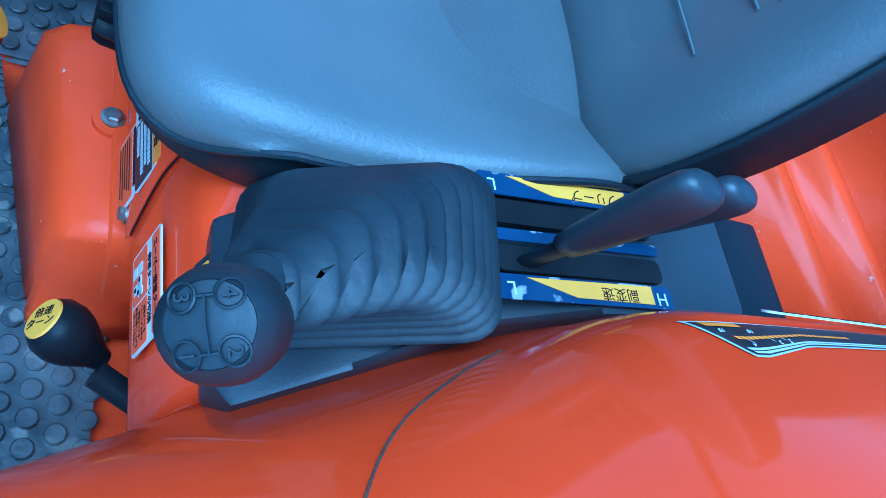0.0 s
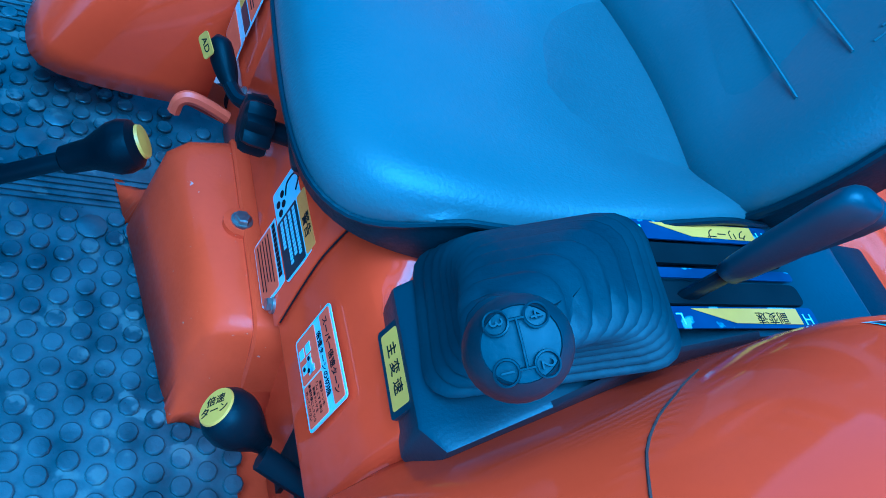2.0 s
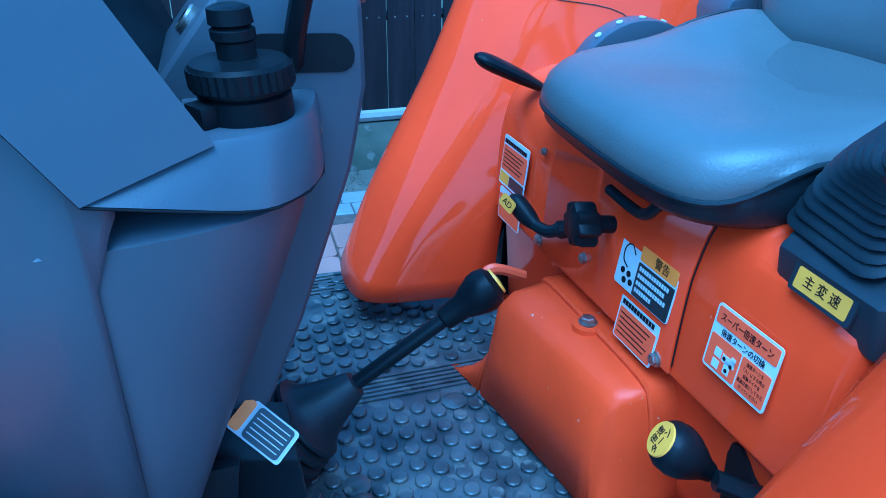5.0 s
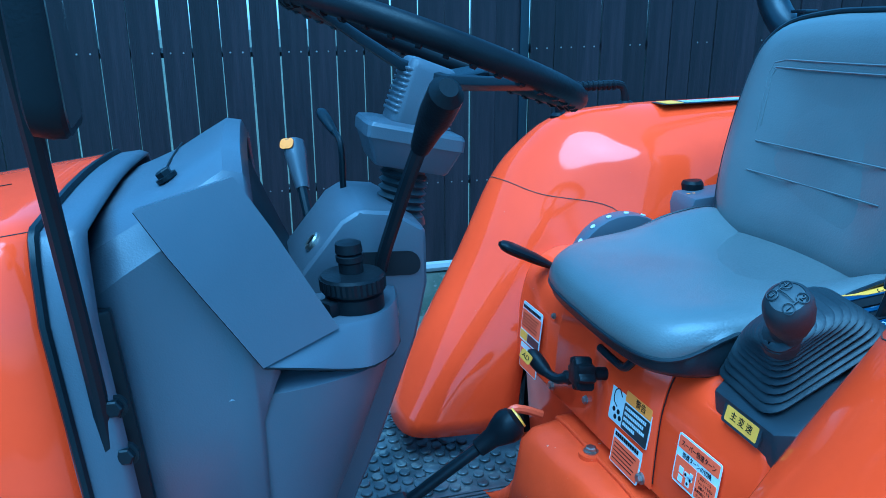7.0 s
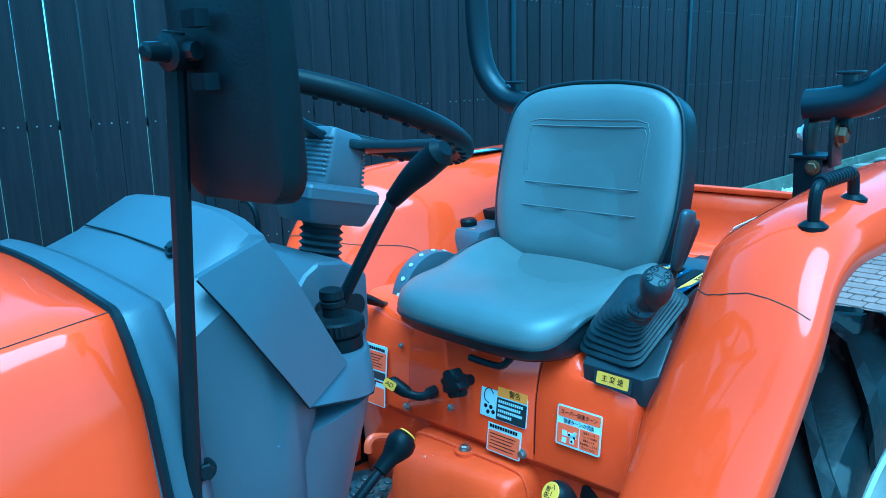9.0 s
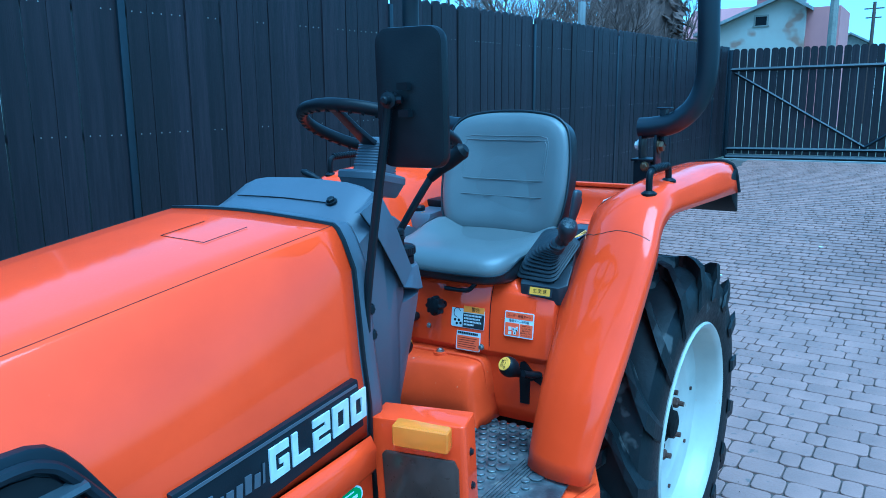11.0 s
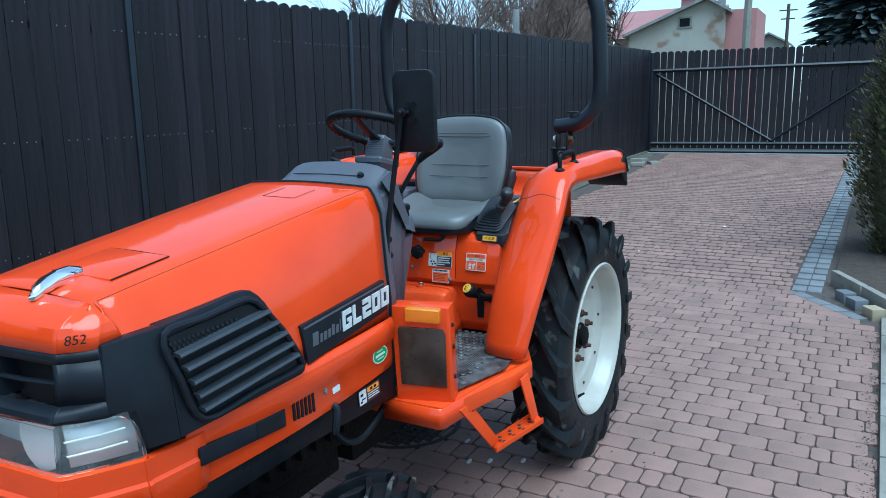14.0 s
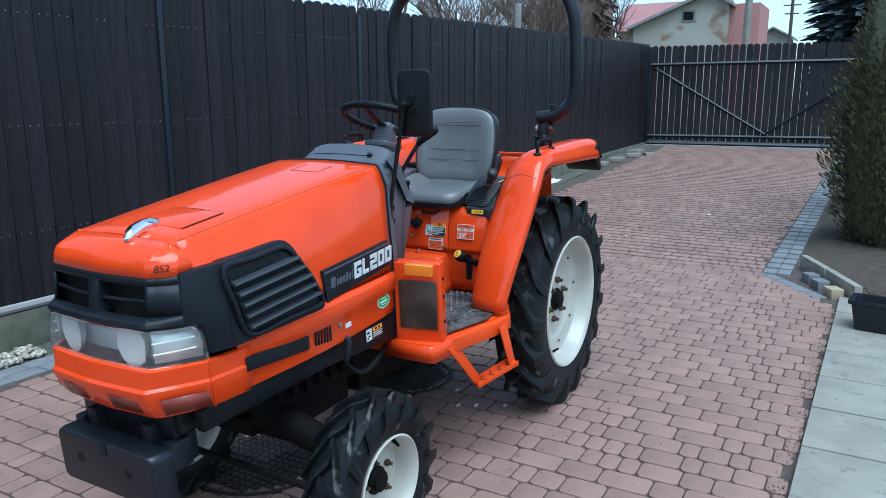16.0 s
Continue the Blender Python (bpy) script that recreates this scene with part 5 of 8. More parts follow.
part("knob_cap", bm, LABEL_YELLOW, tl, "round yellow cap")
words("knob_words", "\u500d\u901f\n\u30bf\u30fc\u30f3", 0.0105, m @ Matrix.Translation((0, 0, 0.0240)) @ pose(0, 0, 0, 0, 0, 100), INK, tl, 0.0002)

# the front of the base stands a little askew
for ob in (base, hump, star, adl, latch):
    for piece in (ob, *ob.children_recursive):
        for v in piece.data.vertices:
            v.co.x += 0.065 * (0.25 - v.co.y) * min(1.0, max(0.0, (v.co.x - 0.1) / 0.2))

# range lever standing on the mat, with bellows
bm = bmesh.new()
way = V(-0.178, 0.006, 0.108).normalized()
FOOT_L = V(0.886, -0.048, 0.560)
m = axis_to(FOOT_L, way)
prof = [(0.082, -0.035)]
for k in range(8):
    r = 0.078 - 0.0042 * k
    prof += [(r + 0.007, 0.0165 * k), (r + 0.006, 0.0165 * k + 0.005), (r - 0.003, 0.0165 * k + 0.010)]
prof += [(0.040, 0.134), (0.033, 0.148), (0.025, 0.172), (0.018, 0.192), (0.016, 0.196), (0.010, 0.198)]
lathe(bm, prof, 28, m)
rl = part("range_lever", bm, BOOT, tractor, "long floor lever with black bellows and knob")
TIP_L = FOOT_L + way * 0.366
bm = bmesh.new()
tube(bm, [FOOT_L + way * 0.17, TIP_L], 0.0095, 12)
part("lever_rod", bm, BLACKMETAL, rl)
bm = bmesh.new()
m = axis_to(TIP_L, way)
lathe(bm, [(0.012, -0.03), (0.014, -0.028), (0.016, 0.0), (0.021, 0.012), (0.026, 0.026), (0.027, 0.036), (0.024, 0.047), (0.015, 0.054), (0.002, 0.056)], 24, m)
part("knob", bm, BLACK, rl)
bm = bmesh.new()
lathe(bm, [(0.0175, 0.0215), (0.0165, 0.0245), (0.002, 0.0262)], 20, axis_to(TIP_L + way * 0.032, (-0.79, -0.02, 0.47)))
part("knob_cap", bm, LABEL_YELLOW, rl)

# ---- seat ----
def seat_plan(grow, n=5):
    pts = [(0.428, 0.0), (0.424, 0.11), (0.404, 0.172), (0.35, 0.205), (0.24, 0.218), (0.12, 0.216), (0.03, 0.202), (-0.03, 0.155), (-0.045, 0.0)]
    c = V(0.18, 0, 0)
    full = pts + [(x, -y) for x, y in reversed(pts[1:-1])]
    sm = curve([(x, y, 0) for x, y in full], n, True)
    out = []
    for p in sm:
        d = p - c
        out.append(c + d * (1 + grow / d.length))
    return out


def cushion_z(p, lift):
    """The cushion dips in the middle and its wings rise towards the back."""
    side = min(1, abs(p.y) / 0.228) ** 3
    back = max(0, (0.30 - p.x) / 0.34)
    front = max(0, (p.x - 0.28) / 0.14) ** 2
    return lift + 0.062 * side * min(1, 1.6 * back) * min(1, max(0, (0.36 - p.x) / 0.2)) - 0.018 * front - 0.012 * min(1, back)


def seam_z(p):
    """The piping starts under the front edge and climbs along the sides."""
    f = max(0.0, min(1.0, (0.410 - p.x) / 0.11))
    f = f * f * (3 - 2 * f)
    return 0.953 + (cushion_z(p, 0.992) - 0.953) * f


seat = new("seat")
seat.parent = tractor
seat["label"] = "grey vinyl driver's seat with dark sides, slightly worn"
bm = bmesh.new()
rings = []
for grow, z, k in ((-0.035, 0.926, 0), (-0.012, 0.928, 0), (-0.002, 0.938, 0.1), (0.0, 0.972, 0.6), (-0.002, 0.992, 1), (-0.04, 0.97, 0.5), (-0.12, 0.955, 0)):
    rings.append([(p.x, p.y, min(z + cushion_z(p, 0) * k, seam_z(p) + 0.001)) for p in seat_plan(grow)])
loft(bm, rings, caps=True)
part("cushion_side", bm, VINYL_DARK, seat, "dark vinyl side of the cushion", sharp=50)
bm = bmesh.new()
rings = []
rings.append([(p.x, p.y, seam_z(p)) for p in seat_plan(0.001)])
rings.append([(p.x, p.y, (seam_z(p) + cushion_z(p, 0.990)) / 2) for p in seat_plan(0.003)])
for grow, lift in ((0.000, 0.988), (-0.005, 0.998), (-0.016, 1.006), (-0.035, 1.010), (-0.07, 1.009), (-0.11, 1.005), (-0.15, 1.003), (-0.185, 1.002)):
    rings.append([(p.x, p.y, cushion_z(p, lift)) for p in seat_plan(grow)])
loft(bm, rings, caps=True)
part("cushion", bm, VINYL, seat, "smooth grey vinyl seat cushion", sharp=70)
bm = bmesh.new()
tube(bm, [(p.x, p.y, seam_z(p)) for p in seat_plan(0.002)], 0.0032, 8, True)
part("piping", bm, VINYL_DARK, seat, "dark piping")
for y in (-0.085, 0.085):
    bm = bmesh.new()
    tube(bm, curve([(0.00, y, 0.9945), (0.08, y, 0.9945), (0.16, y * 0.95, 0.996), (0.20, y * 0.8, 0.9985)], 4), 0.0016, 6)
    part("stitch_line", bm, VINYL, seat)


def back_plan(grow):
    pts = [(0.0, 0.0), (0.15, 0.004), (0.200, 0.035), (0.221, 0.11), (0.225, 0.20), (0.218, 0.28), (0.200, 0.338), (0.152, 0.372), (0.07, 0.386), (0.0, 0.388)]
    full = pts + [(-y, z) for y, z in reversed(pts[1:-1])]
    sm = curve([(y, z, 0) for y, z in full], 4, True)
    c = V(0, 0.19, 0)
    out = []
    for p in sm:
        d = p - c
        out.append(c + d * (1 + grow / d.length))
    return out


BK = Matrix.Translation((0.045, 0, 0.985)) @ pose(0, 0, 0, 0, -14, 0)


def back_pt(p, depth):
    """Wings of the backrest come forward."""
    wing = 0.030 * (min(1, abs(p.x) / 0.21)) ** 2 * max(0.1, 1 - p.y / 0.5)
    return tuple(BK @ V(depth + wing, p.x, p.y))


bm = bmesh.new()
loft(bm, [[back_pt(p, d) for p in back_plan(g)] for d, g in ((-0.085, -0.06), (-0.080, -0.02), (-0.055, 0.0), (-0.010, 0.0), (0.0, -0.002), (-0.02, -0.04), (-0.045, -0.10))])
part("backrest_shell", bm, VINYL_DARK, seat, "dark vinyl back of the seat", sharp=50)
bm = bmesh.new()
loft(bm, [[back_pt(p, d) for p in back_plan(g)] for d, g in ((-0.002, -0.003), (0.008, -0.007), (0.016, -0.02), (0.020, -0.045), (0.018, -0.08), (0.014, -0.12), (0.012, -0.15))])
part("backrest", bm, VINYL, seat, "smooth grey vinyl backrest with stitched panel", sharp=70)
bm = bmesh.new()
tube(bm, [back_pt(p, 0.0) for p in back_plan(0.001)], 0.004, 8, True)
part("piping", bm, VINYL_DARK, seat, "dark piping")


def on_back(y, z, up=0.0):
    q = V(y, z, 0)
    return back_pt(q, 0.0155 + up)


for pts in ([(-0.148, 0.190), (-0.153, 0.285), (-0.146, 0.303), (-0.12, 0.309), (0.12, 0.309), (0.146, 0.303), (0.153, 0.285), (0.148, 0.190)], [(-0.143, 0.175), (0.143, 0.175)], [(-0.145, 0.125), (0.145, 0.125)], [(-0.141, 0.200), (-0.145, 0.282), (-0.138, 0.296), (0.138, 0.296), (0.145, 0.282), (0.141, 0.200)]):
    bm = bmesh.new()
    fine = []
    for (y0, z0), (y1, z1) in zip(pts, pts[1:]):
        fine += [V(y0 + (y1 - y0) * i / 4, z0 + (z1 - z0) * i / 4, 0) for i in range(4)]
    fine.append(V(*pts[-1], 0))
    tube(bm, [on_back(p.x, p.y, 0.0026) for p in curve([tuple(p) for p in fine], 3)], 0.0014, 6)
    part("stitch_line", bm, VINYL, seat)
# seat mount: rails, adjusting lever, bracket
bm = bmesh.new()
box(bm, (-0.02, -0.16, 0.945), (0.34, 0.16, 0.962))
tube(bm, [(0.375, -0.20, 0.946), (0.378, 0.06, 0.946)], 0.008, 10)
box(bm, (0.30, 0.02, 0.915), (0.35, 0.10, 0.95))
box(bm, (0.12, 0.06, 0.905), (0.32, 0.17, 0.948))
for y in (-0.2, -0.185, 0.06):
    lathe(bm, [(0.014, 0), (0.014, 0.012)], 12, axis_to((0.372, y, 0.946), (0, 1, 0)))
tube(bm, [(0.378, -0.150, 0.944), (0.368, 0.095, 0.942)], 0.0075, 10)
box(bm, (0.295, 0.150, 0.930), (0.340, 0.195, 0.952))
box(bm, (0.352, -0.160, 0.925), (0.390, -0.148, 0.962))
box(bm, (0.345, 0.088, 0.925), (0.380, 0.100, 0.962))
mount = part("seat_mount", bm, BLACKMETAL, seat, "black steel seat mount and spring", bevel=0.002)
bolt(mount, (0.352, 0.06, 0.932), (1, 0, 0), 0.009, BRASS)
bolt(mount, (0.322, 0.12, 0.93), (1, 0, 0), 0.008, BRASS)
bm = bmesh.new()
tube(bm, curve([(0.34, 0.138, 0.948), (0.385, 0.130, 0.944), (0.402, 0.116, 0.925), (0.408, 0.102, 0.910), (0.408, 0.078, 0.905), (0.408, 0.022, 0.905)], 5), 0.0062, 10)
part("slide_lever", bm, BLACKMETAL, seat, "bent black rod lever below the seat")

# hydraulic lever on the far side of the seat, its dial and switch console
bm = bmesh.new()
m = axis_to((0.215, -0.272, 0.908), (0, -1, 0))
prism(bm, [(0.115 * math.cos(radians(a)), 0.115 * math.sin(radians(a))) for a in range(-20, 201, 10)], "z", -0.02, 0.02)
bmesh.ops.transform(bm, matrix=m, verts=bm.verts)
dial = part("lever_quadrant", bm, GREY, tractor, "grey curved quadrant with white scale dots", bevel=0.004)
for k in range(8):
    a = radians(20 + 18 * k)
    bm = bmesh.new()
    lathe(bm, [(0.005, 0), (0.005, 0.002)], 10, axis_to((0.215 + 0.1152 * math.cos(a), -0.268, 0.908 + 0.1152 * math.sin(a)), (math.cos(a), 0, math.sin(a))))
    part("scale_dot", bm, LABEL_WHITE, dial)
bm = bmesh.new()
tube(bm, [(0.25, -0.272, 0.905), (0.335, -0.276, 0.926), (0.38, -0.278, 0.943)], [0.009, 0.010, 0.010], 8, flat=0.6)
hyd = part("hydraulic_lever", bm, BRASS, tractor, "flat black lever with brass shank")
bm = bmesh.new()
tube(bm, curve([(0.368, -0.277, 0.938), (0.404, -0.278, 0.957), (0.438, -0.279, 0.974), (0.462, -0.280, 0.986)], 4), [0.013, 0.015, 0.017, 0.0185, 0.0195, 0.020, 0.0205, 0.021, 0.021, 0.0205, 0.019, 0.016, 0.008], 14, flat=0.55)
part("grip", bm, BLACK, hyd)
bm = bmesh.new()
prism(bm, [(0.085, 1.022), (0.075, 1.042), (-0.15, 1.056), (-0.16, 0.93), (0.09, 0.93)], "y", -0.385, -0.250)
sw = part("switch_console", bm, GREY, tractor, "grey switch console beside the seat", bevel=0.005)
bm = bmesh.new()
lathe(bm, [(0.022, 0), (0.022, 0.012), (0.018, 0.018), (0.002, 0.019)], 20, Matrix.Translation((0.035, -0.325, 1.043)))
part("dial_knob", bm, BLACK, sw)
bm = bmesh.new()
box(bm, (-0.12, -0.355, 1.046), (-0.03, -0.275, 1.072))
part("rocker_cover", bm, BLACK, sw, bevel=0.008)
bars("print", [(0.062 - 0.012 * i, -0.29, 0.006, 0.004) for i in range(3)], Matrix.Translation((0, 0, 1.0435)), LABEL_ORANGE, sw, 0.0)

# ---- gear console on the near side ----
bm = bmesh.new()
plan = [(0.350, 0.232), (0.350, 0.345), (0.336, 0.366), (0.270, 0.352), (0.195, 0.333), (0.10, 0.318), (0.02, 0.312), (-0.040, 0.306), (-0.040, 0.205), (0.10, 0.205), (0.195, 0.205), (0.270, 0.212)]


def con_z(x):
    """The console climbs steeply behind its front edge, then runs almost level."""
    return 0.936 + 0.56 * max(0, 0.35 - max(x, 0.195)) + 0.06 * max(0, 0.195 - x)


loft(bm, [[(x + (0.004 if k else 0), y, (con_z(x) - 0.004 if k else 0.885)) for x, y in plan] for k in (0, 1)])
console = part("gear_console", bm, CONSOLE, tractor, "dark grey plastic gear lever console", bevel=0.005, sharp=30)
m = plane_m((0.3535, 0.292, 0.917), (0, 1, 0), (-0.3, 0, 1))
bm = bmesh.new()
prism(bm, rrect(0.070, 0.026, 0.003), "z", 0, 0.003)
bmesh.ops.transform(bm, matrix=m, verts=bm.verts)
np_ = part("name_plate", bm, CONSOLE, console)
plate("yellow_plate", 0.060, 0.019, m, LABEL_YELLOW, np_, at=(0, 0, 0.002), r=0.002)
words("plate_words", "\u4e3b \u5909 \u901f", 0.0115, m @ Matrix.Translation((0, 0, 0.0034)), INK, np_, 0.0003)
# bellows: folds shrink from a broad foot on the slope to the lever's neck
bm = bmesh.new()
rings = []
base_c, top_c = V(0.266, 0.277, con_z(0.266) + 0.002), V(0.352, 0.347, 1.050)
N = 12
for k in range(N):
    f = k / (N - 1)
    c = base_c.lerp(top_c, f ** 1.25)
    c = c + V(-0.010, -0.010, 0.018) * math.sin(math.pi * f)
    w, d = 0.134 * (1 - f) ** 0.85 + 0.034, 0.086 * (1 - f) ** 0.9 + 0.032
    tilt = pose(0, 0, 0, -16 * f, 29 + 4 * f, -6)
    for grow, dz in ((0.004, 0.0), (0.005, 0.0022), (0.003, 0.0044), (-0.004, 0.0060)):
        pts = rrect(w + grow * 2, d + grow * 2, min(w, d) * (0.20 + 0.28 * f), 4)
        rings.append([c + (tilt @ V(x, y, dz)) for x, y in pts])
loft(bm, rings)
gear = part("gear_lever", bm, BOOT, tractor, "gear lever with black rubber bellows and round knob", sharp=50)
bm = bmesh.new()
kc = V(0.376, 0.384, 1.094)
kw = (kc - top_c).normalized()
tube(bm, [top_c - kw * 0.02, top_c, top_c + kw * 0.008, kc - kw * 0.02], [0.021, 0.020, 0.014, 0.013], 16)
part("lever_collar", bm, BOOT, gear)
m = axis_to(kc, (0.46, 0.40, 0.80), (0, 1, 0)) @ Matrix.Rotation(radians(90), 4, "Z")
bm = bmesh.new()
lathe(bm, [(0.011, -0.052), (0.0135, -0.040), (0.020, -0.030), (0.0258, -0.015), (0.0272, -0.002), (0.0265, 0.008), (0.0240, 0.0150), (0.0188, 0.0198), (0.0183, 0.0190), (0.010, 0.0205), (0.001, 0.0210)], 30, m @ Matrix.Diagonal((0.88, 0.95, 1, 1)))
part("knob", bm, BOOT, gear, "black knob with moulded shift pattern", sharp=60)
bm = bmesh.new()
for x, y in ((-0.0105, 0.009), (0.0105, 0.009), (-0.0105, -0.009), (0.0105, -0.009)):
    h = 0.0222
    tube(bm, [m @ V(x + 0.0055 * math.cos(a * math.pi / 8), y + 0.0055 * math.sin(a * math.pi / 8), h - 12 * ((x + 0.0055 * math.cos(a * math.pi / 8)) ** 2 + (y + 0.0055 * math.sin(a * math.pi / 8)) ** 2) + 0.0012) for a in range(16)], 0.0007, 5, True)
tube(bm, [m @ V(-0.0105, 0.0035, 0.0222), m @ V(-0.0105, -0.0035, 0.0222)], 0.0007, 5)
tube(bm, [m @ V(0.0105, 0.0035, 0.0222), m @ V(0.0105, -0.0035, 0.0222)], 0.0007, 5)
tube(bm, [m @ V(-0.0105, 0, 0.0225), m @ V(0, 0, 0.0242), m @ V(0.0105, 0, 0.0225)], 0.0007, 5)
part("shift_pattern", bm, BOOT, gear, "raised shift pattern")
for txt, x, y in (("4", -0.0105, 0.009), ("2", 0.0105, 0.009), ("3", -0.0105, -0.009), ("1", 0.0105, -0.009)):
    words("shift_number", txt, 0.0085, m @ Matrix.Translation((x, y, 0.0210)), BOOT, gear, 0.0008)
# two slots with stickers and levers
slope = plane_m((0.118, 0.262, con_z(0.118) - 0.0034), (-1, -0.03, 0.06), (0, -1, 0))
for v, nm in ((0.036, "\u30af\u30ea\u30fc\u30d7"), (-0.043, "\u526f\u5909\u901f")):
    st = plate("slot_sticker", 0.148, 0.018, slope, LABEL_BLUE, console, at=(0.0, v, 0.0035), r=0.003, label="navy sticker with yellow wedge and white letters")
    bm = bmesh.new()
    prism(bm, [(-0.050, v + 0.007), (0.056, v + 0.008), (0.056, v - 0.006), (-0.012, v - 0.005)], "z", 0.0048, 0.0052)
    bmesh.ops.transform(bm, matrix=slope, verts=bm.verts)
    part("yellow_wedge", bm, LABEL_YELLOW, st)
    words("sticker_words", nm, 0.011, slope @ Matrix.Translation((0.026, v, 0.0054)) @ pose(0, 0, 0, 0, 0, 180), INK, st, 0.0001, squeeze=1.0)
    words("sticker_letter", "L", 0.014, slope @ Matrix.Translation((-0.063, v - 0.001, 0.005)) @ pose(0, 0, 0, 0, 0, 180), LABEL_WHITE, st, 0.0002)
    words("sticker_letter", "H", 0.014, slope @ Matrix.Translation((0.064, v - 0.001, 0.005)) @ pose(0, 0, 0, 0, 0, 180), LABEL_WHITE, st, 0.0002)
plate("slot_trim", 0.148, 0.009, slope, LABEL_BLUE, console, at=(0, -0.004, 0.003), r=0.003, label="worn navy strip between the slots")
for v in (0.014, -0.022):
    bm = bmesh.new()
    prism(bm, rrect(0.142, 0.019, 0.006), "z", 0.0025, 0.0046)
    bmesh.ops.translate(bm, vec=(0, v, 0), verts=bm.verts)
    bmesh.ops.transform(bm, matrix=slope, verts=bm.verts)
    part("lever_slot", bm, INK, console, "dark slot for a lever")
for foot, neck, tip in ((V(0.170, 0.284, 0.998), V(0.156, 0.292, 1.058), V(0.139, 0.309, 1.158)), (V(0.090, 0.248, 0.998), V(0.078, 0.256, 1.045), V(0.060, 0.276, 1.128))):
    bm = bmesh.new()
    tube(bm, [foot, neck], 0.0095, 8, flat=0.45, up=(0, 1, 0))
    lever = part("range_lever", bm, BLACKMETAL, tractor, "flat steel lever with dark plastic grip")
    bm = bmesh.new()
    d = tip - neck
    tube(bm, [neck - d * 0.02, neck, neck + d * 0.12, neck + d * 0.4, neck + d * 0.75, neck + d * 0.90, neck + d * 0.96, neck + d * 0.99, tip], [0.008, 0.013, 0.0155, 0.0185, 0.021, 0.0205, 0.0175, 0.013, 0.006], 24, flat=0.56, up=(0, 1, 0))
    part("grip", bm, CONSOLE, lever, "dark grey grip", sharp=60)
# black switch block behind the console, and the rear deck
bm = bmesh.new()
box(bm, (-0.105, 0.206, 0.90), (-0.038, 0.306, 1.022))
part("rear_block", bm, DARKGREY, tractor, bevel=0.004)
bm = bmesh.new()
loft(bm, [[(x, y, z) for x, z in ((0.12, 0.955), (-0.255, 0.955), (-0.260, 0.972), (-0.285, 0.972), (-0.290, 0.957), (-0.335, 0.957), (-0.342, 0.985), (-0.375, 0.985), (-0.380, 0.96), (-0.385, 0.96), (-0.39, 1.06), (-0.40, 1.095), (-0.44, 1.10), (-0.455, 1.06), (-0.46, 0.80))] for y in (-0.34, 0.34)], caps=False, closed=False)
deck = part("rear_deck", bm, ORANGE_WORN, tractor, "worn orange deck behind the seat", sharp=20)
deck.modifiers.new("thick", "SOLIDIFY").thickness = 0.004
bm = bmesh.new()
box(bm, (-0.425, -0.36, 1.10), (-0.395, 0.36, 1.112))
part("rear_rail", bm, ORANGE_WORN, deck, bevel=0.003)

# ---- dashboard cowl ----
def cowl_plan(side_y, front_x, back_x, n=3):
    deep = front_x - back_x
    pts = [(front_x, side_y), (back_x + 0.62 * deep, side_y - 0.0005), (back_x + 0.373 * deep, side_y - 0.007), (back_x + 0.172 * deep, side_y - 0.030), (back_x + 0.022, side_y - 0.065), (back_x + 0.006, 0.10), (back_x, 0.0)]
    full = pts + [(x, -y) for x, y in reversed(pts[:-1])]
    return [(p.x, p.y) for p in curve([(x, y, 0) for x, y in full], n)]


bm = bmesh.new()
loft(bm, [[(x, y, z) for x, y in cowl_plan(w, 1.068, b)] for z, w, b in ((0.62, 0.228, 0.945), (0.75, 0.231, 0.880), (0.90, 0.2345, 0.800), (0.985, 0.2355, 0.759), (1.006, 0.235, 0.750), (1.012, 0.226, 0.757))], caps=True)
lower = part("dash_lower_panel", bm, GREY, tractor, "purplish grey plastic panel below the dashboard", sharp=40)
# left and right wings with the visor
bm = bmesh.new()
rings = []
for x, side, zl, zs, ys, zt, yt in ((1.070, 0.2385, 0.60, 1.120, 0.205, 1.182, 0.17), (1.030, 0.2385, 0.60, 1.145, 0.202, 1.196, 0.165), (0.993, 0.2378, 0.60, 1.165, 0.193, 1.210, 0.16), (0.955, 0.2366, 0.60, 1.180, 0.192, 1.230, 0.158), (0.922, 0.2362, 0.98, 1.198, 0.188, 1.247, 0.152), (0.903, 0.2362, 1.02, 1.192, 0.186, 1.244, 0.148), (0.897, 0.2345, 1.03, 1.178, 0.184, 1.228, 0.146)):
    near = x < 0.94
    left = [(side, zl), (side - 0.0012, 1.075 - 1.6 * (0.922 - x)) if near else (side - 0.0005, 0.98), (0.206 - 0.24 * (0.922 - x), zs) if near else (side - 0.009, zs), (ys, (zs + zt) / 2 + 0.008), (yt, zt - 0.004), (yt - 0.04, zt + 0.002), (0.0, zt + 0.006)]
    rings.append([(x, y, z) for y, z in left] + [(x, -y, z) for y, z in reversed(left[:-1])])
loft(bm, rings, caps=False, closed=False)
hoodlet = part("dash_visor", bm, GREY, tractor, "grey plastic dashboard visor", sharp=24)
hoodlet.modifiers.new("thick", "SOLIDIFY").thickness = 0.006
FOOT = [(0.913, 0.2455, 1.043), (0.855, 0.2335, 1.030), (0.800, 0.2175, 1.016), (0.767, 0.2095, 1.013), (0.735, 0.1815, 1.011), (0.716, 0.144, 1.010), (0.706, 0.08, 1.010), (0.703, 0.0, 1.010)]
RIM = [(0.828, 0.206, 1.056), (0.806, 0.2055, 1.056), (0.782, 0.2025, 1.056), (0.756, 0.195, 1.056), (0.729, 0.171, 1.056), (0.712, 0.137, 1.056), (0.703, 0.078, 1.056), (0.700, 0.0, 1.056)]


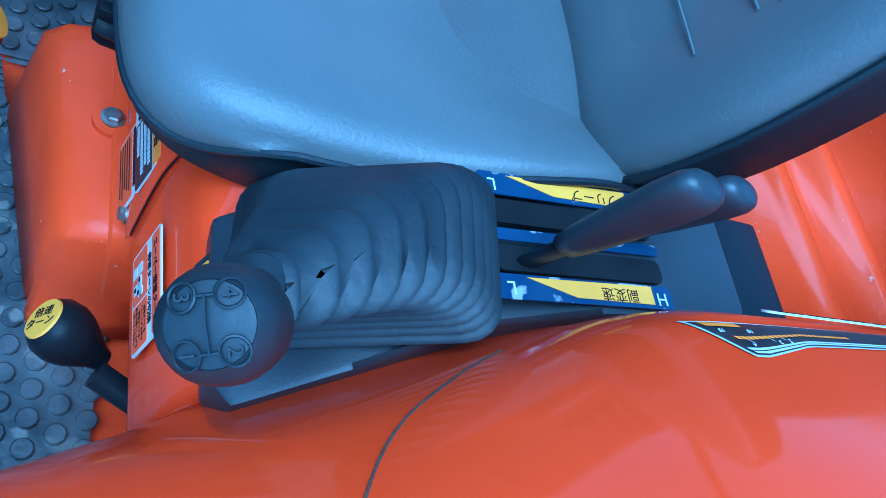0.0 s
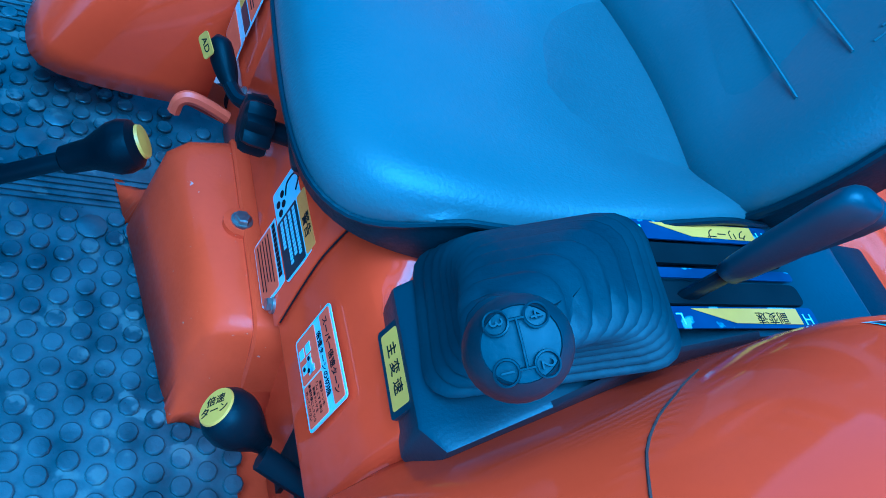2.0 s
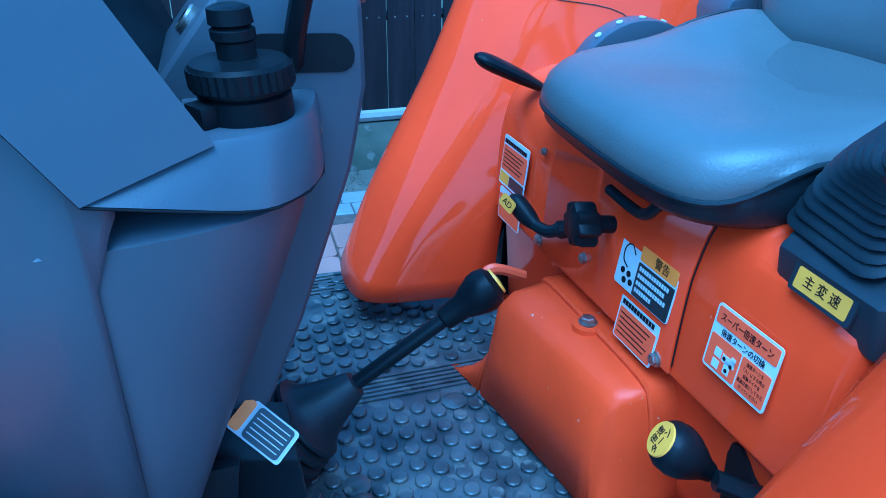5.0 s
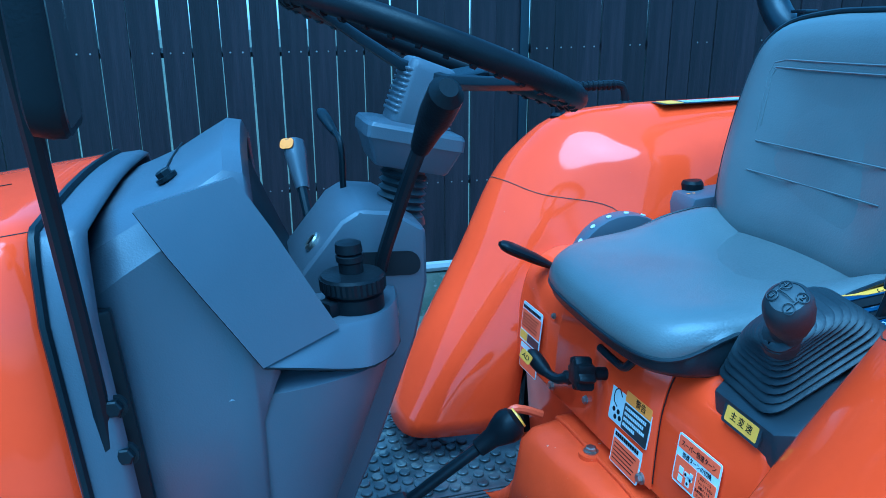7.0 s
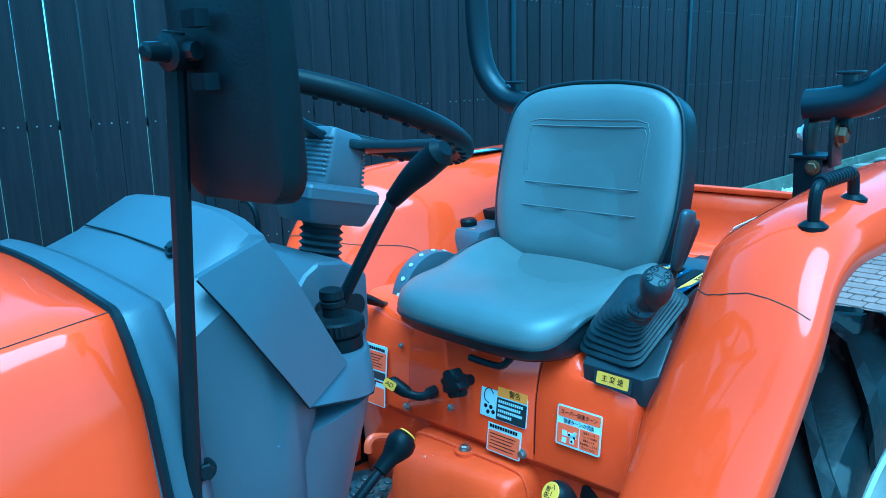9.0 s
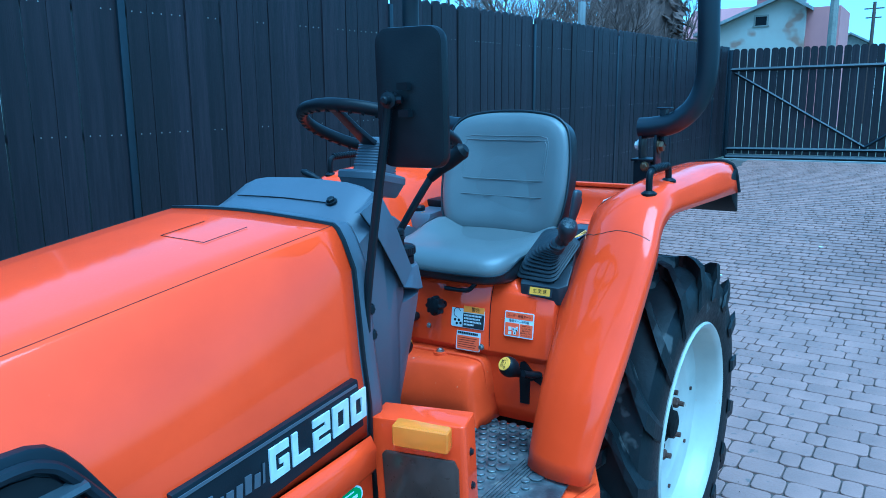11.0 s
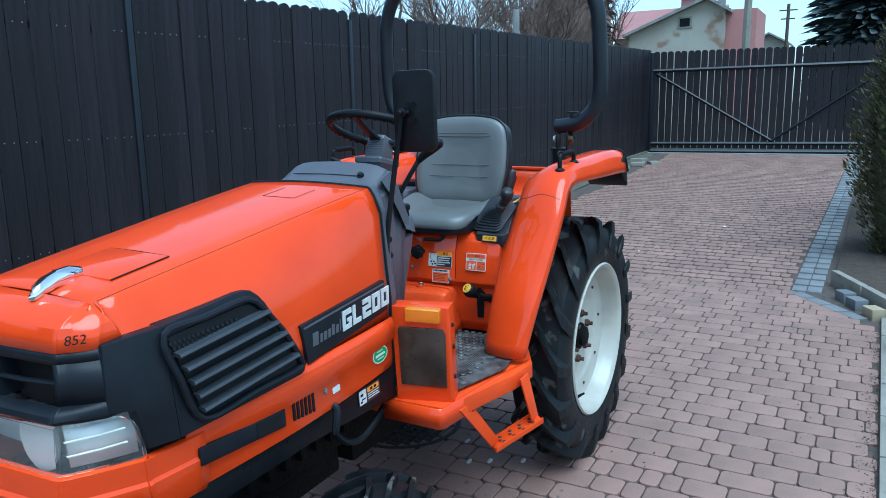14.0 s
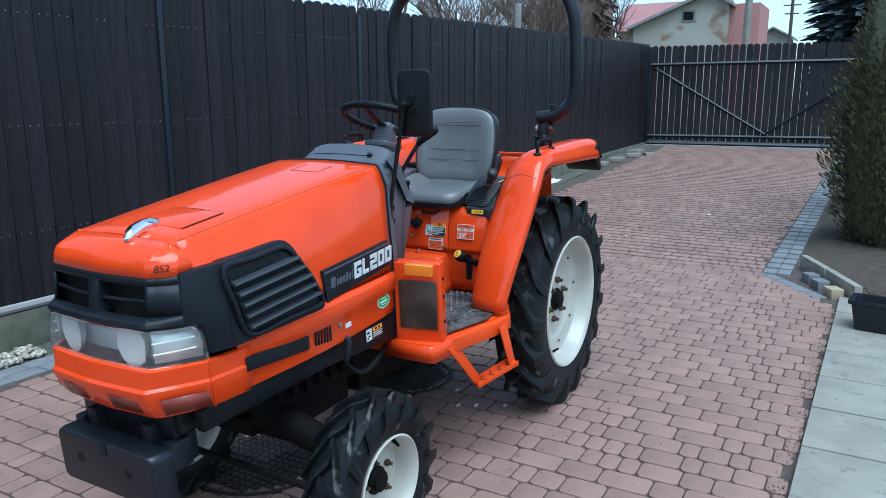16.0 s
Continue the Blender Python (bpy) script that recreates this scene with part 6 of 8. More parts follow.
def both(pts):
    pts = [(x + 0.19 * max(0.0, 0.913 - x), y, z) for x, y, z in pts]
    return [tuple(p) for p in curve(pts + [(x, -y, z) for x, y, z in reversed(pts[:-1])], 3)]


for side in (1, -1):
    upper = [(1.006, 0.2235, 1.206), (0.912, 0.2005, 1.226), (0.882, 0.206, 1.172), (0.845, 0.206, 1.094), (0.828, 0.206, 1.060)]
    foot = [(1.008, 0.2265, 1.205), (0.984, 0.2395, 1.164), (0.960, 0.2425, 1.123), (0.936, 0.2445, 1.083), (0.913, 0.2455, 1.043)]
    inner = [(x + 0.004, y - 0.014, z - 0.002) for x, y, z in upper]
    bm = bmesh.new()
    loft(bm, [[(x, side * (y + 0.003), z) for x, y, z in row] for row in (foot, upper, inner)], caps=False, closed=False)
    if side < 0:
        bm.free()
        continue
    part("dash_wing", bm, GREY, hoodlet, "grey plastic side wing of the dashboard", sharp=30)
    bm = bmesh.new()
    tube(bm, [(x, side * (y + 0.0004), z - 0.001) for x, y, z in foot] + [(x + 0.19 * (0.913 - x), side * (y + 0.0002), z - 0.0015) for x, y, z in FOOT[1:]], 0.0011, 6)
    part("seam", bm, INK, hoodlet)
    bm = bmesh.new()
    tube(bm, [(1.066, side * 0.2385, 0.66), (1.069, side * 0.239, 0.95), (1.069, side * 0.236, 1.12), (1.068, side * 0.207, 1.155), (1.066, side * 0.17, 1.187)], 0.0016, 6)
    part("seam", bm, INK, hoodlet)
    bolt(hoodlet, (0.984, side * 0.132, 1.2175), (0.45, 0, 0.9), 0.009, BLACKMETAL)
bm = bmesh.new()
tube(bm, curve([(0.990, 0.142, 1.2155), (0.990, 0.07, 1.2175), (0.990, 0.0, 1.2185), (0.990, -0.07, 1.2175), (0.990, -0.142, 1.2155)], 4), 0.0012, 6)
part("seam", bm, INK, hoodlet, "joint across the visor")
# shelf with its skirt, and the instrument panel
bm = bmesh.new()
loft(bm, [both(FOOT), both(RIM), both([(x + 0.002, y * 0.988, z + 0.005) for x, y, z in RIM]), both([(x + 0.009, y * 0.955, z + 0.0065) for x, y, z in RIM])])
shelf = part("dash_shelf", bm, GREY, tractor, "grey plastic dashboard shelf", sharp=28)
bolt(shelf, (0.752, 0.118, 1.036), (-1, 0.3, 0.1), 0.005, STEEL, "screw")
bm = bmesh.new()
loft(bm, [[(0.915, y, 1.215), (0.870, y, 1.085), (0.860, y, 1.058), (0.95, y, 1.058), (0.95, y, 1.215)] for y in (-0.185, 0.185)])
instr = part("instrument_panel", bm, DARKGREY, tractor, "dark instrument panel under the visor", bevel=0.004)
bm = bmesh.new()
prism(bm, rrect(0.26, 0.11, 0.02), "z", 0, 0.003)
bmesh.ops.transform(bm, matrix=plane_m((0.893, 0.0, 1.15), (0, 1, 0), (0.34, 0, 1)) , verts=bm.verts)
part("instrument_glass", bm, BLACKMETAL, instr)
# weather strip between bonnet and cowl
bm = bmesh.new()
ring = bonnet_ring(1.10)
loft(bm, [[(x + dx, y * k, z + dz) for _, y, z in ring] for x, dx, k, dz in ((1.0, 0.028, 0.985, 0.0), (1.0, 0.040, 1.005, 0.004), (1.0, 0.076, 1.0, 0.001), (1.0, 0.088, 0.98, -0.006))], caps=False, closed=False)
strip2 = part("bonnet_seal", bm, GREY, tractor, "grey strip with black rubber seal behind the bonnet", sharp=50)
strip2.modifiers.new("thick", "SOLIDIFY").thickness = 0.004
for side in (1, -1):
    bm = bmesh.new()
    loft(bm, [[(x, side * y, z) for x, y in ((1.022, 0.2375), (1.076, 0.245), (1.076, 0.266), (1.022, 0.250))] for z in (0.60, 0.86, 1.08, 1.12)])
    part("side_seal", bm, BLACKMETAL, tractor, "black edge strip between bonnet and dashboard", bevel=0.003)
bm = bmesh.new()
tube(bm, [(1.073, y * 1.006, z + 0.003) for _, y, z in ring], 0.005, 6)
part("seal_lip", bm, BLACKMETAL, strip2, "black rubber lip")
for ob in (lower, hoodlet, shelf, instr):
    ob.location.x = -0.022
# mirror on its post
bm = bmesh.new()
tube(bm, curve([(1.066, 0.268, 0.88), (1.064, 0.270, 1.0), (1.061, 0.276, 1.06), (1.053, 0.302, 1.20), (1.045, 0.331, 1.34), (1.040, 0.346, 1.425)], 5), 0.0085, 10)
mirror = part("wing_mirror", bm, BLACKMETAL, tractor, "rectangular black wing mirror on a thin black post")
for z in (0.985, 1.035):
    bolt(mirror, (1.050, 0.270, z), (0.15, 1, 0), 0.009, BLACKMETAL)
    bolt(tractor, (1.050, 0.258, z - 0.40), (0.15, 1, 0), 0.008)
MM = plane_m((1.010, 0.372, 1.412), (-0.12, 0.99, 0), (-0.05, 0, 1))
bm = bmesh.new()
pts = rrect(0.134, 0.232, 0.026, 5)
loft(bm, [[MM @ V(x * k, y * (1 - (1 - k) * 0.6), z) for x, y in pts] for z, k in ((0.012, 0.90), (0.010, 0.97), (0.0, 1.0), (-0.010, 1.0), (-0.013, 0.97))])
shell = part("mirror_shell", bm, BLACK, mirror, "black plastic mirror shell", sharp=40)
bm = bmesh.new()
prism(bm, rrect(0.120, 0.218, 0.021, 5), "z", -0.0135, -0.0125)
bmesh.ops.transform(bm, matrix=MM, verts=bm.verts)
part("mirror_glass", bm, MIRROR_M, shell)
bm = bmesh.new()
m = axis_to((1.040, 0.346, 1.410), (1, 0.3, 0))
lathe(bm, [(0.012, -0.02), (0.014, -0.012), (0.014, 0.010), (0.008, 0.012), (0.007, 0.030), (0.004, 0.032)], 12, m)
tube(bm, [(1.040, 0.346, 1.410), (1.034, 0.368, 1.410)], 0.007, 8)
for dz in (-0.022, 0.022):
    box(bm, (1.028, 0.362, 1.404 + dz), (1.040, 0.384, 1.416 + dz))
part("mirror_joint", bm, BLACKMETAL, mirror, "bolted mirror joint")
mirror.location.x = -0.018

# fuel cap on the shelf, column pedestal, bellows, column head
bm = bmesh.new()
cm = Matrix.Translation((0.802, 0.154, 1.058))
prof = [(0.034, 0), (0.034, 0.020), (0.031, 0.022), (0.031, 0.024), (0.037, 0.025)]
lathe(bm, prof + [(0.037, 0.040), (0.035, 0.043), (0.014, 0.045), (0.014, 0.056), (0.016, 0.058), (0.016, 0.064), (0.013, 0.066), (0.016, 0.068), (0.015, 0.078), (0.010, 0.080)], 36, cm)
cap2 = part("fuel_cap", bm, BLACK, tractor, "black ribbed plastic fuel cap")
bm = bmesh.new()
pts = [((0.0372 + 0.0014 * (i % 2)) * math.cos(math.pi * i / 36), (0.0372 + 0.0014 * (i % 2)) * math.sin(math.pi * i / 36)) for i in range(72)]
loft(bm, [[cm @ V(x, y, z) for x, y in pts] for z in (0.027, 0.040)])
part("cap_ribs", bm, BLACK, cap2)
bm = bmesh.new()
box(bm, (-0.012, 0.030, 0.004), (0.012, 0.044, 0.020), cm @ pose(0, 0, 0, 0, 0, -60))
part("cap_tab", bm, BLACK, cap2, bevel=0.003)
bm = bmesh.new()
poly = [(0.880, 1.064), (0.858, 1.088), (0.802, 1.146), (0.778, 1.158), (0.735, 1.152), (0.697, 1.128), (0.702, 1.06), (0.724, 0.99), (0.790, 0.85), (0.85, 0.74), (0.90, 0.60), (0.94, 0.60)]
loft(bm, [[(x, s * w, z) for x, z in poly] for s, w in ((-1, 0.098), (1, 0.098))])
column = part("steering_pedestal", bm, GREY, tractor, "grey plastic steering column pedestal", bevel=0.010, seg=3)
for s in (1, -1):
    bm = bmesh.new()
    prism(bm, [(x * 1.0 + 0.752, z + 1.090 + 0.06 * x) for x, z in rrect(0.085, 0.030, 0.014)], "y", s * 0.094, s * 0.0995)
    part("lever_slot", bm, INK, column, "dark oblong slot")
bm = bmesh.new()
prof = []
cw = V(-0.22, 0, 0.975).normalized()
m = axis_to((0.712, 0, 1.128), cw)
for k in range(6):
    prof += [(0.033, 0.010 * k), (0.027, 0.010 * k + 0.005)]
lathe(bm, [(0.036, -0.01)] + prof + [(0.030, 0.06), (0.030, 0.07)], 28, m)
part("column_bellows", bm, BOOT, column, "black rubber bellows")
bm = bmesh.new()
lathe(bm, [(0.013, -0.004), (0.013, 0.003), (0.011, 0.005), (0.008, 0.005), (0.008, 0.002), (0.001, 0.002)], 20, axis_to((0.836, 0.052, 1.112), (0.72, 0, 0.70)))
part("ignition_switch", bm, STEEL, column, "round ignition switch")
bm = bmesh.new()
box(bm, (-0.0015, -0.006, 0.0), (0.0015, 0.006, 0.003), axis_to((0.8375, 0.052, 1.1135), (0.72, 0, 0.70)))
part("key_slot", bm, INK, column)
bm = bmesh.new()
hm = Matrix.Translation(V(0.712, 0, 1.128) + cw * 0.062) @ axis_to(None, cw)
pts = rrect(0.118, 0.128, 0.010, 3)
loft(bm, [[hm @ V(x * k, y * k, z) for x, y in pts] for z, k in ((0.0, 0.72), (0.004, 0.78), (0.034, 0.965), (0.0341, 1.0), (0.048, 1.0), (0.0525, 0.955), (0.056, 0.72))])
part("column_head", bm, GREY, column, "grey column head cover", sharp=24)
for ob in (cap2, column):
    ob.location.x = -0.022
# steering wheel
SC = V(0.622, 0, 1.332)
sn = V(-0.36, 0, 0.933).normalized()
sm = axis_to(SC, sn, (0, 1, 0))
bm = bmesh.new()
R = 0.191
tube(bm, [sm @ V(R * math.cos(2 * math.pi * i / 72), R * math.sin(2 * math.pi * i / 72), 0) for i in range(72)], 0.0145, 12, True)
for k in range(40):
    a = 2 * math.pi * k / 40
    lathe(bm, [(0.001, -0.004), (0.007, -0.003), (0.007, 0.003), (0.001, 0.004)], 8, sm @ Matrix.Translation((R * math.cos(a), R * math.sin(a), -0.0105)) @ axis_to(None, (-math.sin(a), math.cos(a), 0)))
wheel = part("steering_wheel", bm, BLACK, tractor, "black steering wheel with ribbed underside")
for ang in (0, 128, 232):
    a = radians(ang)
    d = V(math.cos(a), math.sin(a), 0)
    t = V(-math.sin(a), math.cos(a), 0)
    bm = bmesh.new()
    rings = []
    for r, wd, z, th in ((0.0, 0.024, -0.036, 0.011), (0.04, 0.020, -0.034, 0.011), (0.10, 0.015, -0.020, 0.010), (0.16, 0.014, -0.004, 0.009), (R - 0.004, 0.016, 0.0, 0.008)):
        rings.append([sm @ (d * r + t * wd * u + V(0, 0, z + th * v)) for u, v in ((-1, -0.6), (1, -0.6), (1, 0.4), (0.7, 0.7), (-0.7, 0.7), (-1, 0.4))])
    loft(bm, rings)
    part("spoke", bm, DARKGREY, wheel, bevel=0.002)
bm = bmesh.new()
loft(bm, [[sm @ V(x * k, y * k, z) for x, y in rrect(0.074, 0.080, 0.012)] for z, k in ((-0.105, 1.0), (-0.10, 1.04), (-0.032, 0.86), (-0.022, 0.80), (-0.019, 0.7))])
pad = part("hub_pad", bm, GREY, wheel, "grey ridged hub pad", sharp=40)
for i in range(9):
    z = -0.092 + 0.0068 * i
    k = 1.03 - 2.4 * (z + 0.10)
    bm = bmesh.new()
    loft(bm, [[sm @ V(x * (k + g), y * (k + g) * 0.98, z + d) for x, y in rrect(0.074, 0.074, 0.004)] for d, g in ((0, 0.03), (0.0015, 0.05), (0.003, 0.05), (0.0042, 0.03))])
    part("pad_ridge", bm, GREY, pad)
# levers round the column
def stalk(name, label, rod, r, grip, gr, rod_mat, grip_mat, flat=1.0):
    bm = bmesh.new()
    tube(bm, curve(rod, 5), r, 10)
    ob = part(name, bm, rod_mat, tractor, label)
    bm = bmesh.new()
    g = curve(grip, 4)
    k = len(g) - 1
    tube(bm, g, [gr * (0.62 + 0.38 * min(1, i / (0.55 * k))) * (1 if i < k else 0.55) for i in range(k + 1)], 14, flat=flat)
    part("grip", bm, grip_mat, ob)
    return ob


stalk("shuttle_lever", "black lever with thick grip beside the steering wheel", [(0.738, 0.092, 1.080), (0.732, 0.118, 1.115), (0.708, 0.165, 1.195), (0.692, 0.196, 1.245)], 0.0085, [(0.693, 0.192, 1.240), (0.687, 0.220, 1.264), (0.682, 0.250, 1.285), (0.679, 0.282, 1.306)], 0.0175, BLACKMETAL, BLACK)
th = stalk("throttle_lever", "grey lever with pale orange-capped knob", [(0.806, -0.075, 1.06), (0.808, -0.10, 1.10), (0.811, -0.135, 1.155)], 0.008, [(0.810, -0.128, 1.142), (0.811, -0.146, 1.168), (0.812, -0.162, 1.192), (0.812, -0.171, 1.206)], 0.0165, DARKGREY, GREY)
plate("knob_label", 0.024, 0.016, plane_m((0.8225, -0.1555, 1.2035), (-0.75, 0.60, 0.10), (-0.25, -0.50, 0.83)), LABEL_ORANGE, th, r=0.006)
stalk("light_stalk", "thin black stalk with ribbed tip", [(0.762, -0.050, 1.08), (0.758, -0.050, 1.15), (0.753, -0.056, 1.210), (0.758, -0.085, 1.228)], 0.0045, [(0.757, -0.080, 1.225), (0.763, -0.105, 1.237), (0.769, -0.134, 1.249)], 0.0085, BLACKMETAL, DARKGREY)
bm = bmesh.new()
prism(bm, [(0.86, 1.040), (0.76, 1.040), (0.755, 1.066), (0.80, 1.082)], "y", -0.20, -0.095)
part("key_panel", bm, GREY, tractor, "grey ignition panel", bevel=0.008)
# steel brackets below the dashboard
bm = bmesh.new()
loft(bm, [[(x + dx, 0.175, z) for dx in (-0.03, 0.03)] + [(x + dx, 0.16, z) for dx in (0.03, -0.03)] for x, z in ((0.88, 0.76), (0.93, 0.54))])
loft(bm, [[(x + dx, -0.16, z) for dx in (-0.03, 0.03)] + [(x + dx, -0.175, z) for dx in (0.03, -0.03)] for x, z in ((0.88, 0.76), (0.93, 0.54))])
part("dash_bracket", bm, BLACKMETAL, tractor, "black steel bracket under the dashboard", bevel=0.003)
bm = bmesh.new()
loft(bm, [[(0.80, 0.135, 0.54), (0.91, 0.13, 0.54), (0.91, 0.095, 0.54), (0.80, 0.10, 0.54)], [(0.80, 0.132, 0.715), (0.89, 0.128, 0.735), (0.89, 0.092, 0.775), (0.80, 0.096, 0.760)]])
stand = part("label_plate", bm, BLACKMETAL, tractor, "dark bracket below the dashboard with a sticker", bevel=0.003)
m = plane_m((0.828, 0.1150, 0.7450), (-1, 0.05, -0.2), (0.0, -0.66, 0.75)) @ pose(0, 0, 0, 0, 0, -38)
lab = plate("floor_label", 0.062, 0.038, m, LABEL_WHITE, stand, at=(0, 0, 0.001), label="white and orange sticker below the dashboard")
plate("orange_field", 0.012, 0.034, m, LABEL_ORANGE, lab, at=(-0.025, 0, 0.0022))
plate("black_field", 0.042, 0.034, m, LABEL_BLACK, lab, at=(0.006, 0, 0.0022))
bars("print", [(-0.012, 0.011 - 0.0055 * i, 0.036, 0.0011) for i in range(5)], m, LABEL_WHITE, lab, 0.0036)

# ---- roll bar ----
RX = -0.28
arch = [(RX, 0.338, 1.303), (RX, 0.38, 1.306), (RX, 0.45, 1.322), (RX, 0.512, 1.375), (RX, 0.540, 1.46), (RX, 0.540, 1.62), (RX, 0.533, 1.75), (RX, 0.510, 1.83), (RX, 0.465, 1.90), (RX, 0.38, 1.945), (RX, 0.25, 1.955), (RX, 0.0, 1.955)]
full = arch + [(x, -y, z) for x, y, z in reversed(arch[:-1])]
bm = bmesh.new()
tube(bm, curve(full, 4), 0.032, 16)
rops = part("roll_bar", bm, FENCE_STEEL, tractor, "dark blue-black tubular roll bar")
for side in (1, -1):
    bm = bmesh.new()
    box(bm, (RX - 0.035, min(side * 0.33, side * 0.385), 1.02), (RX + 0.035, max(side * 0.33, side * 0.385), 1.205))
    box(bm, (RX - 0.040, min(side * 0.322, side * 0.392), 1.205), (RX + 0.040, max(side * 0.322, side * 0.392), 1.213))
    part("foot_post", bm, BLACKMETAL, rops, "black box post under the roll bar", bevel=0.003)
    for y in (0.344, 0.392):
        bm = bmesh.new()
        prism(bm, [(RX - 0.028, 1.190), (RX + 0.028, 1.190), (RX + 0.030, 1.262), (RX + 0.022, 1.284), (RX - 0.022, 1.284), (RX - 0.030, 1.262)], "y", side * y, side * (y + 0.008))
        part("hinge_plate", bm, BLACKMETAL, rops, bevel=0.002)
    bolt(rops, (RX, side * 0.400, 1.250), (0, side, 0), 0.017, BRASS)
    bolt(rops, (RX + 0.036, side * 0.368, 1.190), (1, 0, 0), 0.011, BRASS)
    bolt(rops, (RX, side * 0.336, 1.252), (0, -side, 0), 0.012, LABEL_WHITE)
    bm = bmesh.new()
    lathe(bm, [(0.020, 0.0), (0.021, 0.010), (0.017, 0.014), (0.006, 0.015)], 8, axis_to((RX - 0.012, side * 0.404, 1.268), (0, side, 0.1)))
    part("lock_knob", bm, BLACK, rops, "black clamping knob")
    bm = bmesh.new()
    box(bm, (RX - 0.012, min(side * 0.405, side * 0.425), 1.325), (RX + 0.012, max(side * 0.405, side * 0.425), 1.362))
    box(bm, (RX - 0.016, min(side * 0.395, side * 0.440), 1.360), (RX + 0.016, max(side * 0.395, side * 0.440), 1.366))
    part("pin_clip", bm, FENCE_STEEL, rops, bevel=0.002)


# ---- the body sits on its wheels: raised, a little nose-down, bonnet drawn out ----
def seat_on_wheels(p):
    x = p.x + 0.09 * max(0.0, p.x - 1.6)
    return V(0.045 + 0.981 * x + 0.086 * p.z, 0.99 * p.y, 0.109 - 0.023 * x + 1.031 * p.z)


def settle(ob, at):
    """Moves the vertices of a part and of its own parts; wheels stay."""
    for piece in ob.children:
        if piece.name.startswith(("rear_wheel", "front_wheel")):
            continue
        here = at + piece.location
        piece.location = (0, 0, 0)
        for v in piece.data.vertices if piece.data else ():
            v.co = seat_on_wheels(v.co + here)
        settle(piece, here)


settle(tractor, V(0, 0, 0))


# ---- fence ----
def climb(s):
    """How far the fence has risen s metres along it."""
    return 0.022 * max(0.0, s)


fence = thing("fence", "tall fence of dark-stained planks on steel posts", "fence", kind="structure")
bm = bmesh.new()
plank_pts = [(-0.0622, 0.0), (0.0622, 0.0), (0.0622, 2.090), (0.052, 2.110), (0.034, 2.126), (0.0, 2.134), (-0.034, 2.126), (-0.052, 2.110), (-0.0622, 2.090)]
prism(bm, plank_pts, "y", -0.013, 0.013)
bmesh.ops.recalc_face_normals(bm, faces=bm.faces)
plank_me = bpy.data.meshes.new("plank")
bm.to_mesh(plank_me)
bm.free()
plank_me.materials.append(WOOD_DARK)
turn = math.atan2(FD.y, FD.x)
rnd = random.Random(7)
PITCH = 0.1335
post_s = [-7.0, -4.6, -2.3, 0.0, 2.40, 4.9, 7.3, 9.7, 12.1, 13.05]
plank_s = []
for a, b in zip(post_s, post_s[1:]):
    gap = b - a - 0.052
    count = round(gap / PITCH)
    for i in range(count):
        plank_s.append(a + 0.034 + gap * (i + 0.5) / count + rnd.uniform(-0.0032, 0.0032))
for s in plank_s:
    p = fence_at(s, 0.0, 0.245 + climb(s) - 0.01 * rnd.random())
    ob = new("plank", plank_me)
    ob.parent = fence
    ob.matrix_basis = Matrix.Translation(p) @ pose(0, 0, 0, rnd.uniform(-0.25, 0.25), rnd.uniform(-0.10, 0.10), math.degrees(turn) + rnd.uniform(-0.8, 0.8)) @ Matrix.Diagonal((1, 1, 1.002, 1))
# screws, two a row on each plank
bm = bmesh.new()
for s in plank_s:
    for z in (2.065, 1.385, 0.72):
        for d in (-0.028, 0.028):
            c = fence_at(s + d, 0.0132, z + climb(s))
            lathe(bm, [(0.0045, 0), (0.004, 0.0015)], 6, axis_to(c, FN))
part("screw", bm, STEEL, fence, "bright screw heads")
for s in post_s:
    zb = climb(s) + 0.20
    bm = bmesh.new()
    m = Matrix.Translation(fence_at(s, -0.005)) @ pose(0, 0, 0, 0, 0, math.degrees(turn))
    box(bm, (-0.023, -0.03, zb - 0.2), (0.023, 0.020, zb + 2.10), m)
    part("post", bm, FENCE_STEEL, fence, "dark steel fence post", bevel=0.004)
for z in (2.065, 1.385, 0.72):
    bm = bmesh.new()
    pts = [fence_at(s, -0.035, z + climb(s)) for s in (-7.1, -4.7, 0, 4.5, 9, 13.1)]
    tube(bm, pts, 0.022, 4)
    part("rail", bm, FENCE_STEEL, fence)
bm = bmesh.new()
loft(bm, [[fence_at(s, o, z) for o, z in ((-0.06, -0.1), (0.05, -0.1), (0.05, 0.238 + climb(s)), (-0.06, 0.238 + climb(s)))] for s in (-7.1, -4.7, 0, 4.5, 9, 13.1)])
part("gravel_board", bm, MOSSY, fence, "mossy concrete plinth under the planks", bevel=0.006)
bm = bmesh.new()
tube(bm, [fence_at(-4.5, 0.032, 0.270), fence_at(-0.7, 0.034, 0.268), fence_at(0.9, 0.033, 0.288)], 0.028, 8)
tagged(part("timber_pole", bm, CONCRETE), "grey weathered pole lying on the plinth along the fence", "pole")

# ---- sliding gate ----
GP = V(-13.50, -2.55, 0)
GD = V(-0.10, 0.995, 0).normalized()
gz = 0.485
gate = thing("gate", "dark sliding gate of rounded planks on a steel frame", "gate", kind="structure")
gate_me = bpy.data.meshes.new("gate_plank")
bm = bmesh.new()
prism(bm, [(-0.0625, 0.10), (0.0625, 0.10), (0.0625, 2.095), (0.050, 2.125), (0.024, 2.14), (-0.024, 2.14), (-0.050, 2.125), (-0.0625, 2.095)], "y", -0.012, 0.012)
bmesh.ops.recalc_face_normals(bm, faces=bm.faces)
bm.to_mesh(gate_me)
bm.free()
gate_me.materials.append(WOOD_DARK)
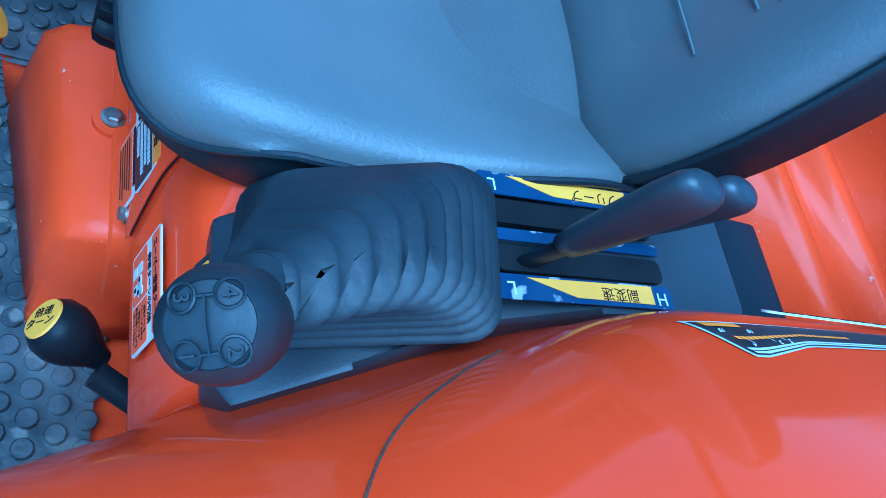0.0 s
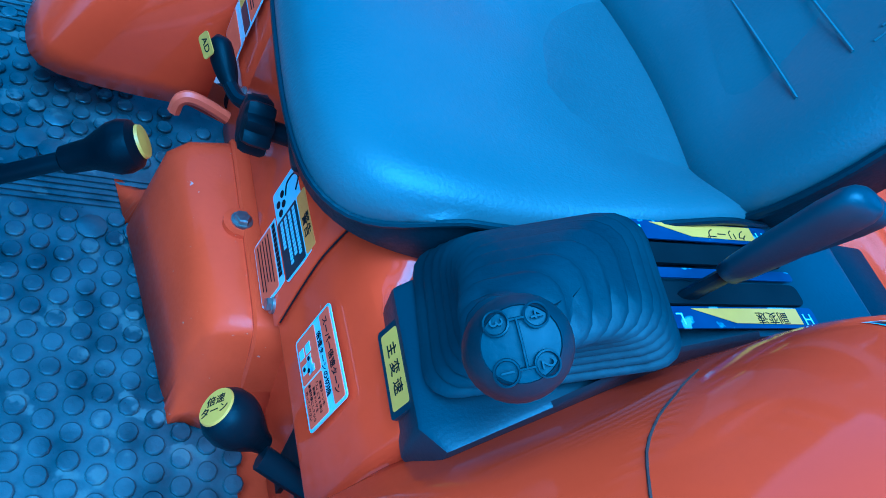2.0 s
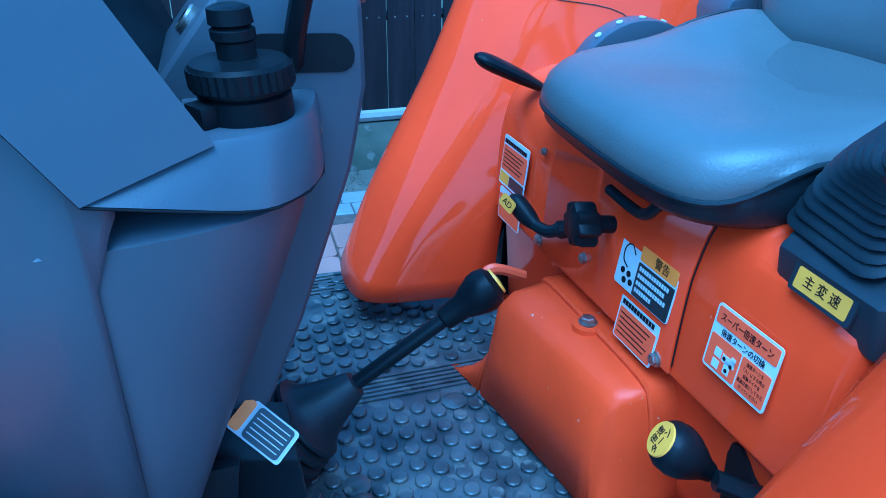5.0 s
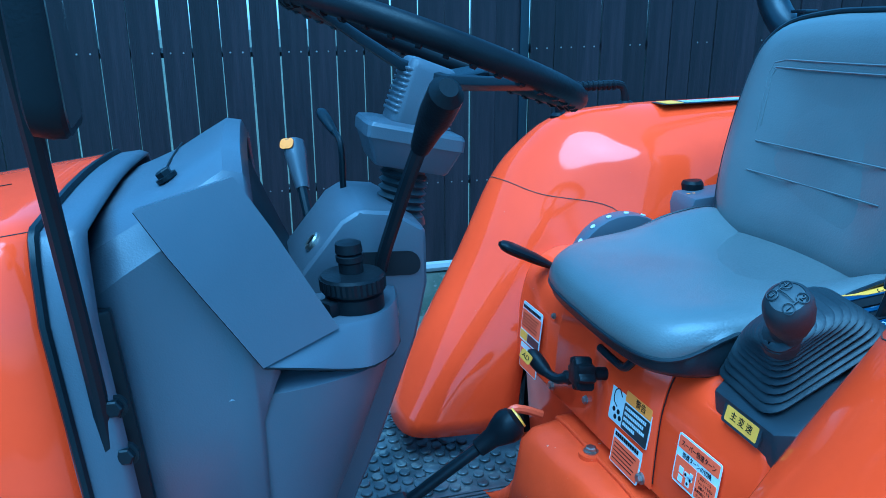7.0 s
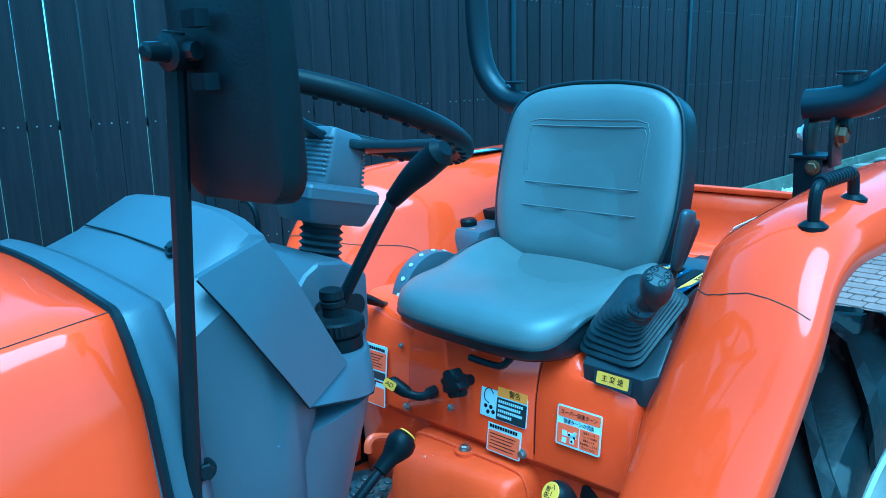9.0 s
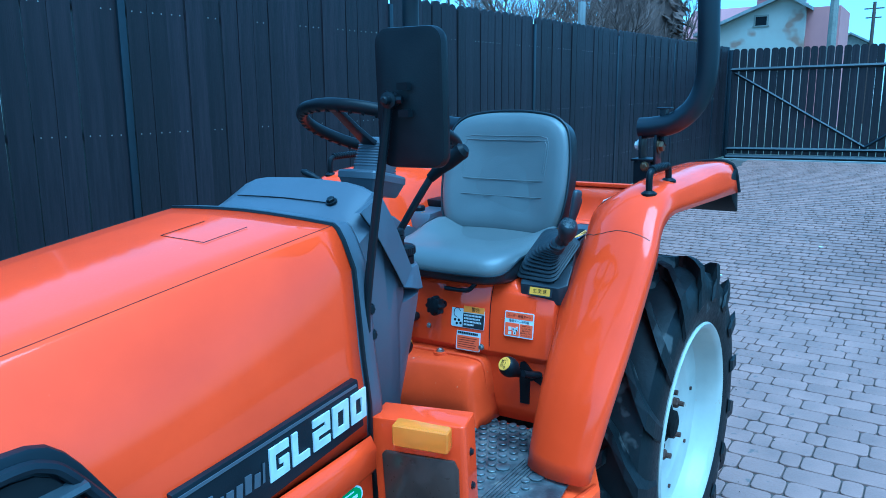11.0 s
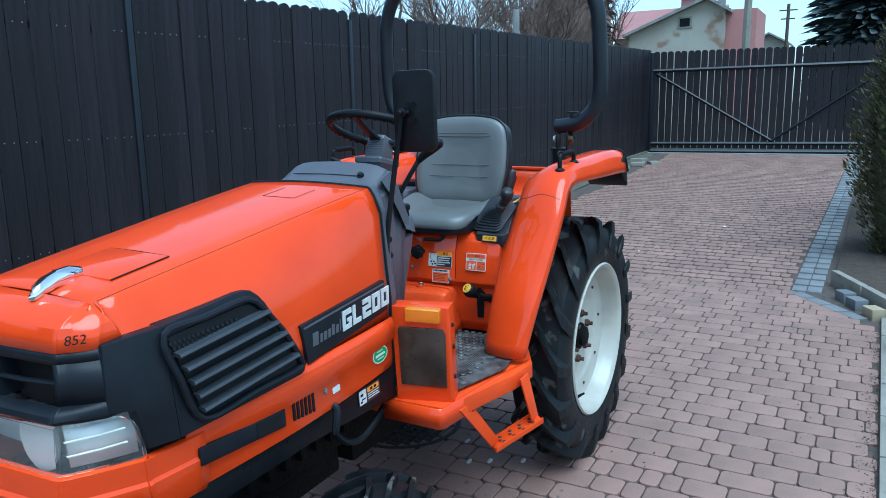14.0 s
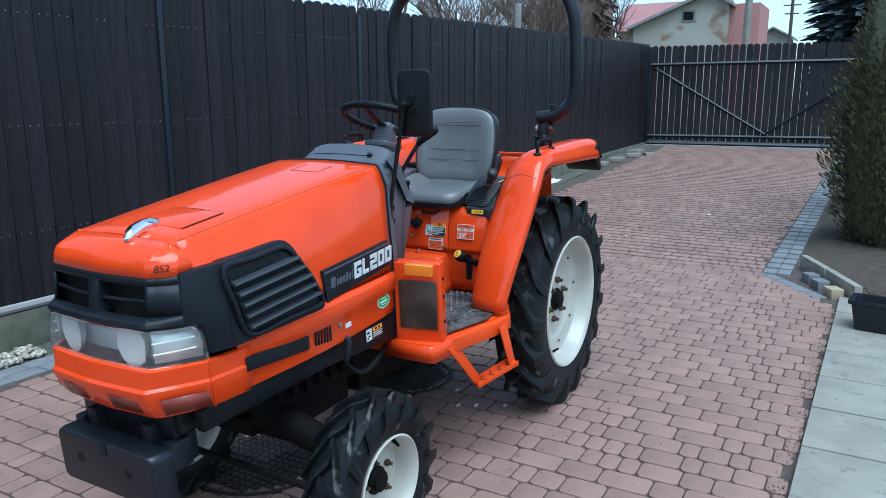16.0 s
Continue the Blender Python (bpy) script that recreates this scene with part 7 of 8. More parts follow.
for i in range(34):
    p = GP + GD * (0.10 + 0.1375 * i)
    ob = new("plank", gate_me)
    ob.parent = gate
    ob.matrix_basis = Matrix.Translation((p.x, p.y, gz)) @ pose(0, 0, 0, 0, rnd.uniform(-0.2, 0.2), 95.7)
def gate_bar(a, b, r, name):
    bm = bmesh.new()
    tube(bm, [GP + GD * a[0] + V(0.035, 0, gz + a[1]), GP + GD * b[0] + V(0.035, 0, gz + b[1])], r, 4)
    part(name, bm, FENCE_STEEL, gate)
for a, b, r, nm in (((0.02, 1.74), (4.55, 1.78), 0.036, "rail"), ((0.02, 0.20), (4.55, 0.22), 0.034, "rail"), ((0.02, 0.04), (4.55, 0.05), 0.055, "rail"), ((0.10, 1.68), (2.45, 0.27), 0.026, "brace"), ((2.45, 0.27), (4.5, 1.72), 0.026, "brace")):
    gate_bar(a, b, r, nm)
for q in (-0.08, 0.0, 4.6):
    bm = bmesh.new()
    p = GP + GD * q
    box(bm, (p.x - 0.04, p.y - 0.04, 0.35), (p.x + 0.05, p.y + 0.04, gz + (2.18 if q else 2.12)))
    part("gate_post", bm, FENCE_STEEL, gate, bevel=0.004)
bm = bmesh.new()
box(bm, (-0.07, -0.2, 0.36), (0.07, 5.4, 0.494), Matrix.Translation((GP.x + 0.12, GP.y, 0)) @ pose(0, 0, 0, 0, 0, 5.7))
part("gate_sill", bm, CONCRETE, gate, "pale concrete gate track", bevel=0.005)

# ---- verge between drive and fence: kerb, turf, pebbles ----
def strip_sheet(name, offs, z, mat, s0=-7.2, s1=13.0, n=22, wob=0.0):
    bm = bmesh.new()
    r2 = random.Random(3)
    rows = []
    for i in range(n + 1):
        s = s0 + (s1 - s0) * i / n
        rows.append([fence_at(s, o, z + rise((FP + FD * s).x) + r2.uniform(-wob, wob)) for o in offs])
    loft(bm, rows, caps=False, closed=False)
    return part(name, bm, mat)


tagged(strip_sheet("verge", (0.05, 0.10, 0.15, 0.20, 0.25, 0.30), 0.0, GRASS_G, n=60, wob=0.012), "narrow verge of mossy winter turf", "verge", kind="structure")
for s_at, o_at, ln, wd, turn in ((10.2, 0.30, 0.55, 0.24, 2), (10.9, 0.42, 0.46, 0.26, 9), (11.5, 0.28, 0.50, 0.25, -4), (9.5, 0.22, 0.50, 0.20, 1), (11.1, 0.66, 0.36, 0.16, 22)):
    c = fence_at(s_at, o_at, rise((FP + FD * s_at).x))
    bm = bmesh.new()
    box(bm, (-ln / 2, -wd / 2, -0.02), (ln / 2, wd / 2, 0.055), Matrix.Translation(c) @ pose(0, 0, 0, 2, -2, 4 + turn))
    tagged(part("loose_slab", bm, SLAB, bevel=0.006), "loose grey concrete slab at the fence foot", "slab", "loose slabs by the gate")
bm = bmesh.new()
r2 = random.Random(11)
for i in range(900):
    s = r2.uniform(-3.4, -1.25)
    o = 0.07 + 0.20 * r2.random() + 0.02 * math.sin(s * 3)
    c = fence_at(s, o, 0.006 + 0.02 * r2.random())
    r = r2.uniform(0.010, 0.022)
    m = Matrix.Translation(c) @ pose(0, 0, 0, r2.uniform(0, 40), r2.uniform(0, 40), r2.uniform(0, 360)) @ Matrix.Diagonal((1.3 * r, r, 0.7 * r, 1))
    lathe(bm, [(0.35, -0.9), (0.9, -0.4), (1.0, 0.15), (0.75, 0.65), (0.25, 0.95)], 7, m)
tagged(part("pebbles", bm, STONE, sharp=60), "pale rounded pebbles along the fence foot", "pebbles", kind="stuff")
bm = bmesh.new()
for i in range(2600):
    s = r2.uniform(-4.4, 4.5)
    o = r2.uniform(0.06, 0.29)
    c = fence_at(s, o, rise((FP + FD * s).x))
    h, a = r2.uniform(0.012, 0.04), r2.uniform(0, 6.28)
    d, w = V(math.cos(a), math.sin(a), 0) * h * 0.6, V(-math.sin(a), math.cos(a), 0) * 0.002
    v = [bm.verts.new(p) for p in (c - w, c + w, c + d + V(0, 0, h))]
    bm.faces.new(v)
tagged(part("grass", bm, GRASS_G), "short winter grass blades on the verge", "grass", kind="stuff")

# ---- kerbs, slabs and bed on the garden side ----
terrace = thing("terrace", "edge of a terrace in pale concrete slabs beside the drive", "terrace", kind="structure")
def slab_edge(x):
    return 1.692 - 0.018 * x
x = 4.4
r2 = random.Random(5)
while x > -2.6:
    l = 0.49
    bm = bmesh.new()
    a, b = slab_edge(x), slab_edge(x - l + 0.008)
    prism(bm, [(x, a), (x, a + 0.36), (x - l + 0.008, b + 0.36), (x - l + 0.008, b)], "z", -0.04, 0.030 + r2.uniform(-0.003, 0.003))
    part("slab", bm, SLAB, terrace, bevel=0.006)
    bm = bmesh.new()
    prism(bm, [(x, a + 0.368), (x, a + 2.4), (x - l + 0.008, b + 2.4), (x - l + 0.008, b + 0.368)], "z", -0.04, 0.026 + r2.uniform(-0.003, 0.003))
    part("slab", bm, SLAB, terrace, bevel=0.006)
    x -= l
border = thing("border", "strip of grey concrete pavers edging the drive", "border", kind="structure")
x = -3.62
for i in range(46):
    for j in (0, 1):
        l = 0.20
        y = 1.110 + 0.115 * j - 0.027 * (x + 3.65)
        bm = bmesh.new()
        box(bm, (x - l + 0.006, y, -0.03 + rise(x)), (x, y + 0.109, 0.006 + rise(x)))
        part("paver", bm, PAVER_GREY, border, bevel=0.006)
    x -= 0.205
a0, b0 = V(-3.56, 1.14, 0), V(-2.78, 1.72, 0)
d = (b0 - a0).normalized()
for i in range(4):
    bm = bmesh.new()
    box(bm, (0, -0.055, -0.03), (0.195, 0.055, 0.006), Matrix.Translation(a0 + d * 0.205 * i) @ pose(0, 0, 0, 0, 0, math.degrees(math.atan2(d.y, d.x))))
    part("paver", bm, PAVER_GREY, border, bevel=0.006)
bed = thing("plant_bed", "planting bed of brown soil and leaf litter with concrete edging", "bed", kind="structure")
bm = bmesh.new()
loft(bm, [[(x, y, zb + rise(x)) for x, y in ((-3.88, 1.46), (-3.02, 1.88), (-2.78, 2.12), (-2.78, 5.5), (-4.2, 5.5), (-8.0, 5.5), (-12.5, 5.5), (-12.5, 1.62), (-8.0, 1.50), (-4.2, 1.42))] for zb in (-0.05, 0.045)])
part("soil", bm, SOIL, bed)
for (xa, ya), (xb, yb), h in (((-3.95, 1.41), (-3.45, 1.63), 0.135), ((-3.43, 1.64), (-2.88, 1.87), 0.135)):
    bm = bmesh.new()
    dd = V(xb - xa, yb - ya, 0)
    box(bm, (0, -0.03, -0.03), (dd.length, 0.03, h), Matrix.Translation((xa, ya, 0)) @ pose(0, 0, 0, 0, 0, math.degrees(math.atan2(dd.y, dd.x))))
    part("edging", bm, SLAB, bed, "concrete edging board", bevel=0.008)
for (px, py), mt in (((-3.45, 1.51), PAVER_GREY), ((-3.25, 1.59), PAVER_GREY), ((-3.01, 1.70), surface("sandstone_block", (0.36, 0.30, 0.19), (0.30, 0.24, 0.15), 12, 0.8, 0, 0.003, 90))):
    bm = bmesh.new()
    box(bm, (-0.085, -0.05, -0.02), (0.085, 0.05, 0.075), Matrix.Translation((px, py, 0)) @ pose(0, 0, 0, 2, -3, 24))
    part("stone_block", bm, mt, bed, bevel=0.012)
bm = bmesh.new()
r2 = random.Random(21)
for i in range(500):
    c = V(r2.uniform(-3.85, -2.75), 0, 0)
    c.y = 1.43 + (c.x + 3.88) * 0.42 + (r2.random() ** 1.5) * 0.8 - 0.05
    c.z = 0.05 + 0.006 * r2.random()
    if c.y < 1.48 + (c.x + 3.88) * 0.42:
        c.z = 0.012
    m = Matrix.Translation(c) @ pose(0, 0, 0, r2.uniform(-25, 25), r2.uniform(-25, 25), r2.uniform(0, 360))
    q = r2.uniform(0.008, 0.02)
    v = [bm.verts.new(m @ V(*p)) for p in ((-q, 0, 0), (0, -q * 0.5, 0.002), (q, 0, 0), (0, q * 0.5, 0.003))]
    bm.faces.new(v)
tagged(part("leaf_litter", bm, RUST), "dead brown leaves on soil", "leaves", kind="stuff")


# ---- plants ----
def tuft_crown(bm, centre, height, radius, count, seed, size, taper=0.75, droop=0.2, upward=0.5):
    """A crown of many small flat sprays, with gaps and an uneven edge."""
    r2 = random.Random(seed)
    for i in range(count):
        f = r2.random() ** 0.85
        z = height * f
        rmax = radius * (math.sin(math.pi * min(1, 0.18 + f * 0.82)) ** taper) * (0.86 + 0.14 * math.sin(7 * f + 3 * seed))
        a = r2.uniform(0, 2 * math.pi)
        rr = rmax * (0.62 + 0.42 * r2.random()) * (0.9 + 0.12 * math.sin(5 * a + seed) + 0.08 * math.sin(11 * a + 9 * f))
        c = centre + V(rr * math.cos(a), rr * math.sin(a), z)
        out = V(math.cos(a), math.sin(a), upward * r2.uniform(0.4, 1.6) - droop).normalized()
        side = out.cross(V(0, 0, 1)).normalized()
        up = side.cross(out)
        tw = r2.uniform(-0.9, 0.9)
        side = side * math.cos(tw) + up * math.sin(tw)
        q = size * r2.uniform(0.6, 1.4)
        v = [bm.verts.new(c + out * q * a2 + side * q * b2) for a2, b2 in ((-0.5, -0.12), (0.1, -0.34), (0.75, -0.10), (1.0, 0.0), (0.7, 0.14), (0.05, 0.32), (-0.5, 0.10))]
        bm.faces.new(v)


def conifer(name, label, at, height, radius, count, size, mat, seed, taper, upward, droop):
    ob = thing(name, label, "tree", "conifers" if name == "thuja_tree" else "", at=at)
    bm = bmesh.new()
    tube(bm, [(0, 0, 0), (0.01, 0, height * 0.5), (0, 0, height * 0.95)], [radius * 0.12, radius * 0.08, 0.01], 8)
    part("trunk", bm, BARK, ob)
    bm = bmesh.new()
    tuft_crown(bm, V(0, 0, 0.03), height, radius, count, seed, size, taper, droop, upward)
    part("crown", bm, mat, ob)
    bm = bmesh.new()
    prof = [(radius * 0.62 * (math.sin(math.pi * min(1, 0.18 + f * 0.82)) ** taper), height * f) for f in (0.02, 0.12, 0.3, 0.5, 0.7, 0.85, 0.97)]
    lathe(bm, prof, 14)
    for v in bm.verts:
        v.co += noise.noise_vector(v.co * 3) * radius * 0.14
    part("inner_growth", bm, mat, ob)
    return ob


conifer("thuja_tree", "dense green-brown thuja with feathery sprays beside the drive", (-5.05, 2.04, 0.06), 3.2, 0.62, 30000, 0.036, LEAF, 2, 0.55, 1.2, 0.1)
conifer("thuja_tree", "dense thuja behind the first one", (-6.7, 2.3, 0.15), 3.3, 0.70, 9000, 0.055, LEAF, 5, 0.55, 1.2, 0.1)
conifer("spruce_tree", "dark blue-green spruce beyond the gate", (-30.0, 1.9, 0.45), 6.8, 3.1, 8000, 0.40, SPRUCE_L, 9, 0.9, 0.1, 0.35)


conifer("larch_tree", "thin brownish conifer with drooping boughs behind the fence", (-19.2, -6.3, 0.40), 7.5, 1.7, 1500, 0.26, TWIG, 15, 0.9, 0.05, 0.5)


def bare_tree(name, label, at, height, seed, spread=0.55, levels=5):
    ob = thing(name, label, "tree", "bare trees behind the fence", at=at)
    r2 = random.Random(seed)
    limbs, twigs = bmesh.new(), bmesh.new()

    def grow(p, d, length, r, level):
        pts, q = [p], p
        for k in range(4):
            d = (d + V(r2.uniform(-1, 1), r2.uniform(-1, 1), r2.uniform(-0.4, 0.7)) * 0.16).normalized()
            q = q + d * length / 4
            pts.append(q)
        tube(limbs if level < 2 else twigs, pts, [r * (1 - 0.13 * k) for k in range(5)], 7 if level < 2 else 4)
        if level >= levels:
            return
        for k in range(3 if level < 2 else 4):
            a = r2.uniform(0, 2 * math.pi)
            nd = (d + V(math.cos(a), math.sin(a), r2.uniform(-0.1, 0.6)) * spread * r2.uniform(0.7, 1.5)).normalized()
            grow(pts[r2.choice((2, 3, 4))], nd, length * r2.uniform(0.55, 0.8), r * 0.52, level + 1)

    grow(V(0, 0, 0), V(r2.uniform(-0.1, 0.1), r2.uniform(-0.1, 0.1), 1), height * 0.34, height * 0.022, 0)
    part("trunk", limbs, BARK, ob)
    part("crown", twigs, TWIG, ob, "bare brown twigs")


for (x, y), h, sd in (((-9.5, -5.2), 4.6, 1), ((-12.5, -4.6), 5.0, 2), ((-15.5, -6.0), 5.6, 3), ((-18.5, -5.0), 5.2, 4), ((-14, -9.5), 6.5, 6), ((-20, -8.5), 6.2, 8), ((-11.2, -5.6), 4.4, 11), ((-13.9, -5.2), 4.6, 12), ((-16.8, -7.2), 5.4, 13), ((-17.9, -6.2), 6.0, 21), ((-16.2, -5.9), 5.6, 22), ((-19.4, -6.9), 6.4, 23), ((-12.2, -6.6), 5.4, 24), ((-17.2, -8.8), 6.4, 25)):
    bare_tree("bare_tree", "leafless brown tree behind the fence", (x - 0.6, y - 0.4, 0.45), h, sd)

# ---- beyond the gate: houses, poles ----
house = thing("house", "old rendered house with stained gable and red roof", "house", at=(0, -1.12, 0.99))
HX = -38.0
bm = bmesh.new()
prism(bm, [(-8.75, -0.9), (-3.9, -0.9), (-3.9, 5.2), (-4.8, 5.72), (-8.75, 4.18)], "x", HX - 4, HX)
part("wall", bm, RENDER_WALL, house, "pale render with brown stains")
bm = bmesh.new()
prism(bm, [(-9.05, 4.02), (-4.8, 5.70), (-3.6, 4.98), (-3.6, 5.13), (-4.8, 5.87), (-9.05, 4.17)], "x", HX - 4.2, HX + 0.35)
part("roof", bm, CONCRETE, house, "grey eaves and thin roof")
bm = bmesh.new()
box(bm, (HX - 4, -3.9, -0.9), (HX - 0.3, -2.45, 5.15))
part("annex_wall", bm, PINK_WALL, house, "pinkish render")
bm = bmesh.new()
box(bm, (HX - 0.6, -4.35, 5.3), (HX - 0.2, -4.0, 6.3))
part("chimney", bm, CONCRETE, house)
bm = bmesh.new()
for lo, hi in (((-6.22, 4.42), (-6.14, 4.84)), ((-5.62, 4.42), (-5.54, 4.84)), ((-6.22, 4.84), (-5.54, 4.92)), ((-6.26, 4.36), (-5.50, 4.42))):
    box(bm, (HX - 0.05, lo[0], lo[1]), (HX + 0.06, hi[0], hi[1]))
win = part("window", bm, SLAB, house, "small gable window with pale surround")
bm = bmesh.new()
box(bm, (HX - 0.02, -6.14, 4.42), (HX + 0.02, -5.62, 4.84))
part("pane", bm, BLACK, win)
house2 = thing("house", "house with a long red roof and a brick chimney", "house", at=(0, -1.35, 1.15))
bm = bmesh.new()
box(bm, (-49, -10.8, -0.9), (-43, -5.0, 4.4))
part("wall", bm, RENDER_WALL, house2)
bm = bmesh.new()
prism(bm, [(-42.4, 4.2), (-46, 6.15), (-49.6, 4.2)], "y", -11.2, -4.8)
part("roof", bm, ROOF_RED, house2, "faded red roof")
bm = bmesh.new()
box(bm, (-46.4, -7.5, 5.7), (-45.6, -6.8, 6.75))
box(bm, (-46.5, -7.6, 6.65), (-45.5, -6.7, 6.78))
part("chimney", bm, ROOF_RED, house2, "red brick chimney")
house3 = thing("house", "small grey-white house far beyond the gate", "house", at=(0, -1.9, 1.5))
bm = bmesh.new()
prism(bm, [(-4.5, -1.2), (-2.3, -1.2), (-2.3, 4.4), (-3.4, 5.0), (-4.5, 4.4)], "x", -64, -60)
part("wall", bm, SLAB, house3)
bm = bmesh.new()
prism(bm, [(-4.8, 4.28), (-3.4, 5.04), (-2.0, 4.28), (-2.0, 4.42), (-3.4, 5.18), (-4.8, 4.42)], "x", -64.3, -59.7)
part("roof", bm, CONCRETE, house3)


def pole(name, label, x, y, h, r, mat, arms=()):
    bm = bmesh.new()
    tube(bm, [(x, y, 0), (x, y, h)], [r, r * 0.75], 8)
    for z, l in arms:
        box(bm, (x - 0.04, y - l, z), (x + 0.04, y + l, z + 0.07))
    return tagged(part(name, bm, mat), label, "pole")


pole("utility_pole", "pale concrete pole beyond the gate", -24.0, -2.09, 9.0, 0.14, SLAB)
pole("utility_pole", "wooden power pole with crossarms", -48, -3.0, 7.3, 0.12, BARK, ((6.9, 0.5), (6.4, 0.4)))
pole("utility_pole", "concrete pole behind the fence", -10.2, -4.3, 3.3, 0.09, CONCRETE)

# ---- small things along the drive ----
def planter(at, rot):
    ob = thing("planter", "dark blue-black plastic plant trough", "planter", "plant troughs by the bed", at=at)
    ob.rotation_euler = (0, 0, radians(rot))
    bm = bmesh.new()
    rings = []
    for z, k, inner in ((0.0, 0.86, 0), (0.02, 0.88, 0), (0.17, 0.97, 0), (0.175, 1.04, 0), (0.20, 1.04, 0), (0.20, 0.94, 1), (0.13, 0.90, 1)):
        rings.append([(x * k, y * k, z) for x, y in rrect(0.62, 0.24, 0.02)])
    loft(bm, rings)
    part("trough", bm, FENCE_STEEL, ob, "dark plastic trough")
    bm = bmesh.new()
    prism(bm, rrect(0.54, 0.19, 0.02), "z", 0.12, 0.15)
    part("soil", bm, SOIL, ob)


planter((-2.10, 2.14, 0.029), 82)
planter((-4.2, 2.55, 0.070), 60)
mower = thing("garden_machine", "orange and black garden machine on small legs", "machine", at=(-4.5, 2.85, 0.23))
bm = bmesh.new()
loft(bm, [[(x * k, y * k, z) for x, y in rrect(0.40, 0.34, 0.06)] for z, k in ((0.36, 0.9), (0.42, 1.0), (0.52, 1.0), (0.58, 0.85), (0.60, 0.6))])
part("orange_cover", bm, ORANGE, mower)
bm = bmesh.new()
box(bm, (-0.17, -0.14, 0.02), (0.17, 0.14, 0.37))
part("engine", bm, GRIME, mower, bevel=0.02)
for sx in (-0.14, 0.14):
    for sy in (-0.12, 0.12):
        bm = bmesh.new()
        tube(bm, [(sx, sy, -0.16), (sx, sy, 0.03)], 0.015, 8)
        part("leg", bm, ORANGE, mower)


def manhole(at, r):
    ob = thing("manhole_cover", "rusty cast-iron manhole cover set in the paving", "manhole", "manhole covers", at=at)
    bm = bmesh.new()
    lathe(bm, [(r, -0.02), (r, 0.004), (r * 0.93, 0.004), (r * 0.92, -0.001), (0.002, -0.001)], 40)
    part("frame", bm, IRON, ob)
    bm = bmesh.new()
    for i in range(-7, 8):
        for j in range(-7, 8):
            x, y = i * r / 8, j * r / 8
            if math.hypot(x, y) < r * 0.86:
                box(bm, (x - 0.015, y - 0.015, -0.002), (x + 0.015, y + 0.015, 0.005))
    tagged(part("cover", bm, IRON, ob, bevel=0), "studded iron lid", kind="stuff")


manhole((0.11, -0.38, 0.004), 0.30)
manhole((1.27, -0.36, 0.004), 0.30)
bm = bmesh.new()
r2 = random.Random(31)
for x, y in ((0.335, 0.12), (0.22, 0.33), (0.16, 0.02), (0.29, 0.20), (-6.0, 0.2), (-4.5, -0.4)):
    q = 0.016
    lathe(bm, [(q * 0.6, 0.0), (q, 0.004), (q * 0.5, 0.008)], 7, Matrix.Translation((x, y, 0.006 + rise(x))) @ pose(0, 0, 0, 12, 5, 40 * x) @ Matrix.Diagonal((1.4, 0.8, 1, 1)))
tagged(part("litter", bm, LABEL_WHITE), "small white scraps on the paving", "litter", kind="stuff")

# crumpled white sheeting dropped along the fence foot
for cx, length, seed in ((-6.75, 0.55, 3), (-7.55, 0.75, 8)):
    bm = bmesh.new()
    rows = []
    for i in range(26):
        row = []
        for j in range(9):
            u, v = (i / 25 - 0.5) * length, (j / 8 - 0.5) * 0.22
            p = V(u * 7 + seed, v * 14, seed)
            edge = min(1, 4 * min(i, 25 - i) / 25, 3 * min(j, 8 - j) / 8)
            bump = noise.noise(p) + 0.6 * noise.noise(p * 2.3)
            row.append((cx + u + 0.03 * noise.noise(p * 1.7), -2.54 + v + 0.04 * noise.noise(p * 0.7), rise(cx + u) + 0.012 + 0.09 * edge * abs(bump)))
        rows.append(row)
    loft(bm, rows, caps=False, closed=False)
    sheet = part("plastic_sheet", bm, LABEL_WHITE, sharp=20)
    sheet.modifiers.new("thick", "SOLIDIFY").thickness = 0.002
    tagged(sheet, "crumpled white plastic sheeting on the verge", "sheet", "white sheets by the fence")

# dirt and dead leaves gathered along the slabs and in the joints
bm = bmesh.new()
r2 = random.Random(44)
for i in range(1500):
    x = r2.uniform(-2.6, 3.6)
    y = slab_edge(x) - 0.004 - abs(r2.gauss(0, 0.035))
    if r2.random() < 0.22:
        y = r2.uniform(-1.2, 1.5)
    m = Matrix.Translation((x, y, rise(x) + 0.006)) @ pose(0, 0, 0, r2.uniform(-30, 30), r2.uniform(-30, 30), r2.uniform(0, 360))
    q = r2.uniform(0.002, 0.007) * (1.5 if r2.random() < 0.1 else 1)
    v = [bm.verts.new(m @ V(*p)) for p in ((-q, 0, 0), (0, -q * 0.6, 0.001), (q, 0, 0), (0, q * 0.6, 0.002))]
    bm.faces.new(v)
tagged(part("debris", bm, SOIL), "crumbs of soil and dead leaves on the paving", "debris", kind="stuff")

# ---- pavers: those nearest the camera as pieces, the rest joined ----
CR = 0.021
CORNERS = [(1, 1, 0, -CR), (1, 1, -CR * 0.29, -CR * 0.29), (1, 1, -CR, 0), (-1, 1, CR, 0), (-1, 1, CR * 0.29, -CR * 0.29), (-1, 1, 0, -CR), (-1, -1, 0, CR), (-1, -1, CR * 0.29, CR * 0.29), (-1, -1, CR, 0), (1, -1, -CR, 0), (1, -1, -CR * 0.29, CR * 0.29), (1, -1, 0, CR)]


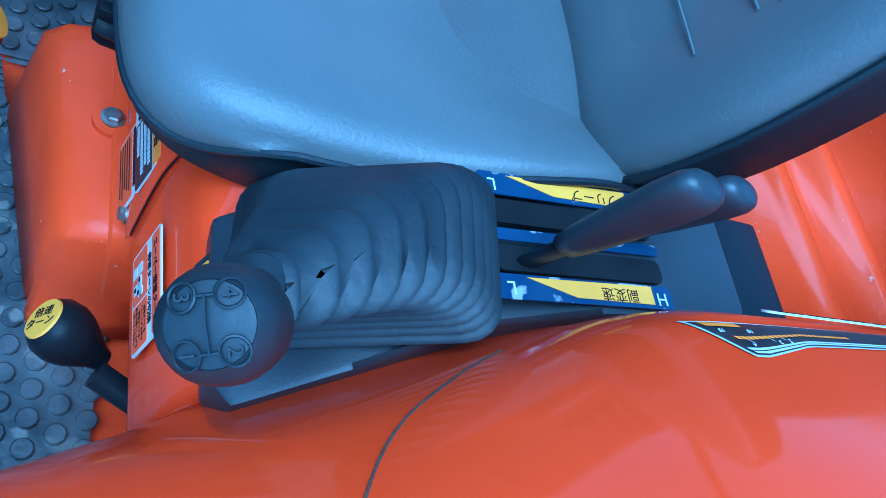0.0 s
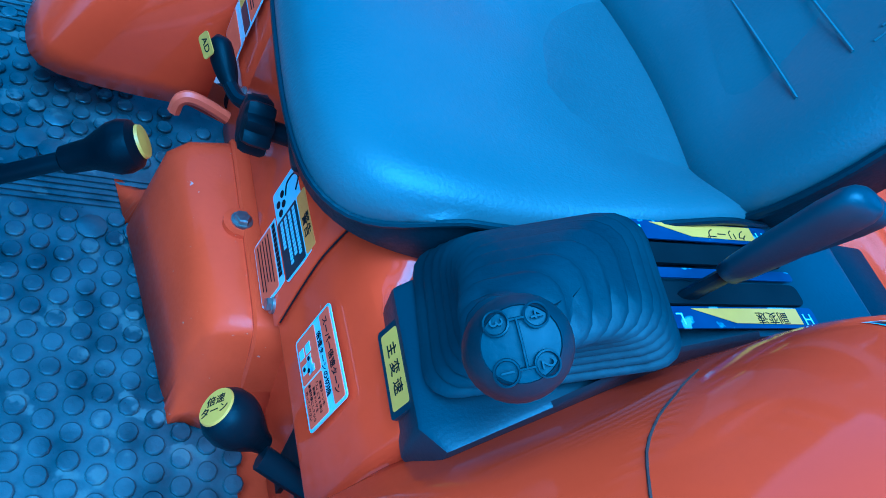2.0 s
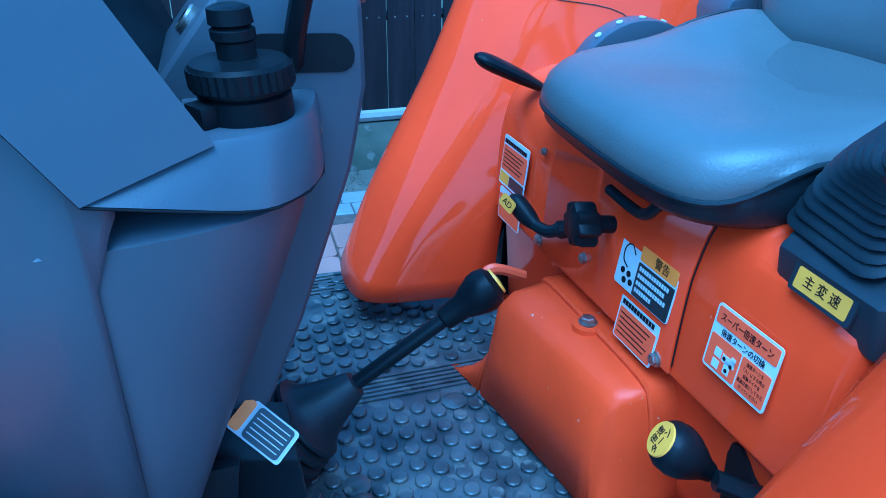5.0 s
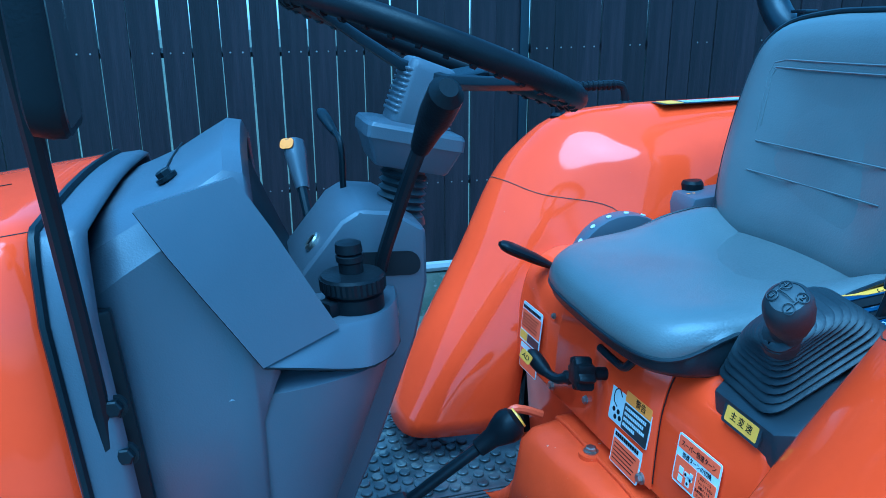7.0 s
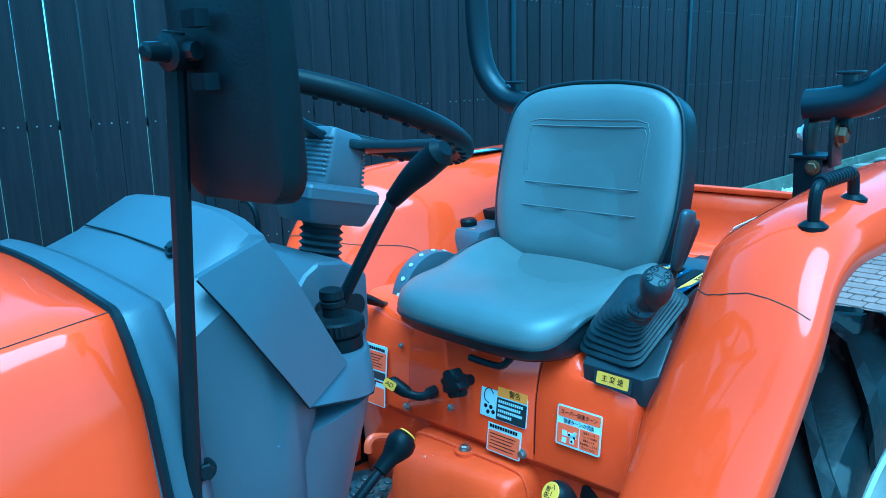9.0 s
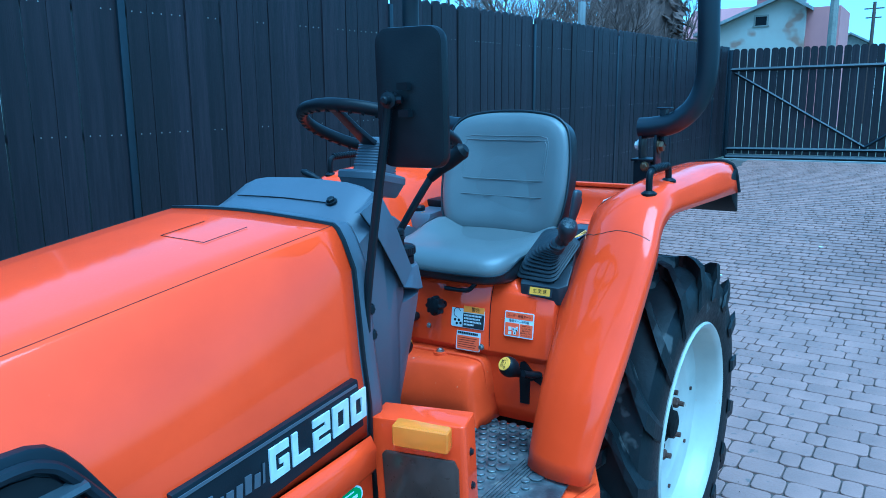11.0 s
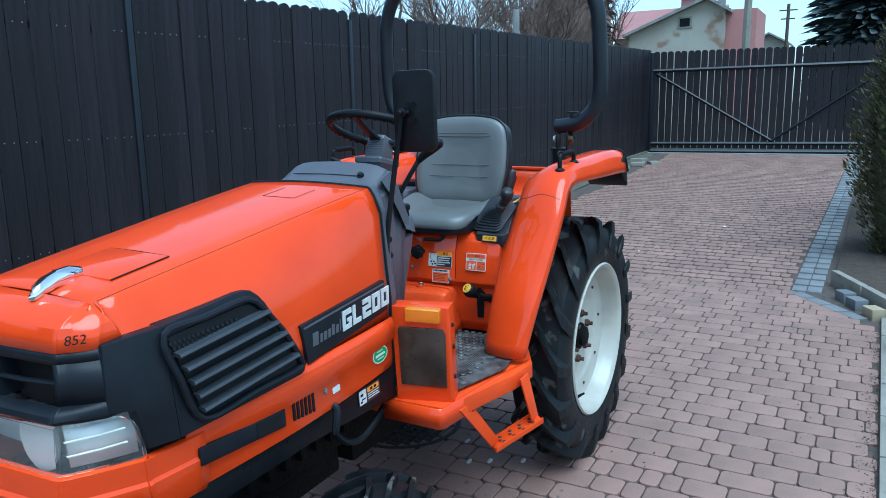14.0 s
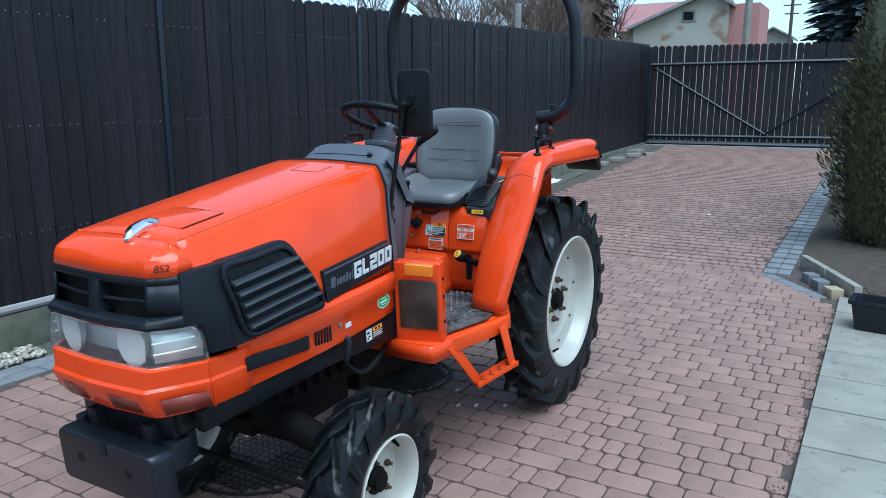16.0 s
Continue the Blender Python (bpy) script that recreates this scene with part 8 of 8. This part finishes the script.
def paver_mesh(l, d):
    bm = bmesh.new()
    h = 0.03
    rings = [[(x * (l / 2 - k) + u, y * (d / 2 - k) + v, z) for x, y, u, v in CORNERS] for k, z in ((0, -h), (0, -0.003), (0.001, -0.001), (0.003, 0.0))]
    loft(bm, rings)
    bmesh.ops.recalc_face_normals(bm, faces=bm.faces)
    me = bpy.data.meshes.new("paver")
    bm.to_mesh(me)
    bm.free()
    me.materials.append(PAVER)
    return me


ROW, LENGTHS = 0.1396, (0.084, 0.128, 0.176, 0.214)
metas = {l: paver_mesh(ROW - 0.0080, l - 0.0058) for l in LENGTHS}
r2 = random.Random(12)
verts, faces = [], []
single = 0
x = 4.429 + 18 * ROW
joints = []
while x > -13.3:
    before, joints = joints, []
    y = -2.19 - 0.010 * (x - 0.6) + r2.uniform(0, 0.1)
    yend = (slab_edge(x) - 0.005) if x > -2.75 else (1.72 - (-2.75 - x) * 0.74 if x > -3.57 else 1.10 - 0.027 * (x + 3.65))
    while y < yend - 0.05:
        fits = [l for l in LENGTHS if min((abs(y + l - q) for q in before), default=1) > 0.026]
        l = r2.choice(fits or LENGTHS)
        joints.append(y + l)
        if y + l > yend:
            l = max(0.06, yend - y)
        zz = rise(x) + r2.uniform(-0.0012, 0.0012) + 0.004
        tilt = (r2.uniform(-0.3, 0.3), r2.uniform(-0.3, 0.3))
        if l in metas and -2.3 < x < 1.9 and y > 0.62 and single < 300:
            ob = new("paver", metas[l])
            ob.parent = pavement
            ob.matrix_basis = pose(x, y + l / 2, zz, tilt[0], tilt[1], r2.uniform(-0.4, 0.4))
            single += 1
        else:
            m = pose(x, y + l / 2, zz, tilt[0], tilt[1], r2.uniform(-0.6, 0.6))
            k0 = len(verts)
            w, d = (ROW - 0.0080) / 2, (l - 0.0058) / 2
            for g, z in ((0, -0.03), (0, -0.003), (0.001, -0.001), (0.003, 0.0)):
                for sx, sy, u, v in CORNERS:
                    verts.append(tuple(m @ V(sx * (w - g) + u, sy * (d - g) + v, z)))
            for q in range(3):
                for i in range(12):
                    j = (i + 1) % 12
                    faces.append((k0 + 12 * q + i, k0 + 12 * q + j, k0 + 12 * q + 12 + j, k0 + 12 * q + 12 + i))
            faces.append(tuple(range(k0 + 36, k0 + 48)))
        y += l
    x -= ROW
# two courses of grey pavers along the verge
bm = bmesh.new()
for k in range(2):
    x = 6.9 - 0.09 * k
    while x > -3.4:
        l = r2.choice((0.15, 0.2, 0.2))
        y = -2.432 + 0.116 * k - 0.010 * (x - 0.6)
        z = rise(x - l / 2) + r2.uniform(0.002, 0.006)
        loft(bm, [[(x + 0.002 - l / 2 + sx * (l / 2 - 0.003 - g), y + 0.058 + sy * (0.055 - g), z + h) for sx, sy in ((-1, -1), (1, -1), (1, 1), (-1, 1))] for g, h in ((0, -0.04), (0, -0.004), (0.004, 0.0))])
        x -= l
border_row = part("grey_paver_rows", bm, PAVER_GREY, pavement)
tagged(border_row, "two courses of grey concrete pavers", kind="stuff")
me = bpy.data.meshes.new("paver_field")
me.from_pydata(verts, [], faces)
me.materials.append(PAVER)
field = new("paver_field", me)
field.parent = pavement
tagged(field, "worn red concrete pavers", kind="stuff")
